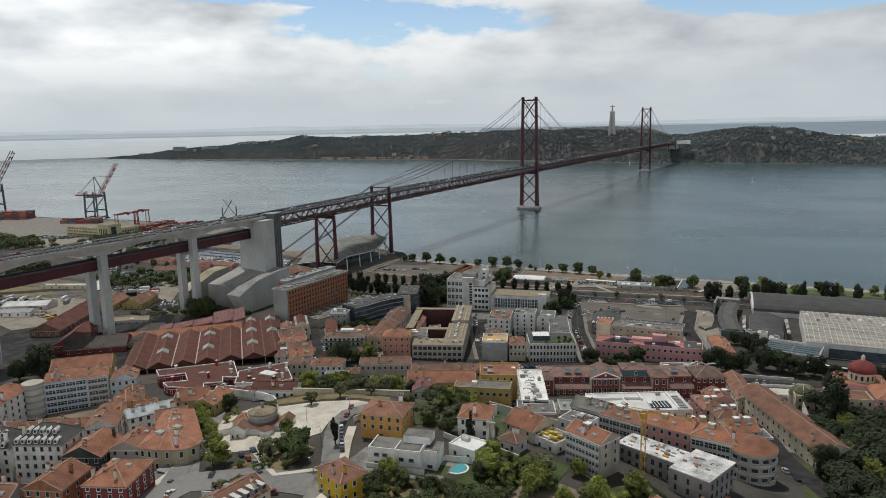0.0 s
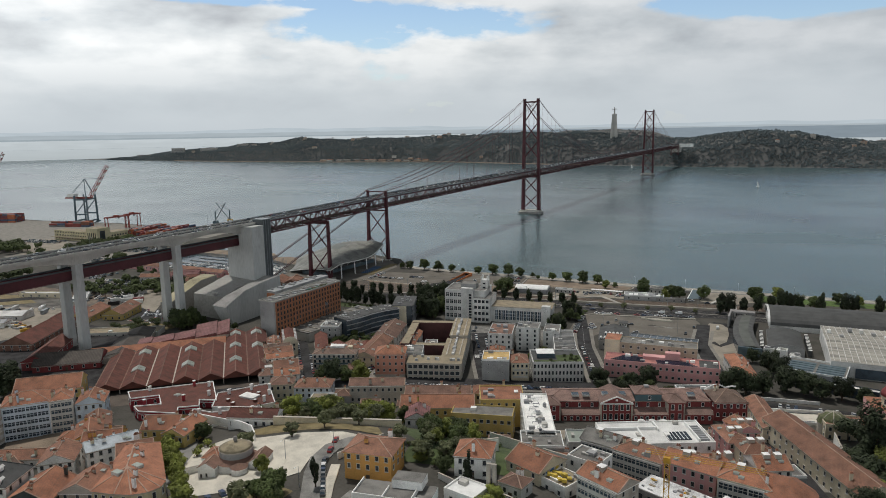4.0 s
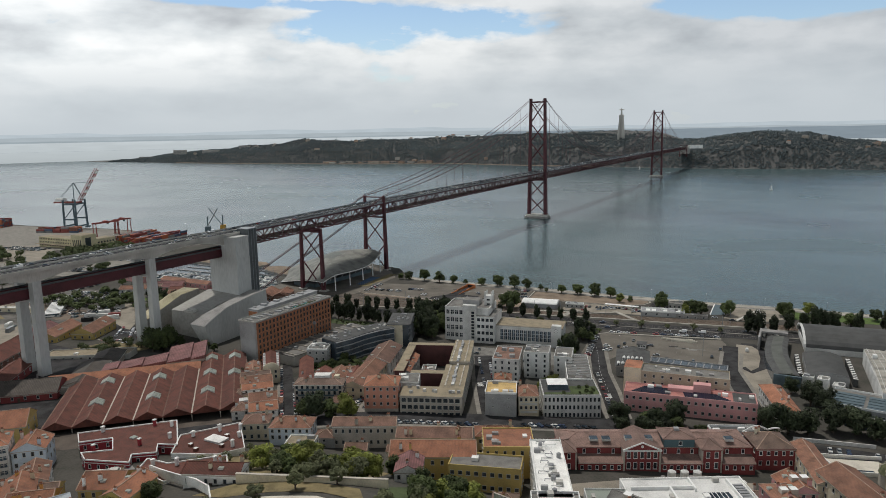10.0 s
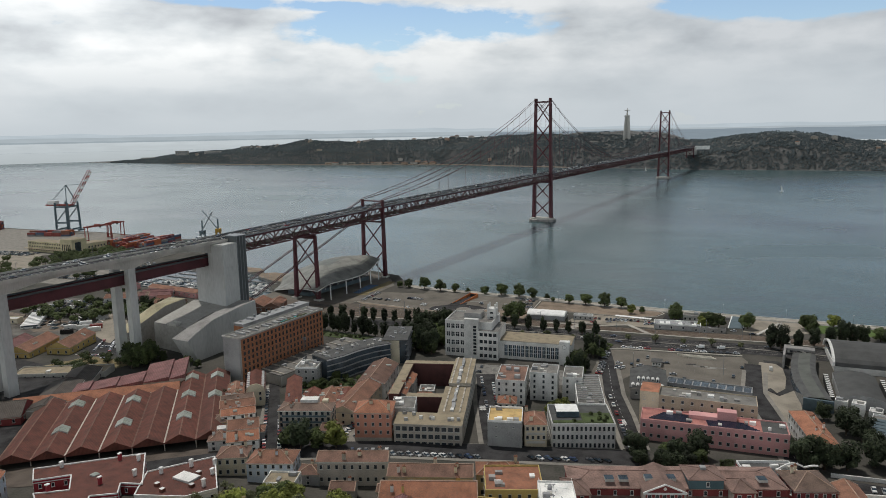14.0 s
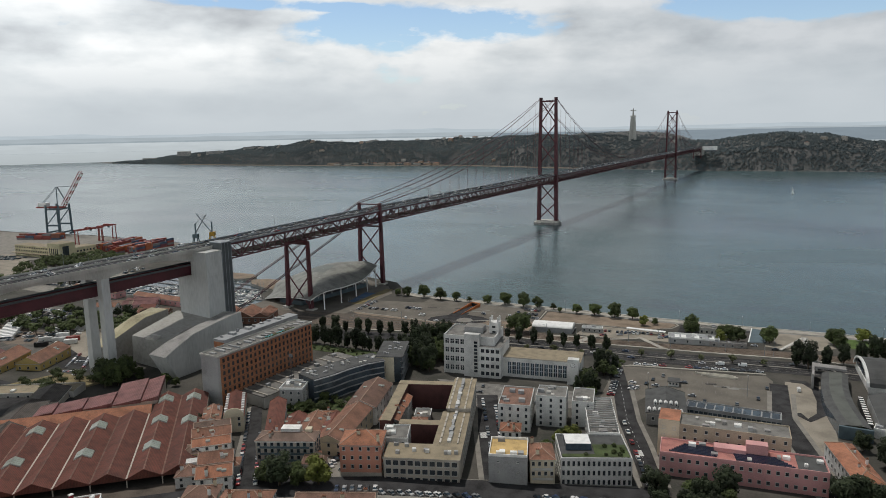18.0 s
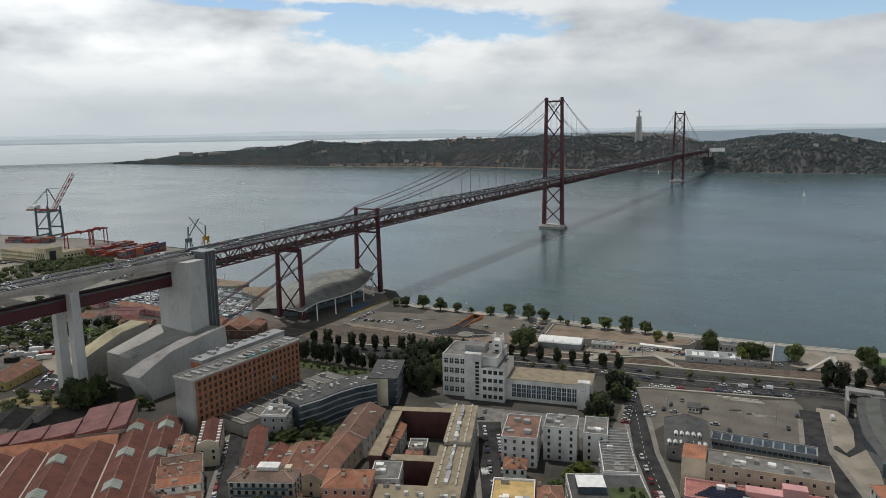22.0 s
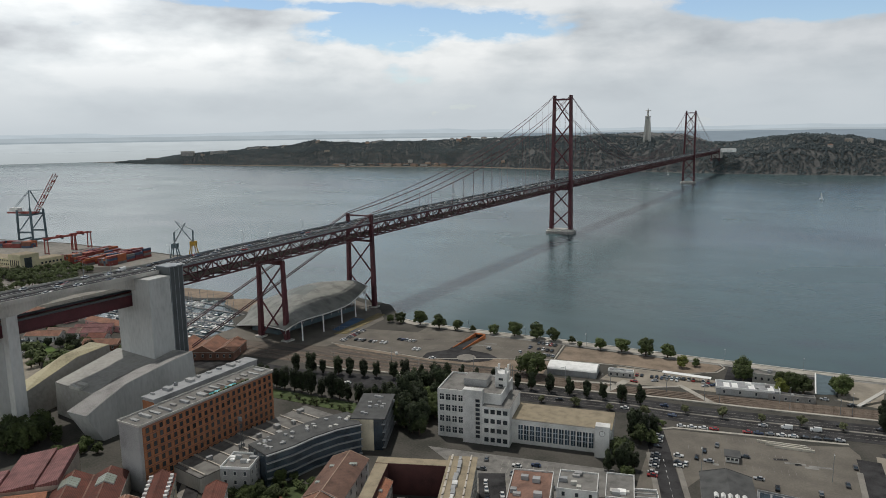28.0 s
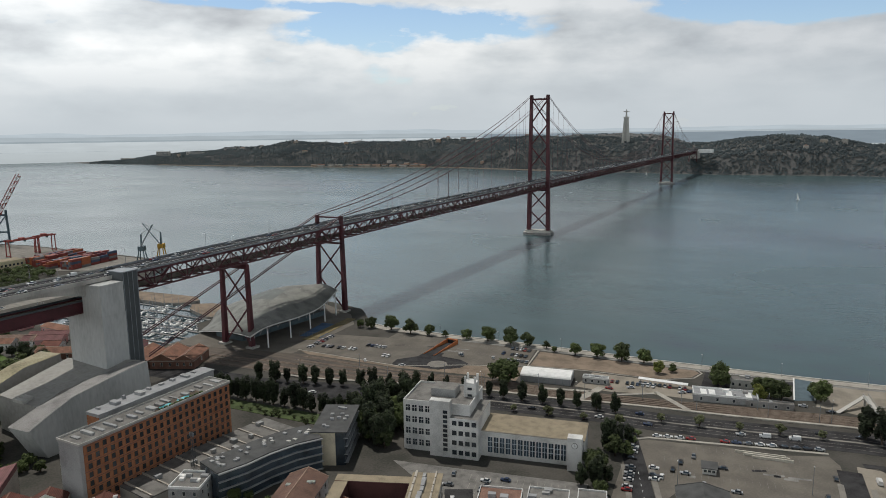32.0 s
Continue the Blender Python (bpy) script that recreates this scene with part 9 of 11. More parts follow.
for i in range(11):
    a, b = turned(341, -913, -22)(-4.2 + 2.0 * (i % 5), -3.0 + 2.6 * (i // 5))
    covers.prism([(a + 1.1 * math.cos(k * 1.57 + i), b + 0.9 * math.sin(k * 1.57 + i)) for k in range(4)], 31.7, 32.3 + 0.3 * (i % 3), M_TARPB if i in (0, 5) else M_TARPY)
thing("roof_covers", "yellow and blue tarpaulins heaped on a flat roof", "tarpaulin", data=covers.data("roof_covers"))
grove(280, -928, 306, -896, 14, ("round", "bright", "olive", "round"), 1.25, 101)
grove(270, -900, 300, -874, 12, ("round", "bright", "round"), 1.3, 102)
grove(326, -951, 348, -936, 11, ("round", "round", "bright"), 1.25, 103)
grove(345, -950, 376, -930, 11, ("bright", "round", "olive"), 1.3, 104)
for x, y, sz, kd in ((257, -970, 1.5, "olive"), (264, -962, 1.7, "round"), (249, -951, 1.1, "bright"), (266, -972, 0.8, "olive"), (268, -968, 1.5, "round"), (239, -923, 1.2, "olive"), (200, -930, 1.2, "round"), (260, -966, 1.2, "round")):
    tree(x, y, sz, kd)
for x, y, sz in ((196, -943, 1.4), (202, -948, 1.4), (209, -954, 1.5), (216, -959, 1.4), (222, -963, 1.3), (243, -980, 1.7), (231, -970, 1.1)):
    tree(x, y, sz, "bright")
grove(296, -968, 322, -962, 6, ("round", "bright"), 0.9, 107)
grove(262, -1004, 282, -990, 5, ("round", "olive"), 1.0, 108)
grove(300, -1004, 345, -966, 13, ("round", "bright", "round"), 1.3, 109)
tree(246, -912, 1.3, "olive")
tree(228, -936, 1.5, "olive")
tree(316, -931, 1.3, "conifer")
tree(273, -953, 1.3, "conifer")
patch("bare_slope", [(338, -962), (362, -962), (364, -940), (344, -938)], M_DIRT, "bare brown slope between gardens", 0.2, "ground", 5)

# dense old houses west of the square
M_DGREEN = mat("dark_green_glazed_wall", (0.045, 0.06, 0.058), 0.5, 0, 0.3, 1.5)
M_CORNER = mat("pale_yellow_render", (0.56, 0.50, 0.33), 0.85, 0, 0.2, 0.5)


def corner_house(label, poly, g, h, ridge, rise, wall, roof, floors, n_edges):
    """A house on an odd plot: walls round a polygon, a roof that falls from a ridge to every side, windows on the given edges."""
    cx, cy = sum(p[0] for p in poly) / len(poly), sum(p[1] for p in poly) / len(poly)
    ob = thing("house", label, "house", cx, cy, g, 0, group="hill houses")
    flat = [(x - cx, y - cy) for x, y in poly]
    top = [(x - cx, y - cy) for x, y in ridge]
    part("wall", Mesh().prism(flat, -4, h, wall), ob)
    part("cornice", Mesh().prism([(x * 1.03, y * 1.03) for x, y in flat], h - 0.5, h - 0.1, M_STONE), ob)
    m = Mesh()
    near = lambda p: min(top, key=lambda r: (r[0] - p[0]) ** 2 + (r[1] - p[1]) ** 2)
    for i, a in enumerate(flat):
        b = flat[(i + 1) % len(flat)]
        ra, rb = near(a), near(b)
        f = [(a[0] * 1.05, a[1] * 1.05, h), (b[0] * 1.05, b[1] * 1.05, h), (*rb, h + rise)]
        m.face(f + ([(*ra, h + rise)] if ra != rb else []), roof)
        m.beam((a[0] * 1.04, a[1] * 1.04, h + 0.05), (*ra, h + rise), 0.35, 0.25, M_RIDGE)
    part("roof", m, ob)
    part("ridge", Mesh().beam((*top[0], h + rise), (*top[1], h + rise), 0.45, 0.3, M_RIDGE), ob)
    st = h / floors
    for i in n_edges:
        a, b = flat[i], flat[(i + 1) % len(flat)]
        L = math.hypot(b[0] - a[0], b[1] - a[1])
        n = max(1, int(L / 2.7))
        rz = math.degrees(math.atan2(b[1] - a[1], b[0] - a[0]))
        for k in range(n):
            u = (k + 0.5) / n
            for f in range(floors):
                part("window", window_data(1.3, st * 0.55, M_PAINT, M_GLASS), ob, at=pose(a[0] + (b[0] - a[0]) * u, a[1] + (b[1] - a[1]) * u, st * (f + 0.5), 0, 0, rz))
    return ob


M_CRIMSON = mat("crimson_render", (0.30, 0.032, 0.042), 0.85, 0, 0.2, 0.5, 0.1, 6)


def parapet_house(label, poly, z0, top, wall, roof, chimneys):
    """A flat-roofed red house on an odd plot, with white copings all round, windows in the sides facing the camera's
    path and tall chimneys.
    """
    cx, cy = sum(p[0] for p in poly) / len(poly), sum(p[1] for p in poly) / len(poly)
    ob = thing("house", label, "house", cx, cy, z0, 0, group="red houses")
    flat, h = [(x - cx, y - cy) for x, y in poly], top - z0
    part("wall", Mesh().prism(flat, -3, h, wall), ob)
    m = Mesh()
    m.face([(x * 0.995, y * 0.995, h + 0.05) for x, y in flat], roof)
    part("roof", m, ob)
    for i, a in enumerate(flat):
        b = flat[(i + 1) % len(flat)]
        L = math.hypot(b[0] - a[0], b[1] - a[1])
        rz = math.degrees(math.atan2(b[1] - a[1], b[0] - a[0]))
        part("coping", Mesh().beam((*a, h + 0.25), (*b, h + 0.25), 0.4, 0.5, M_PAINT), ob, "white parapet coping")
        if L > 4 and faces_camera(cx, cy, rz):
            part("string_course", Mesh().beam((*a, h - 0.9), (*b, h - 0.9), 0.3, 0.3, M_PAINT), ob)
            for k in range(int(L / 3.2)):
                u = (k + 0.5) / int(L / 3.2)
                part("window", window_data(1.1, 1.7, M_PAINT, M_GLASS), ob, at=pose(a[0] + (b[0] - a[0]) * u, a[1] + (b[1] - a[1]) * u, h - 2.4, 0, 0, rz))
    for k, (x, y) in enumerate(chimneys):
        u, v, t = x - cx, y - cy, h + 2.2 + 0.5 * (k % 2)
        part("chimney", Mesh().box(u - 0.45, v - 0.6, h, u + 0.45, v + 0.6, t, wall if k % 2 else M_WHITE).box(u - 0.6, v - 0.75, t, u + 0.6, v + 0.75, t + 0.35, M_PAINT), ob)
    return ob


red1 = parapet_house("dark red house with white stepped parapets and brown roof", [(118.6, -899.8), (127.3, -905.5), (136.3, -896.5), (146.1, -904), (136.8, -911.4), (143.7, -914.6), (161.4, -908.7), (156.5, -903.5), (163.9, -898), (158.4, -892.5), (166.2, -889.4), (146.4, -871.9)], 12.5, 18.6, M_CRIMSON, M_SHED, [(127, -894), (142, -880), (149, -877), (152, -896), (158, -886), (140, -908)])
part("skylight", Mesh().box(-4, 6, 6.1, -1.4, 8.4, 6.7, M_FRAME, M_SKYL), red1)
red2 = parapet_house("white-walled house with a maroon roof and rooftop terrace", [(169.6, -895.6), (186.7, -888.4), (192.6, -879.2), (173.1, -861.2), (159.4, -881.6)], 12.5, 18.2, M_WHITE, M_SHED, [(165, -880), (171, -871), (178, -866), (187, -880), (183, -872)])
part("roof_terrace", Mesh().box(-4, 0, 5.8, 4.5, 5.5, 6.6, M_WHITEG, M_WHITE), red2, "white roof terrace")
for k, (u, v) in enumerate(((-5, -6), (0, -8), (7, -1), (2, 7))):
    part("dormer", Mesh().box(u - 0.8, v - 0.8, 5.7, u + 0.8, v + 0.8, 7.0, M_SHED3, M_WHITEG), red2)
red3 = parapet_house("low red house with a maroon roof and pale front wall", [(176.2, -916.4), (191.9, -918.3), (193.3, -914.5), (209.6, -905.3), (197.2, -893.3), (182.1, -907.7), (171.9, -908.5)], 18.2, 22.3, M_WHITE, M_SHED, [(178, -911), (186, -907), (197, -899), (203, -904)])
curved = corner_house("pale yellow corner house with curved front and orange roof", [(214, -988.5), (222, -986.5), (227, -984.5), (230.2, -981.3), (231.2, -977.5), (229.6, -974), (206, -955.5), (197, -962)], 25.0, 8.6, [(216, -977), (204, -964)], 3.2, M_CORNER, M_TILE2, 2, (0, 1, 2, 3, 4, 5))
part("shop_awning", Mesh().box(4, -13.8, 2.6, 10, -9.5, 2.9, M_GSTEEL), curved, "grey shop awning")
for u, v in ((-4, -4), (-9, 6), (-2, 2)):
    part("skylight", Mesh().box(u - 1.6, v - 1.1, 9.0, u + 1.6, v + 1.1, 11.6, M_FRAME, M_SKYL), curved)
for u, v in ((2, -2), (-7, 8), (6, -6), (-12, 10)):
    part("chimney", Mesh().box(u - 0.6, v - 0.4, 8.4, u + 0.6, v + 0.4, 12.6, M_WHITE).box(u - 0.75, v - 0.55, 12.6, u + 0.75, v + 0.55, 12.85, M_TILE), curved)
stair = thing("round_stair_tower", "round white stair tower at the corner of an apartment terrace", "tower", 98.5, -953.5, 9.5)
part("wall", Mesh().prism(ring(4.6, 20), -3, 17, M_WHITEG), stair)
part("roof_terrace", Mesh().prism(ring(4.2, 20), 17, 17.05, M_ROOFD), stair)
part("parapet", Mesh().tube([(0, 0, 16.9), (0, 0, 18.2)], [4.7, 4.7], M_STONE, 20), stair)
for i in range(5):
    part("balcony_band", Mesh().prism(ring(5.0, 20), 2.6 + 3.2 * i, 3.6 + 3.2 * i, M_STONE), stair)
patch("earth_yard", [(104, -951), (118, -962), (140, -952), (136, -938), (124, -929), (114, -937)], M_DIRT, "bare brown yard between apartment blocks", 0.15, "yard", 5)
for k, (x, y, w, d, rz, h, wl, rf, kd, fl, gg, lab) in enumerate((
        (195.3, -992.6, 14.2, 16, 24.6, 9.6, M_DGREEN, M_TILE2, "gable", 3, 22.4, "dark green tiled terraced house with an orange roof"),
        (178, -997.5, 18, 14, 24.6, 13, M_WHITE, M_ROOFD, "hip", 4, 21.5, "white mansard house with two rows of white dormers"),
        (160, -1005.5, 18, 14, 24.6, 13.4, M_WHITE, M_ROOFD, "hip", 4, 19.5, "white house with a dark mansard roof"),
        (206.3, -983.8, 11.8, 14, 24.6, 9.4, M_STONE, M_TILE, "gable", 3, 23.2, "grey-pink terraced house with a brown roof and skylight"),
        (102.3, -938.8, 18.5, 14, 50.6, 17, M_BLUER, M_TILE2, "hip", 5, 9.8, "pale blue apartment block with glazed balconies"),
        (111.6, -928.6, 9.4, 14, 50.6, 16.6, M_WHITE, M_TILE2, "hip", 5, 10, "white apartment block with open balconies"),
        (119.6, -919.6, 12, 13, 43, 12, M_BLUER, M_TILE2, "gable", 3, 11, "grey-blue gabled house with an orange roof"),
        (97.3, -970.2, 14, 33, 27.4, 16, M_WHITE, M_TILE2, "hip", 5, 9.5, "white apartment terrace with many windows and balconies"),
        (137, -963, 26, 9, 30, 5.2, M_CREAM, M_TILE, "gable", 1, 13, "low old workshop with a brown tiled roof"),
        (136, -984, 20, 12, 26, 10, M_WHITE, M_TILE, "hip", 3, 14, "white terraced house with a cluttered brown roof"),
        (182, -957, 18, 9, 62, 9.5, M_CREAM, M_TIN, "gable", 3, 20.5, "house with a shiny corrugated metal roof"),
        (196, -958, 12, 12, 50, 9, M_CREAM, M_TILE, "gable", 2, 21.5, "old house with patched tiles and skylight"),
        (193.5, -933, 9.5, 16, 14, 8.0, M_YELLOW, M_TILE2, "gable", 2, 20.5, "ochre house with an orange tiled roof"),
        (180.5, -931.5, 14, 13, 28, 8.5, M_YELLOW, M_TILE2, "gable", 2, 18.5, "yellow house with a brown tiled roof"),
        (168, -950, 14, 12, 40, 9, M_OCHRE, M_TILE2, "gable", 3, 17, "ochre and white house with layered roofs"),
        (168, -968, 12, 14, 42, 9, M_CREAM, M_TILE, "gable", 3, 18, "narrow old house with roof clutter"),
        (146, -1000, 16, 14, 30, 12, M_WHITE, M_ROOFG, "flat", 4, 16, "white terraced block with parapet"),
        (160, -1016, 18, 14, 28, 13, M_GREYR, M_TILE, "hip", 4, 18, "grey apartment house with chimneys"),
        (229.8, -1008.7, 14, 17, 22.4, 9.2, M_REDR, M_TILE2, "hip", 4, 28, "dark red apartment house with white window frames"),
        (213, -1018, 13, 14, 20, 10, M_BRICK, M_TILE2, "gable", 3, 26, "brick-red house with patched roof"),
        (200, -1029, 14, 14, 20, 10, M_GREYR, M_TILE, "gable", 3, 23, "old cream house with stepped roofs"),
        (186, -1034, 14, 14, 22, 11, M_CREAM, M_TILE2, "gable", 3, 22, "cream house with an orange roof and chimneys"),
        (276, -1006, 13, 15, -8, 8.5, M_CREAM, M_TILE, "gable", 2, 31, "house with dormers in a tiled roof"),
        (262, -1022, 12, 12, -8, 7, M_CREAM, M_TILE2, "hip", 2, 31, "small house with an orange roof"),
        (302, -1016, 12, 12, 20, 6, M_CREAM, M_TILE2, "hip", 2, 30, "villa with an orange hipped roof"),
        (388, -948, 16, 14, -20, 8, M_WHITE, M_TILE2, "hip", 3, 22, "white house with a fresh orange roof"),
        (400, -934, 14, 12, -14, 7, M_CREAM, M_TILE2, "hip", 2, 19, "low house with an orange roof"),
        (211, -912, 20, 9, 22, 5.5, M_WHITE, M_SHED, "gable", 1, 23.5, "low white house with a maroon roof behind the chapel"),
        (143, -934, 10, 16, 52, 8, M_WHITE, M_TILE, "gable", 3, 14, "narrow white terraced house with a tiled roof"),
        (151, -944, 10, 16, 52, 8, M_OCHRE, M_TILE2, "gable", 3, 15.5, "narrow ochre terraced house with orange tiles"))):
    hh = house(x, y, w, d, rz, h, wl, rf, kd, fl, lab, chim=3, sky=1 if k % 2 else 2, units=3, g=gg, group="hill houses", frame_mat=M_PAINT if wl == M_REDR else None)

    if "dormers in a tiled" in lab:
        for i in range(5):
            v = -6 + 2.9 * i
            part("dormer", Mesh().box(2.2, v - 0.8, h, 6.2, v + 0.8, h + 2.3, M_GREYR, M_WHITEG).box(6.2, v - 0.6, h + 0.9, 6.24, v + 0.6, h + 2.0, M_GLASS), hh, "flat-topped grey dormer")
    if "balconies" in lab and wl in (M_BLUER, M_WHITE):
        glazed_front(hh, w, d, h, fl, M_BLUER if wl is M_BLUER else M_FRAME)
    if wl is M_REDR and kd == "flat":
        for i in range(4):
            u, v = w * (-0.42 + 0.27 * i), d * (0.38 if i % 2 else -0.36)
            part("chimney", Mesh().box(u - 0.5, v - 0.4, h, u + 0.5, v + 0.4, h + 2.4, M_REDR).box(u - 0.62, v - 0.5, h + 2.4, u + 0.62, v + 0.5, h + 2.7, M_PAINT), hh)

# curving white wall behind the chapel
cw = Mesh()
for (a, b, z), (c, d, z2) in zip([(180, -914, 22), (190, -916.5, 23.5), (200, -918.5, 25), (210, -920, 26.4), (219, -923, 27.4)], [(190, -916.5, 23.5), (200, -918.5, 25), (210, -920, 26.4), (219, -923, 27.4), (226, -929, 28.2)]):
    cw.beam((a, b, z + 0.6), (c, d, z2 + 0.6), 0.5, 3.4, M_WHITE)
thing("curved_garden_wall", "curving whitewashed wall below the chapel", "wall", data=cw.data("curved_garden_wall"))

# poles and wires of the square
for x, y in ((262, -928), (250, -940), (280, -975), (244, -984), (232, -1000), (268, -955)):
    lamp_post(x, y, 7, terrain(x, y) + 0.1)

# ==== marina and glass canopy ====
canopy = thing("sail_canopy_building", "curved grey sail-like canopy building by the river", "building", 0, 0, 4)
LIP = [(16, -594, 9), (22, -584, 14), (20, -550, 12), (18, -523, 12.5), (13, -494, 19)]
CREST = [(-12, -586, 7), (-10, -568, 15), (-16, -538, 20.5), (-22, -510, 21.5), (-4, -489, 21)]
BACK = [(-46, -578, 1), (-54, -560, 2), (-66, -537, 6), (-55, -512, 11), (-22, -484, 17)]


def spline(pts, f):
    """A point on a smooth line through the given ones."""
    n = len(pts) - 1
    i = min(n - 1, int(f * n))
    t = f * n - i
    p = [Vector(pts[max(0, min(n, i + k))]) for k in (-1, 0, 1, 2)]
    return 0.5 * ((2 * p[1]) + (p[2] - p[0]) * t + (2 * p[0] - 5 * p[1] + 4 * p[2] - p[3]) * t * t + (3 * p[1] - p[0] - 3 * p[2] + p[3]) * t ** 3)


def sail(f, s):
    a, b, c = spline(LIP, f), spline(CREST, f), spline(BACK, f)
    return spline([a, b, c], s)


M_SAIL = mat("canopy_mesh", (0.17, 0.17, 0.15), 0.6, 0.2, 0.4, 0.5)
M_SAILD = mat("dark_canopy_mesh", (0.11, 0.12, 0.11), 0.6, 0.2, 0.3, 0.3)
N, K = 24, 14
m = Mesh()
m.v = [tuple(sail(i / N, j / K)) for i in range(N + 1) for j in range(K + 1)]
for i in range(N):
    for j in range(K):
        a = i * (K + 1) + j
        m.f.append((a, a + 1, a + K + 2, a + K + 1))
        m.m.append(m._mi(M_SAILD if 11 <= i <= 15 and 6 <= j <= 9 else M_SAIL))
skin = part("canopy", m, canopy, "grey ribbed mesh canopy", True)
so = skin.modifiers.new("thickness", "SOLIDIFY")
so.thickness = 0.5
for i in range(N + 1):
    pts = [sail(i / N, j / 10) + Vector((0, 0, 0.35)) for j in range(11)]
    part("rib", Mesh().tube(pts, [0.34 if i in (0, N) else 0.2] * 11, M_WHITEG if i in (0, N) else M_METALR, 4), canopy)
for j in (0, 2, 4, 6, 8, 10, 12, 14):
    pts = [sail(i / 20, j / 14) + Vector((0, 0, 0.35)) for i in range(21)]
    part("purlin", Mesh().tube(pts, [0.5 if j == 0 else 0.16] * 21, M_WHITEG if j == 0 else M_METALR, 4), canopy)
for i in range(12):
    a, b = sail(i / 12, 0.0), sail((i + 1) / 12, 0.12)
    part("edge_brace", Mesh().beam((a.x, a.y, a.z - 2.2), tuple(b), 0.3, 0.3, M_METALR).beam((a.x, a.y, a.z - 2.2), tuple(a), 0.3, 0.3, M_METALR), canopy, "pale edge truss")
part("hall", Mesh().prism([(-30, -578), (-4, -580), (4, -500), (-30, -498)], 0, 3.5, M_DSTEEL, M_ROOFD), canopy, "dark glazed hall under the canopy")
for x, y, z in ((22, -584, 14), (21, -560, 12.5), (19, -536, 12), (17, -516, 13), (14, -498, 18)):
    part("prop", Mesh().beam((x - 1, y + 1, 0), (x - 2.5, y + 2.5, z), 0.9, 0.7, M_PAINT), canopy, "white raking prop")
patch("canopy_forecourt", [(-44, -612), (40, -606), (44, -580), (40, -512), (22, -490), (-18, -470), (-40, -486), (-46, -560)], M_BAYS, "pale worn concrete forecourt round the canopy building", 0.03, "forecourt")
patch("canopy_garden", [(30, -560), (38, -556), (33, -500), (26, -500)], M_DRYG, "planted strip beside the canopy", 0.3, "garden")
fence = thing("sports_fence", "blue fenced sports court beside the canopy", "fence", 30, -548, 4, 10)
part("court", Mesh().box(-8, -4, 0, 8, 30, 0.2, mat("blue_court", (0.06, 0.12, 0.22), 0.9)), fence)
for i in range(9):
    part("post", Mesh().box(-8 + 2 * i, -4.1, 0, -7.9 + 2 * i, -4.0, 3.5, M_GSTEEL), fence)
part("top_rail", Mesh().box(-8, -4.1, 3.4, 8, -4.0, 3.5, M_GSTEEL), fence)

br = random.Random(12)
hullm = {}
for k in range(3):
    h = Mesh()
    L, W = 9 + 2 * k, 2.8 + 0.4 * k
    lo = [(-W * 0.35, -L / 2), (W * 0.35, -L / 2), (W * 0.4, L * 0.1), (0, L / 2 - 0.8), (-W * 0.4, L * 0.1)]
    hi = [(-W * 0.45, -L / 2), (W * 0.45, -L / 2), (W * 0.5, L * 0.1), (0, L / 2), (-W * 0.5, L * 0.1)]
    h.v = [(x, y, -0.2) for x, y in lo] + [(x, y, 1.1) for x, y in hi]
    h.f = [(i, (i + 1) % 5, 5 + (i + 1) % 5, 5 + i) for i in range(5)] + [(5, 6, 7, 8, 9)]
    h.m = [h._mi(M_PAINT)] * 6
    hullm[k] = (h.data("hull"), Mesh().box(-W * 0.28, -L * 0.2, 1.1, W * 0.28, L * 0.12, 1.8, M_WHITE).data("cabin"), Mesh().tube([(0, L * 0.1, 1), (0, L * 0.1, 13 + 2 * k)], [0.12, 0.08], M_GSTEEL, 5).data("mast"))
for row in range(8):
    for i in range(13):
        if br.random() < 0.8:
            continue
        x, y = -205 + 13.6 * i + br.uniform(-1, 1), -604 + 14.5 * row
        if y > -512 or (x < -150 and y > -560) or x > -56 or (x > -130 and y > -548):
            continue
        k = br.randrange(3)
        b = thing("sailing_boat", "white sailing boat moored at a marina pontoon", "boat", x, y, 0.1, 90 + br.uniform(-4, 4), group="marina boats")
        part("hull", hullm[k][0], b)
        part("cabin", hullm[k][1], b)
        part("mast", hullm[k][2], b)
moored = Mesh()
for row in range(7):
    for i in range(46):
        for s in (-1, 1):
            x, y = -208 + 3.6 * i + br.uniform(-0.4, 0.4), -597 + 14.5 * row + s * 5.6
            if br.random() < (0.42 if x > -140 or y > -560 else 0.8) or y > -512 or (x < -150 and y > -560) or x > -62 or (x > -130 and y > -545):
                continue
            L, W = br.uniform(7, 10), br.uniform(2.2, 2.9)
            a, b = y - s * L / 2 + s * 0.6, y + s * L / 2
            mt = br.choice((M_PAINT, M_PAINT, M_WHITE, M_DSTEEL))
            moored.prism([(x - W / 2, min(a, b)), (x + W / 2, min(a, b)), (x + W / 2, (a + b) / 2), (x, max(a, b)), (x - W / 2, (a + b) / 2)], -0.1, 1.1, mt, M_PAINT)
            moored.box(x - W * 0.3, y - 1.6, 1.1, x + W * 0.3, y + 1.0, 1.8, br.choice((M_WHITE, M_DSTEEL, M_GSTEEL)))
            if br.random() < 0.75:
                moored.beam((x, y, 1), (x, y, br.uniform(10, 15)), 0.16, 0.16, M_GSTEEL)
thing("moored_boats", "close rows of white yachts moored along marina pontoons", "boats", data=moored.data("moored_boats"), kind="stuff")
for row in range(7):
    thing("pontoon", "narrow grey floating marina pontoon", "pontoon", -125, -597 + 14.5 * row, 0.2, data=Mesh().box(-85, -0.9, 0, 85, 0.9, 0.5, M_CONCD).data("pontoon"), group="pontoons")
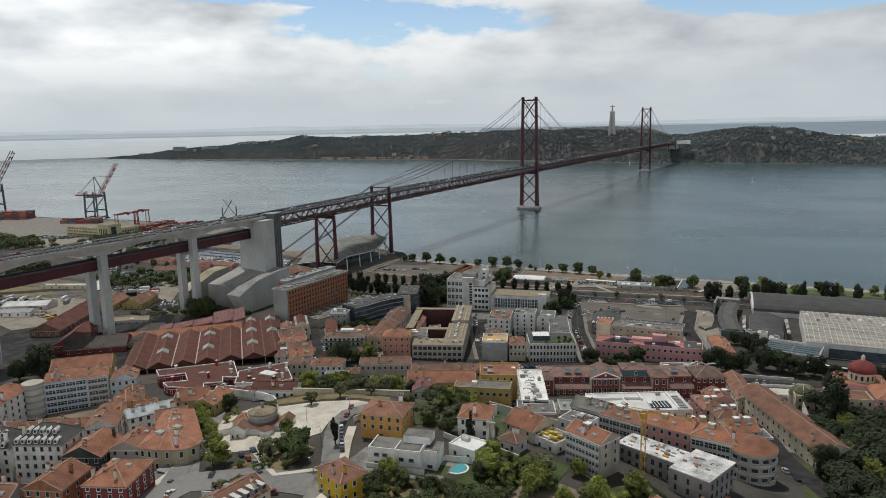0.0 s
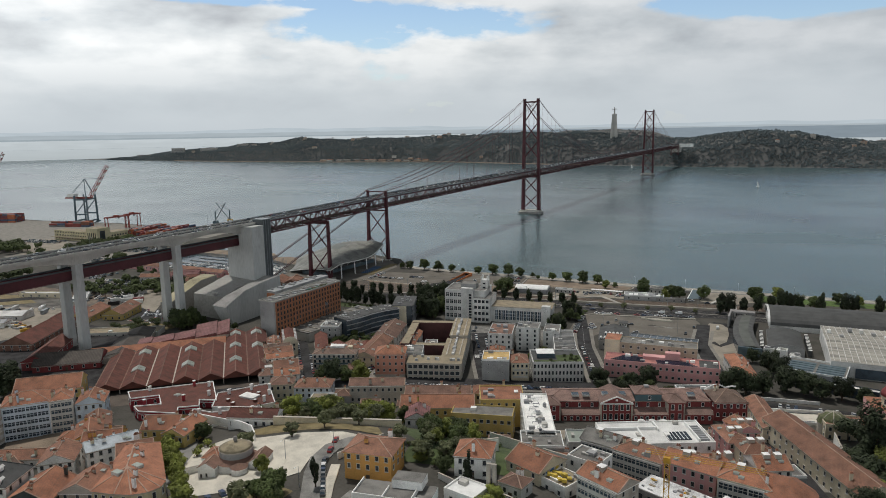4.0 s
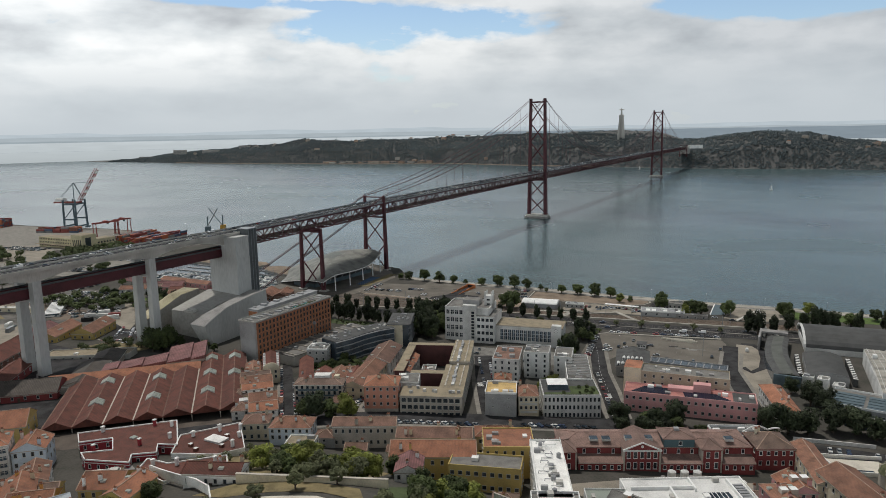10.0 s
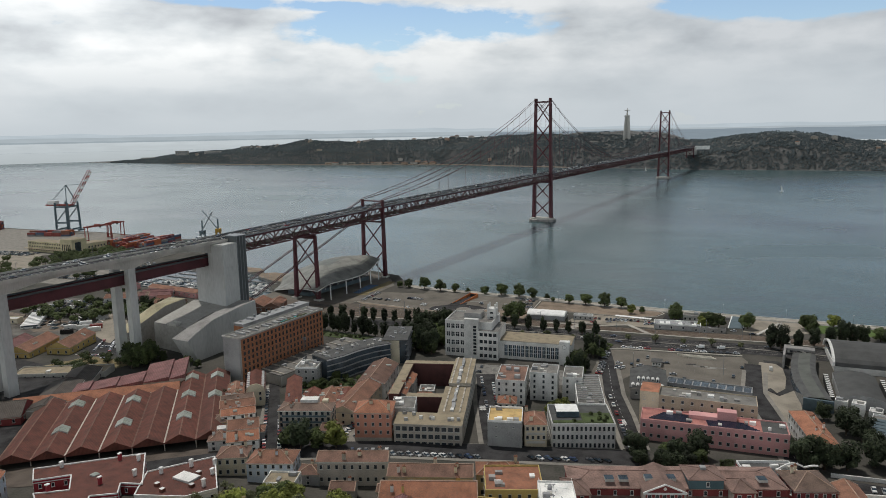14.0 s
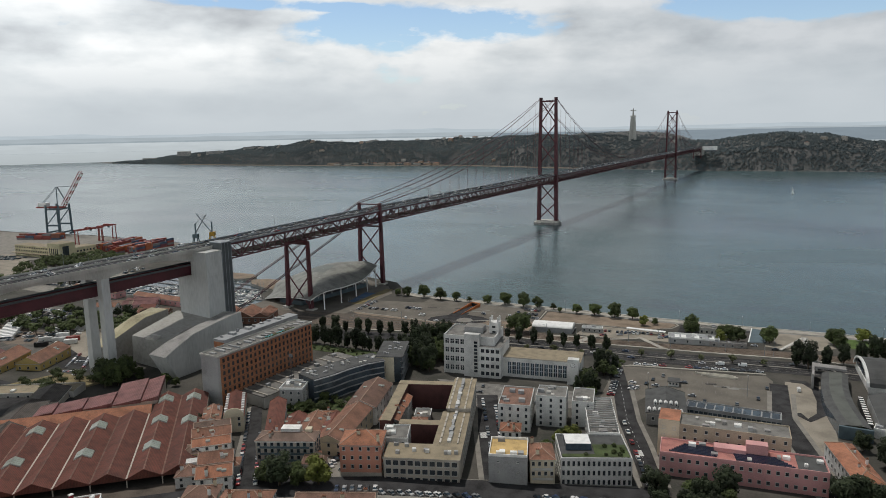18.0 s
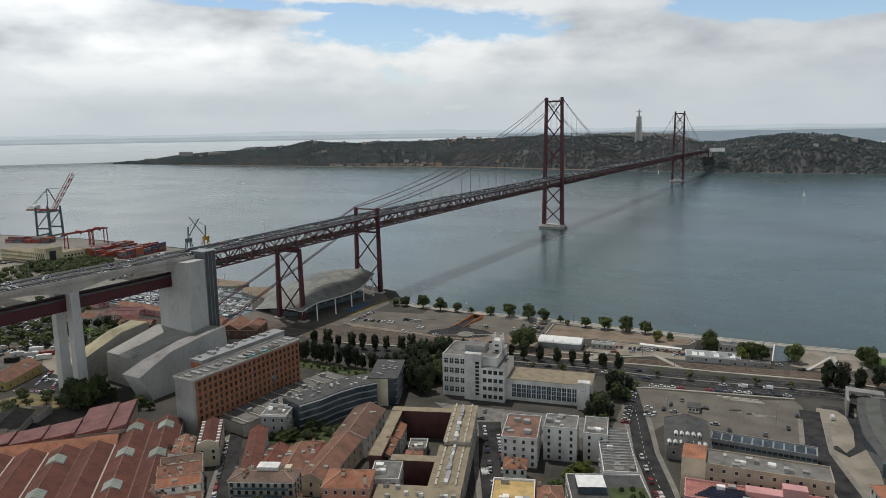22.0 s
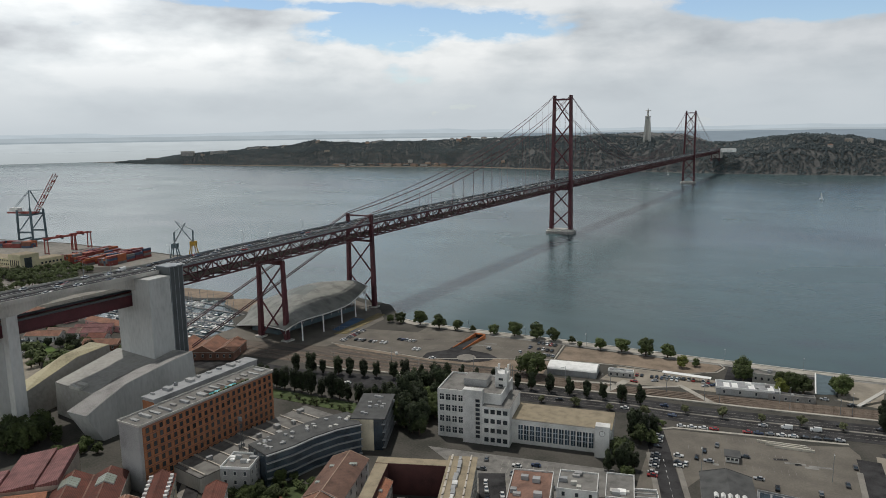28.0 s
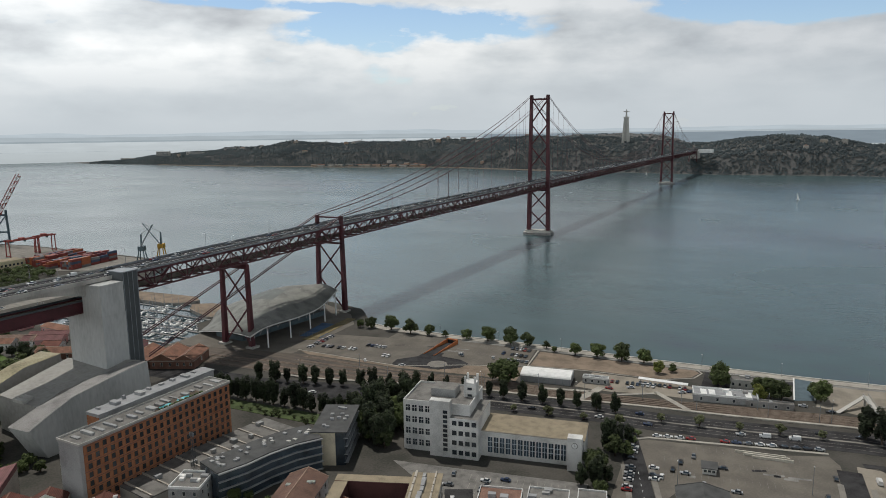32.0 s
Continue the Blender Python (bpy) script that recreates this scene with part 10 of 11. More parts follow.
mole = Mesh().prism([(-235, -520), (-150, -520), (-132, -512), (-128, -500), (-140, -492), (-170, -494), (-235, -500)], -3, 2.6, M_QUAY, M_DIRT)
thing("mole", "earth and stone harbour mole with a rounded head", "mole", data=mole.data("mole"), kind="structure")
mole2 = Mesh().prism([(-123, -513), (-112, -526), (-81, -538), (-69, -535), (-66, -508), (-82, -502), (-110, -504)], -3, 2.6, M_QUAY, M_DIRT)
thing("mole", "rounded stone mole at the marina entrance", "mole", data=mole2.data("mole"), kind="structure")
for k, (x, y, w, d, rz, h, wl, rf, lab) in enumerate(((-27, -640, 15, 24, 25, 5.5, M_OLDBRICK, M_TILE, "brick quayside warehouse with a tiled roof"), (-13, -633, 15, 24, 25, 5.5, M_OLDBRICK, M_TILE, "brick warehouse with gable ends"), (-1, -627, 12, 24, 25, 5.5, M_OLDBRICK, M_TILE, "brick warehouse with a pale sign board on its gable"), (-66, -622, 30, 9, 0, 5, M_PINK, M_TILE, "long pink quayside warehouse"), (-120, -622, 60, 9, 0, 5, M_PINK, M_TILE, "long pink marina warehouse with restaurants"), (-200, -624, 60, 10, 0, 5, M_PINK, M_TILE, "pink dock warehouse row"))):
    house(x, y, w, d, rz, h, wl, rf, "gable", 1, lab, chim=0, g=4, group="dock warehouses", name="warehouse", nf=max(3, int(w / 6)), ns=1)
for x, y, w, d, rz, wl, rf, lab in ((-143, -661, 24, 10, 27, M_CREAM, M_TILE, "dockside shed with a brown tiled roof"), (-137, -650, 24, 10, 27, M_WHITE, M_TILE4, "dockside store with a faded tiled roof"),
                                    (-122, -642, 26, 9, 33, M_PINK, M_SHED2, "long dockside shed with a pink roof"), (-129, -633, 26, 8, 33, M_WHITE, M_SHED2, "low dockside shed with a pale pink roof"),
                                    (-88, -656, 24, 10, 27, M_OLDBRICK, M_TILE, "brick dock office with a tiled roof"), (-104, -648, 12, 9, 27, M_WHITEG, M_SHED3, "small white dock store with a red roof")):
    house(x, y, w, d, rz, 4.2, wl, rf, "gable", 1, lab, chim=0, g=4, group="dockside sheds", name="warehouse", nf=max(2, int(w / 5)), ns=1)
patch("dock_lawn", [(-137, -679), (-108, -684), (-110, -673), (-140, -665)], M_LAWN, "small green lawn beside the dock road", 0.12, "lawn", 6)
for x, y, sz in ((-116, -668, 1.2), (-110, -664, 1.3), (-98, -668, 1.2), (-126, -670, 1.0), (-84, -668, 1.3), (-140, -684, 1.5)):
    tree(x, y, sz, "dark", 4)
row_of_trees(-230, -640, -160, -646, 4, "round", 1.2, 201)
thicket(-182, -728, -100, -680, 36, 1.3, 202, "dark trees beside the dock road")
thicket(-560, -640, -428, -582, 70, 1.6, 207, "green park trees beside the port roundabout")
thicket(-98, -704, -50, -668, 20, 1.2, 206, "dark trees behind the viaduct")
thicket(-400, -560, -340, -480, 80, 1.0, 203, "green park trees beside the port", 130)
thicket(-392, -640, -320, -562, 34, 1.4, 204, "scattered park trees by the port road")
thicket(-420, -780, -230, -690, 45, 1.8, 205, "dark green trees of a railway park")
patch("port_apron", [(-700, -560), (-450, -560), (-420, -500), (-300, -440), (-310, -384), (-420, -380), (-560, -379), (-715, -402), (-800, -410)], M_PAVE, "pale concrete container port apron", 0.05, "apron")
strip("viaduct_road", [(-260, -900), (-180, -760), (-150, -690), (-140, -655)], 14, M_ASPH, "asphalt road under the viaduct", 0.06)

thicket(-420, -560, -300, -520, 60, 1.1, 208, "green bushes lining the dock basin road", 200, M_LEAF)
thicket(-330, -616, -260, -590, 26, 1.2, 209, "green bushes beside the dock railway", 200, M_LEAF)

# ==== container port ====
terminal = thing("maritime_station", "pale yellow maritime station with flat roofs and rows of windows", "building", -460, -524, 4, 2)
M_PALEY = mat("pale_yellow_render", (0.64, 0.61, 0.46), 0.85, 0, 0.15, 0.5)
part("long_wing", Mesh().box(-32, 0, 0, 34, 17, 13, M_PALEY, M_ROOFT), terminal)
part("canopy", Mesh().box(-33, -5, 4.2, 34, -0.1, 4.8, M_ROOFT), terminal)
part("hall", Mesh().box(34.01, -3, 0, 55, 17, 18.5, M_PALEY, M_ROOFT), terminal)
part("rear_wing", Mesh().box(36, 17.01, 0, 54, 46, 11, M_PALEY, M_ROOFT), terminal)
wall_windows(terminal, -31, 33, 0, 0, 0.5, 3, 4.0, 20, 1.9, 2.0, M_PALEY, M_GLASS)
wall_windows(terminal, 36, 53, -3, 0, 6, 1, 5, 5, 2.0, 8.0, M_PALEY, M_GLASS)
part("tall_window", Mesh().box(55, 1, 4, 55.1, 9, 15, M_GLASS), terminal)
for i in range(6):
    part("window_pane", Mesh().box(54, 19.5 + 4.3 * i, 5.5, 54.1, 21.8 + 4.3 * i, 7.6, M_GLASS), terminal)
CON_COL = [mat("container_" + n, c, 0.6, 0, 0.25, 1.2, 0, 8, 0.15) for n, c in (("red", (0.24, 0.045, 0.035)), ("orange", (0.40, 0.11, 0.04)), ("maroon", (0.14, 0.03, 0.045)), ("blue", (0.05, 0.08, 0.14)), ("grey", (0.18, 0.18, 0.18)), ("rust", (0.20, 0.07, 0.04)))]
con_data = []
for cm in CON_COL:
    q = Mesh().box(-6.1, -1.22, 0, 6.1, 1.22, 2.6, cm)
    for i in range(10):
        q.box(-5.9 + 1.22 * i, -1.26, 0.15, -5.3 + 1.22 * i, -1.22, 2.45, cm)
    con_data.append(q.data("container"))
pr = random.Random(31)
far_stacks = Mesh()
for bx, by, nx, ny, hz, rot in ((-432, -428, 6, 7, 3, 100), (-412, -432, 5, 6, 4, 100), (-393, -428, 6, 5, 3, 100), (-369, -424, 5, 6, 4, 100), (-590, -424, 5, 5, 3, 22), (-762, -428, 5, 9, 5, 22), (-800, -460, 4, 8, 4, 22)):
    f = turned(bx, by, rot)
    for i in range(nx):
        for j in range(ny):
            hue = pr.choice((0, 0, 1, 2, 5))
            for k in range(pr.randint(max(1, hz - 1), hz)):
                x, y = f(i * 13.0 - nx * 6.5, j * 2.75 - ny * 1.4)
                c = pr.choice((hue, hue, hue, 0, 3, 4))
                far_stacks.prism([turned(x, y, rot)(u, v) for u, v in ((-6.1, -1.22), (6.1, -1.22), (6.1, 1.22), (-6.1, 1.22))], 4.05 + 2.62 * k, 6.65 + 2.62 * k, CON_COL[c])
thing("container_stacks", "long stacks of red and orange shipping containers in a port", "containers", data=far_stacks.data("container_stacks"), kind="stuff")


def gantry(x, y, rz, span, h, material):
    ob = thing("gantry_crane", "red rubber-tyred gantry crane over container stacks", "crane", x, y, 4, rz, group="gantry cranes")
    for s in (-1, 1):
        for t in (-1, 1):
            part("leg", Mesh().beam((s * span / 2, t * 4, 0), (s * span / 2, t * 3, h), 0.9, 0.9, material), ob)
        part("sill_beam", Mesh().beam((s * span / 2, -5, 1.2), (s * span / 2, 5, 1.2), 0.8, 0.8, material), ob)
    for t in (-1, 1):
        part("main_girder", Mesh().beam((-span / 2 - 2, t * 3, h), (span / 2 + 2, t * 3, h), 1.0, 1.6, material), ob)
    part("trolley", Mesh().box(-3, -3.4, h + 0.8, 1.5, 3.4, h + 2.4, material), ob)
    part("cabin", Mesh().box(2, -1, h - 3, 4, 1, h - 0.8, M_DSTEEL), ob)


gantry(-495, -424, 90, 36, 19, M_CRED)
gantry(-496, -396, 90, 22, 20, M_CRED)


def quay_crane(x, y, rz, scale=1.0):
    ob = thing("ship_to_shore_crane", "blue-grey container quay crane with raised red boom", "crane", x, y, 4, rz, group="quay cranes")
    S = scale
    for s in (-1, 1):
        for t in (-1, 1):
            part("leg", Mesh().beam((s * 12 * S, t * 10 * S, 0), (s * 11 * S, t * 9.5 * S, 42 * S), 2.1 * S, 2.1 * S, M_DSTEEL), ob)
            part("bogie", Mesh().box((s * 12 - 5) * S, (t * 10 - 1.2) * S, 0, (s * 12 + 5) * S, (t * 10 + 1.2) * S, 2.2 * S, M_DSTEEL), ob)
        part("portal_beam", Mesh().beam((s * 11.6 * S, -10 * S, 14 * S), (s * 11.6 * S, 10 * S, 14 * S), 1.6 * S, 2.2 * S, M_DSTEEL), ob)
        part("top_beam", Mesh().beam((s * 11 * S, -10 * S, 36 * S), (s * 11 * S, 10 * S, 36 * S), 1.6 * S, 2.2 * S, M_DSTEEL), ob)
        part("brace", Mesh().beam((s * 11.6 * S, -10 * S, 14 * S), (s * 11 * S, 10 * S, 36 * S), 1.0 * S, 1.0 * S, M_DSTEEL), ob)
        part("sill_beam", Mesh().beam((-12 * S, s * 10 * S, 4.2 * S), (12 * S, s * 10 * S, 4.2 * S), 1.6 * S, 2.0 * S, M_DSTEEL), ob)
        part("a_frame", Mesh().beam((s * 10 * S, 8 * S, 42 * S), (s * 1 * S, 2 * S, 66 * S), 1.1 * S, 1.1 * S, M_DSTEEL), ob)
        part("girder", Mesh().beam((s * 3 * S, -30 * S, 38 * S), (s * 3 * S, 10 * S, 38 * S), 1.2 * S, 2 * S, M_CRED), ob)
        boom = Mesh()
        for i in range(10):
            f, g = i / 10, (i + 1) / 10
            boom.beam((s * 2.4 * S, (10 + 32 * f) * S, (38 + 46 * f) * S), (s * 2.4 * S, (10 + 32 * g) * S, (38 + 46 * g) * S), 0.8 * S, 0.9 * S, M_PAINT if i % 2 else M_CRED)
            boom.beam((s * 2.4 * S, (10 + 32 * f) * S, (41 + 46 * f) * S), (s * 2.4 * S, (10 + 32 * g) * S, (38 + 46 * g) * S), 0.5 * S, 0.5 * S, M_CRED)
        boom.beam((s * 2.4 * S, 8 * S, 41 * S), (s * 2.4 * S, 40 * S, 87 * S), 0.7 * S, 0.7 * S, M_CRED)
        part("boom", boom, ob, "red and white striped lattice boom")
        part("stay", Mesh().beam((s * 1 * S, 2 * S, 66 * S), (s * 2 * S, 30 * S, 67 * S), 0.4 * S, 0.4 * S, M_DSTEEL), ob)
        part("back_stay", Mesh().beam((s * 1 * S, 2 * S, 66 * S), (s * 2 * S, -26 * S, 39 * S), 0.4 * S, 0.4 * S, M_DSTEEL), ob)
    for i in range(8):
        f = i / 7
        part("boom_tie", Mesh().beam((-2.4 * S, (10 + 32 * f) * S, (38 + 46 * f) * S), (2.4 * S, (10 + 32 * f) * S, (38 + 46 * f) * S), 0.7 * S, 0.9 * S, M_CRED), ob)
    part("machine_house", Mesh().box(-4 * S, -26 * S, 39 * S, 4 * S, -14 * S, 44 * S, M_PAINT), ob)
    for t in (-1, 1):
        part("cross_tie", Mesh().beam((-11 * S, t * 9.6 * S, 36 * S), (11 * S, t * 9.6 * S, 36 * S), 1.6 * S, 1.8 * S, M_DSTEEL), ob)


quay_crane(-613, -388, -70, 1.06)
quay_crane(-858, -412, -70, 1.3)
for x, y, lean in ((-334, -388, 1), (-328, -366, -1)):
    ob = thing("harbour_crane", "slewing harbour crane with a luffing jib on the quay", "crane", x, y, 4, 30, group="harbour cranes")
    ob.scale = (1.2, 1.2, 1.2)
    for s in (-1, 1):
        for t in (-1, 1):
            part("leg", Mesh().beam((s * 3.5, t * 3.5, 0), (s * 2, t * 2, 9), 0.8, 0.8, M_YSTEEL if lean < 0 else M_DSTEEL), ob)
    part("cab_house", Mesh().box(-2.6, -3, 9, 2.6, 4, 13, M_YSTEEL if lean < 0 else M_DSTEEL), ob)
    part("mast", Mesh().beam((0, 0, 13), (0, 1, 24), 1.2, 1.2, M_DSTEEL), ob)
    part("jib", Mesh().beam((0, -2, 13), (lean * 14, -6, 34), 0.9, 0.9, M_GSTEEL), ob)
    part("tie", Mesh().beam((0, 1, 24), (lean * 14, -6, 34), 0.3, 0.3, M_GSTEEL), ob)

# ==== far bank ====
fr = random.Random(8)
HX, HY = -262, 1680
hz = far_height(HX, HY)
ped = thing("monument_pedestal", "tall grey concrete portal pedestal of a hilltop monument", "monument", HX, HY, hz - 4, 8)
pz = 193 - hz + 4
for s in (-1, 1):
    for t in (-1, 1):
        m = Mesh()
        lo = [(s * 10 + a * 4, t * 8 + b * 4, 0) for a, b in ((-1, -1), (1, -1), (1, 1), (-1, 1))]
        hi = [(s * 5.5 + a * 2.6, t * 4.5 + b * 2.6, pz - 5) for a, b in ((-1, -1), (1, -1), (1, 1), (-1, 1))]
        m.v = lo + hi
        for f in ((0, 1, 5, 4), (1, 2, 6, 5), (2, 3, 7, 6), (3, 0, 4, 7), (4, 5, 6, 7)):
            m.f.append(f)
            m.m.append(m._mi(M_CONC))
        part("leg", m, ped)
part("core", Mesh().box(-5.5, -4.5, 0, 5.5, 4.5, pz - 5, M_CONC), ped)
part("platform", Mesh().box(-9.5, -8, pz - 5, 9.5, 8, pz, M_CONC), ped)
st = Mesh()
st.tube([(0, 0, 0), (0, 0, 6), (0, 0, 14), (0, 0, 19), (0, 0, 21.5), (0, 0, 22.4), (0, 0, 24), (0, 0, 26), (0, 0, 26.6)], [3.8, 3.2, 2.8, 3.0, 2.2, 1.0, 1.6, 1.5, 0.4], M_CONC, 10)
st.tube([(-13, 0, 19.2), (-6, 0, 19.6), (0, 0, 19.8), (6, 0, 19.6), (13, 0, 19.2)], [0.7, 1.4, 1.8, 1.4, 0.7], M_CONC, 8)
thing("statue", "pale stone statue with outstretched arms on a high pedestal", "statue", HX, HY, 193, -20, data=st.data("statue", True))
FH = [mat("far_wall_" + str(i), c, 0.9, 0, 0.15, 0.3) for i, c in enumerate(((0.42, 0.39, 0.35), (0.34, 0.30, 0.25), (0.38, 0.27, 0.20)))]
for k in range(36):
    zone = fr.random()
    if zone < 0.35:
        x, d = fr.uniform(300, 1100), fr.uniform(60, 260)
    elif zone < 0.6:
        x, d = fr.uniform(-1500, -800), fr.uniform(8, 30)
    elif zone < 0.8:
        x, d = fr.uniform(-1600, -500), fr.uniform(150, 280)
    else:
        x, d = fr.uniform(-2900, -1500), fr.uniform(60, 260)
    y = along(SHORE, x) + d
    w, dd, h = fr.uniform(10, 26), fr.uniform(9, 14), fr.uniform(6, 13)
    b = thing("far_house", "small pale house with a tiled roof on the far bank", "house", x, y, far_height(x, y) - 2, fr.uniform(-20, 20), group="far bank houses")
    part("wall", Mesh().box(-w / 2, -dd / 2, 0, w / 2, dd / 2, h + 2, fr.choice(FH)), b)
    part("roof", hip_roof(w, dd, h + 2, 2.5, 0.4, fr.choice((M_TILE, M_TILE4, M_ROOFG))), b)
for k in range(13):
    x = -1620 + 42 * k + fr.uniform(-6, 6)
    b = thing("far_warehouse", "long low riverside warehouse on the far bank", "warehouse", x, along(SHORE, x) + fr.uniform(6, 20), 2, fr.uniform(-4, 4), group="far warehouses")
    w = fr.uniform(26, 42)
    part("wall", Mesh().box(-w / 2, -6, 0, w / 2, 6, fr.uniform(7, 10), fr.choice(FH)), b)
    part("roof", hip_roof(w, 12, 9.5, 2.2, 0.4, fr.choice((M_TILE, M_TILE4, M_ROOFG))), b)
for x, d, w, h in ((-2700, 120, 70, 26), (-2460, 130, 90, 14), (-2960, 90, 80, 10), (-2230, 160, 60, 12)):
    y = along(SHORE, x) + d
    b = thing("far_block", "large pale apartment block on the far headland", "building", x, y, far_height(x, y) - 3, 20, group="far blocks")
    part("wall", Mesh().box(-w / 2, -10, 0, w / 2, 10, h + 3, FH[0], M_ROOFG), b)
    for f in range(int(h / 4)):
        part("window_band", Mesh().box(-w / 2 + 2, -10.3, 4 + 4 * f, w / 2 - 2, -10.0, 5.6 + 4 * f, M_GLASSB), b)
plaza2 = thing("toll_structure", "pale bridge end structure on the far bank", "building", 0, 1508, 60, 0)
part("abutment", Mesh().box(-16, -6, -10, 16, 40, 15, M_CONC), plaza2)
part("gate_house", Mesh().box(14, 0, 8, 60, 16, 20, M_WHITE), plaza2)
beach = Mesh()
for i in range(60):
    x = -2600 + 2300 * i / 60
    y = along(SHORE, x)
    x2 = -2600 + 2300 * (i + 1) / 60
    y2 = along(SHORE, x2)
    beach.face([(x, y - 2.5, -0.5), (x2, y2 - 2.5, -0.5), (x2, y2 + 3, 3.4), (x, y + 3, 3.4)], M_TRACK)
thing("far_quay", "pale stone river wall along the far bank", "quay", data=beach.data("far_quay"), kind="structure")
for x, y, s in ((318, 660, 1.2), (-128, 1393, 1.0)):
    b = thing("sailing_boat", "small white sailing boat under sail on the river", "boat", x, y, 0.1, 40, group="river boats")
    part("hull", hullm[1][0], b)
    part("mast", hullm[1][2], b)
    part("sail", Mesh().face([(0, 1.4, 2), (0, -4.5, 2.4), (0, 1.3, 13)], M_PAINT).face([(0.05, 1.3, 13), (0.05, -4.5, 2.4), (0.05, 1.4, 2)], M_PAINT), b)

# ==== gardens, pavements and small things ====
def beside(pts, off):
    """A line moved sideways by a distance."""
    out = []
    for i, (x, y) in enumerate(pts):
        (a, b), (c, d) = pts[max(0, i - 1)], pts[min(len(pts) - 1, i + 1)]
        l = math.hypot(c - a, d - b)
        out.append((x - (d - b) / l * off, y + (c - a) / l * off))
    return out


for line, half in (([(312, -766), (262, -788), (222, -806), (180, -831)], 8.6), ([(258, -780), (234, -735), (216, -698)], 6.5), ([(172, -828), (140, -788), (110, -752)], 6.0), ([(313, -755), (300, -722), (288, -694), (272, -644)], 5.5), ([(352, -625), (354, -660), (366, -700), (378, -745), (388, -775), (415, -845)], 5.6)):
    for s in (-1, 1):
        strip("pavement", beside(line, s * half), 2.2, M_PAVE, "pale stone pavement with a kerb beside the street", 0.17, "structure", "pavement", 0.5)


def crossing(x, y, rz, n=6, lift=0.10):
    m = Mesh()
    for i in range(n):
        m.box(-0.25 + 1.0 * i, -1.6, 0, 0.25 + 1.0 * i, 1.6, 0.012, M_PAINT)
    ob = thing("zebra_crossing", "white striped pedestrian crossing on asphalt", "marking", x, y, terrain(x, y) + lift, rz, kind="structure", data=m.data("zebra_crossing"))
    return ob


for x, y, rz, l in ((266, -790, 70, 0.1), (232, -738, -60, 0.1), (255, -982, 35, 0.3), (300, -725, -65, 0.12), (222, -806, 65, 0.1)):
    crossing(x, y, rz, 6, l)

for poly, mt, lab in (([(288, -926), (330, -916), (326, -884), (306, -872), (272, -872), (268, -896), (284, -908)], M_GRASS, "overgrown green garden slope between villas"),
                      ([(322, -964), (350, -960), (352, -926), (322, -926), (318, -936), (322, -948)], M_GRASS, "shaded garden ground under trees"),
                      ([(176, -896), (222, -903), (256, -892), (250, -862), (190, -868)], M_DRYG, "dry grass of a terraced olive park"),
                      ([(300, -1010), (370, -1002), (372, -962), (324, -964), (302, -970)], M_DRYG, "green villa garden with hedges"),
                      ([(250, -982), (268, -976), (268, -958), (256, -956), (248, -968)], M_DRYG, "small planted triangle beside the chapel"),
                      ([(366, -950), (384, -946), (384, -926), (362, -930)], M_GRASS, "rough garden below a building site"),
                      ([(424, -900), (520, -900), (520, -792), (440, -796), (424, -850)], M_GRASS, "large palace garden ground in shade"),
                      ([(128, -764), (160, -752), (158, -734), (138, -742)], M_GRASS, "planted court behind an office"),
                      ([(60, -672), (150, -668), (150, -656), (60, -662)], M_GRASS, "grass verge along the avenue"),
                      ([(-30, -806), (12, -792), (12, -768), (-26, -774)], M_DRYG, "dry ground under trees by a viaduct column")):
    patch("garden_ground", poly, mt, lab, 0.16, "garden", 5)

for x0, y0, x1, y1, n, size, mt, seed, lab in (
        (284, -924, 308, -880, 46, 0.42, M_LEAF, 301, "dense green garden shrubs between villas"),
        (300, -968, 322, -960, 22, 0.34, M_LEAF2, 302, "clipped green hedge bushes round a villa"),
        (324, -962, 348, -932, 30, 0.5, M_LEAF, 303, "dark shrubs under garden trees"),
        (180, -902, 252, -866, 70, 0.45, M_LEAF3, 304, "grey-green shrubs in a terraced park"),
        (252, -980, 268, -960, 24, 0.4, M_LEAF, 305, "bushes in a planted triangle"),
        (300, -1002, 344, -968, 46, 0.45, M_LEAF, 306, "mixed shrubs of a hillside garden"),
        (362, -950, 384, -928, 26, 0.5, M_LEAF2, 307, "yellow-green scrub below a building site"),
        (130, -760, 158, -736, 26, 0.6, M_LEAF, 308, "dark trees and shrubs in an office court"),
        (206, -964, 214, -936, 14, 0.5, M_LEAF2, 309, "yellow-green bushes along a lane"),
        (-26, -804, 10, -772, 30, 0.8, M_LEAF, 310, "dark trees round a viaduct column"),
        (60, -672, 150, -664, 30, 0.4, M_LEAF, 311, "low hedge along an avenue verge"),
        (262, -640, 268, -612, 8, 0.5, M_LEAF, 312, "shrubs on a kerb beside parked cars"),
        (-120, -690, -30, -655, 24, 0.9, M_LEAF, 313, "roadside trees by the dock warehouses")):
    thicket(x0, y0, x1, y1, n, size, seed, lab, 240, mt, 0.5)

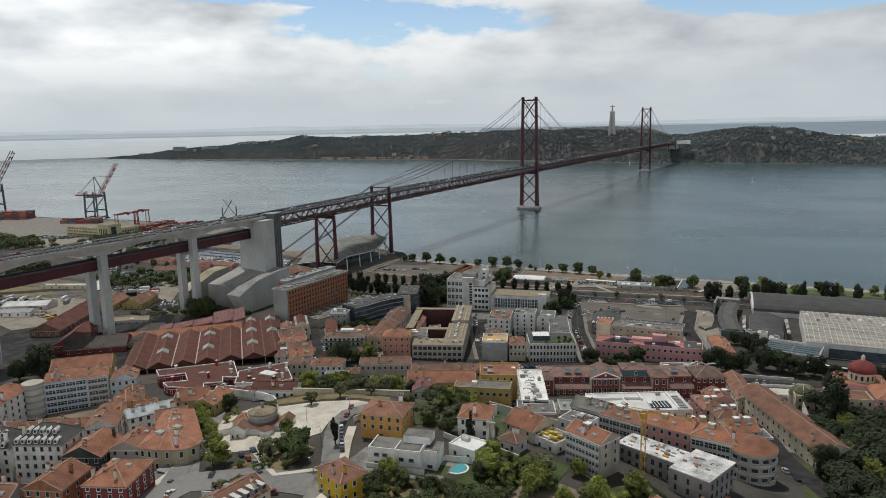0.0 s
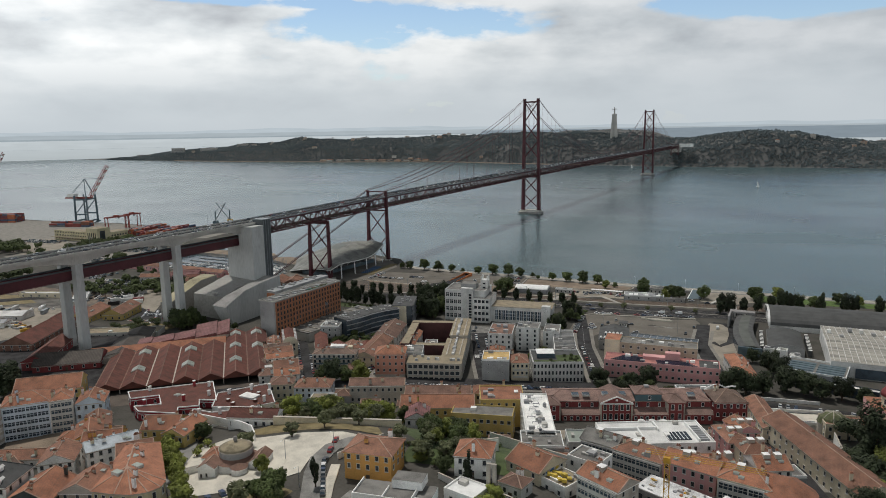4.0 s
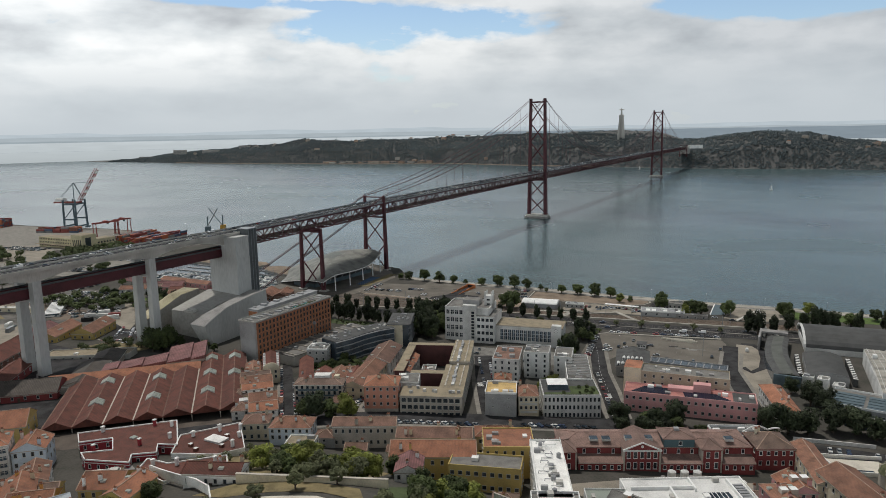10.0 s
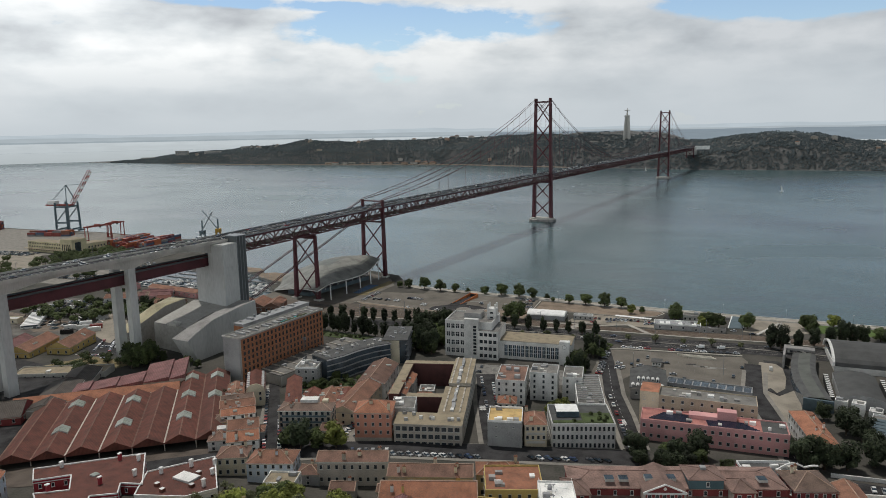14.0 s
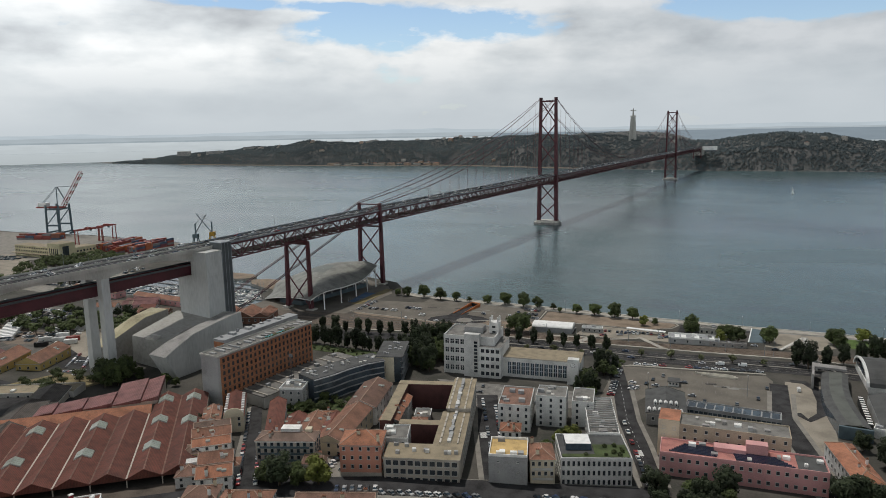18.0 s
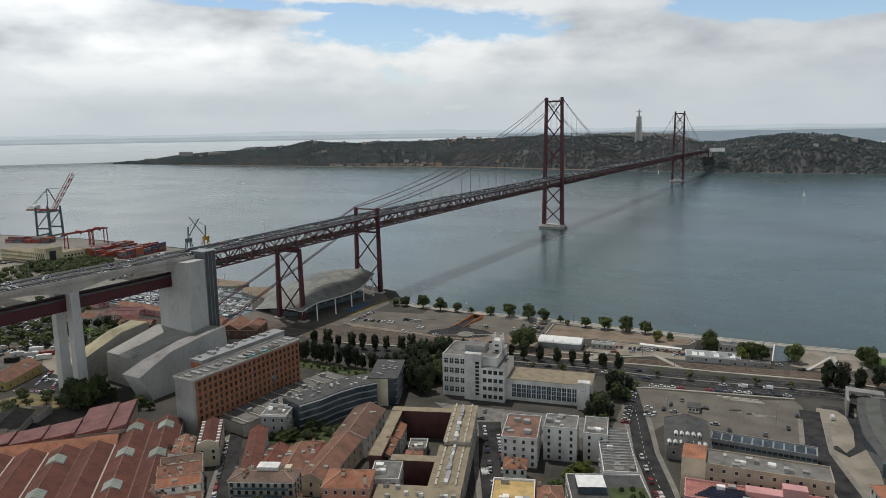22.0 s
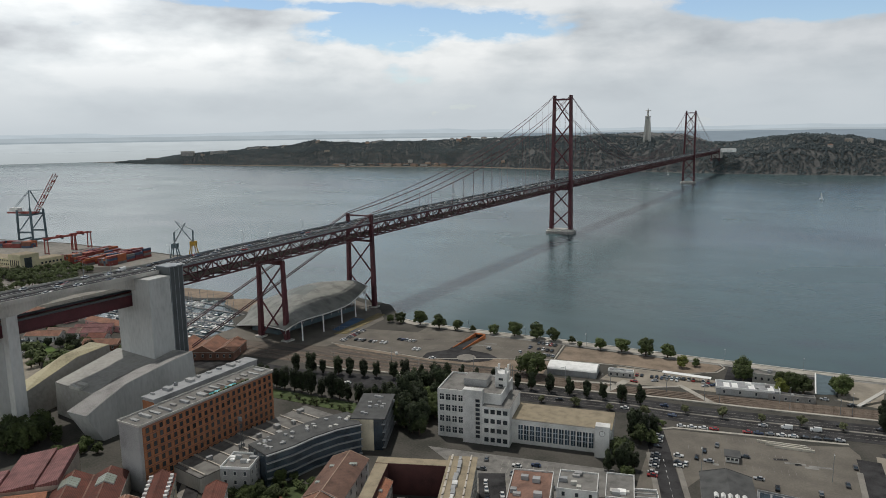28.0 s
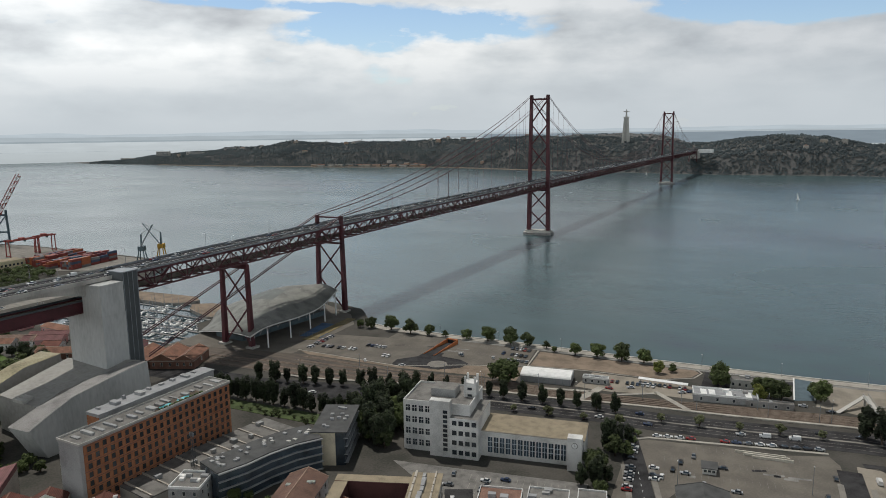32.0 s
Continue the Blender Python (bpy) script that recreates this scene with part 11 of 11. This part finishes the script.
# low outbuildings in the yards of the old quarter
ob_rng = random.Random(55)
for x, y, w, d, rz in ((204, -982, 9, 7, 34), (186, -976, 8, 8, 40), (178, -986, 9, 8, 40), (206, -960, 6, 8, 44), (184, -922, 9, 6, 34), (168, -924, 10, 8, 38), (156, -938, 9, 9, 40), (150, -958, 10, 8, 40), (140, -944, 10, 9, 38), (152, -978, 10, 9, 36), (136, -966, 8, 10, 36),
                       (164, -796, 9, 8, 26), (160, -760, 8, 7, 30), (192, -782, 7, 10, 24), (166, -768, 8, 9, 30), (204, -776, 7, 9, 25), (188, -806, 8, 8, 18), (140, -826, 8, 9, 38), (160, -826, 10, 7, 36), (128, -812, 8, 8, 40), (200, -738, 8, 9, 24), (206, -752, 7, 8, 24), (228, -852, 9, 7, 24), (244, -846, 8, 6, 24), (208, -846, 9, 8, 22),
                       (300, -866, 9, 8, 20), (332, -878, 9, 8, 10), (350, -860, 9, 8, 14), (366, -834, 9, 7, 14), (370, -846, 8, 9, 14), (376, -820, 8, 8, 20), (404, -872, 8, 8, 0), (408, -842, 7, 9, 28)):
    wl = ob_rng.choice((M_CREAM, M_WHITE, M_STONE, M_GREYR, M_YELLOW))
    rf = ob_rng.choice((M_TILE, M_TILE2, M_TILE3, M_TILE4, M_ROOFG))
    house(x, y, w, d, rz, ob_rng.uniform(3.2, 6.5), wl, rf, "flat" if rf is M_ROOFG else ob_rng.choice(("gable", "hip")), 2, "small old outbuilding crowded between taller houses", nf=1, ns=0, chim=1, units=2, group="outbuildings", name="outbuilding", door=False)

# garden and yard walls
for x0, y0, x1, y1, h in ((268, -934, 274, -914, 2.2), (312, -946, 326, -942, 1.8), (302, -904, 312, -896, 2.4), (305, -930, 318, -934, 2.0), (256, -1000, 270, -996, 1.6), (322, -930, 336, -934, 2.0), (222, -960, 232, -944, 1.4), (300, -876, 340, -884, 3.0), (292, -962, 312, -958, 1.6), (376, -860, 386, -890, 3.0), (424, -792, 432, -846, 3.2)):
    l = math.hypot(x1 - x0, y1 - y0)
    w = thing("garden_wall", "whitewashed garden wall with a stone coping", "wall", x0, y0, min(terrain(x0, y0), terrain(x1, y1)), math.degrees(math.atan2(y1 - y0, x1 - x0)), group="garden walls")
    dz = abs(terrain(x0, y0) - terrain(x1, y1))
    part("wall", Mesh().box(0, -0.18, -2, l, 0.18, h + dz, M_WHITE), w)
    part("coping", Mesh().box(-0.05, -0.28, h + dz, l + 0.05, 0.28, h + dz + 0.12, M_STONE), w)

# yards beyond the viaduct
lot = random.Random(66)
parked = Mesh()
for x0, y0, n, rz, rows in ((-330, -560, 26, 10, 4), (-250, -690, 20, 14, 4), (-180, -712, 22, 16, 5), (-300, -620, 20, 10, 3), (-520, -560, 24, 10, 3), (-140, -748, 16, 18, 3)):
    f = turned(x0, y0, rz)
    for r in range(rows):
        for i in range(n):
            if lot.random() < 0.3:
                continue
            u, v = 2.8 * i, r * 8.0
            pm = lot.choice((M_PAINT, M_PAINT, M_GSTEEL, M_TYRE, M_DSTEEL, M_METALR))
            a = [f(u + p, v + q) for p, q in ((-0.9, -2.1), (0.9, -2.1), (0.9, 2.1), (-0.9, 2.1))]
            b = [f(u + p, v + q) for p, q in ((-0.72, -1.5), (0.72, -1.5), (0.72, 1.0), (-0.72, 1.0))]
            parked.prism(a, 4.3, 4.9, pm).prism(b, 4.9, 5.5, M_GLASSB, pm)
thing("parked_cars", "many cars parked in rows in yards beyond the viaduct", "cars", data=parked.data("parked_cars"), kind="stuff")
patch("dock_yard", [(-420, -640), (-245, -640), (-245, -540), (-420, -560)], M_PAVE, "pale dusty dockside yard with parked cars", 0.04, "yard")
patch("rail_yard", [(-300, -735), (-60, -680), (-60, -655), (-300, -680)], M_LOT, "pale asphalt yard beside the dock road", 0.045, "yard")

for x, y, sz in ((20, -779, 2.0), (23, -773, 2.2), (19, -765, 2.1), (10, -757, 1.9), (7, -768, 2.2), (40, -769, 0.9), (46, -762, 0.9), (52, -758, 0.8), (14, -774, 2.2)):
    tree(x, y, sz, "round")
mast = thing("lattice_mast", "dark steel lattice mast beside an office podium", "mast", 117, -736, 11)
m = Mesh()
for s, t in ((-1, -1), (1, -1), (1, 1), (-1, 1)):
    m.beam((s * 0.7, t * 0.7, 0), (s * 0.3, t * 0.3, 15), 0.12, 0.12, M_STEELD)
for i in range(10):
    z, w = 1.5 * i, 0.7 - 0.04 * i
    for s in (-1, 1):
        m.beam((-w, s * w, z), (w, s * w, z + 1.5), 0.07, 0.07, M_STEELD).beam((s * w, -w, z), (s * w, w, z + 1.5), 0.07, 0.07, M_STEELD)
part("lattice", m, mast)
part("antenna", Mesh().box(-1.2, -0.1, 13, 1.2, 0.1, 14.6, M_GSTEEL), mast)

# dashed centre lines of the town streets
for line in ([(312, -766), (262, -788), (222, -806), (180, -831)], [(372, -722), (378, -745), (388, -775), (413, -840)], [(310, -750), (300, -722), (288, -694), (272, -644)]):
    m = Mesh()
    for (a, b), (c, d) in zip(line, line[1:]):
        l = math.hypot(c - a, d - b)
        for i in range(int(l / 5)):
            p, q = (5 * i) / l, (5 * i + 2) / l
            z0, z1 = terrain(a + (c - a) * p, b + (d - b) * p) + 0.11, terrain(a + (c - a) * q, b + (d - b) * q) + 0.11
            m.beam((a + (c - a) * p, b + (d - b) * p, z0), (a + (c - a) * q, b + (d - b) * q, z1), 0.14, 0.02, M_PAINT)
    thing("centre_line", "dashed white centre line of a street", "marking", data=m.data("centre_line"), kind="structure")

patch("villa_terrace", [(284, -966), (318, -960), (318, -944), (292, -944), (284, -950)], M_WORN, "pale paved terrace round a white villa", 0.18, "paving", 5)
patch("house_court", [(196, -1000), (232, -1002), (244, -1012), (244, -990), (230, -976), (204, -950), (184, -962), (184, -990)], M_WORN, "worn paved courts between old houses", 0.10, "paving", 5)
thicket(318, -978, 352, -962, 16, 0.9, 321, "dark garden trees below villas", 500, M_LEAF, 0.34)
thicket(284, -976, 300, -966, 10, 0.5, 322, "clipped shrubs beside a yellow villa", 300, M_LEAF2, 0.4)
glasshouse = thing("lattice_pavilion", "round garden pavilion with a green lattice dome", "pavilion", 424, -776, terrain(424, -776), 0)
part("drum", Mesh().tube([(0, 0, -1), (0, 0, 5)], [6.2, 6.2], M_STONE, 16), glasshouse)
part("dome", Mesh().tube([(0, 0, 5), (0, 0, 7.6), (0, 0, 9.2), (0, 0, 10.0)], [6.4, 5.4, 3.4, 0.6], M_LEAF3, 16), glasshouse, "overgrown lattice dome")
for i in range(8):
    a = math.tau * i / 8
    part("rib", Mesh().tube([(6.5 * math.cos(a), 6.5 * math.sin(a), 5), (5.5 * math.cos(a), 5.5 * math.sin(a), 7.7), (3.5 * math.cos(a), 3.5 * math.sin(a), 9.3), (0, 0, 10.2)], [0.16] * 4, M_STONE, 4), glasshouse)
thing("car_park_traffic", "rows of parked cars in distant yards and quayside car parks", "cars", data=lot_cars.data("car_park_traffic"), kind="stuff")
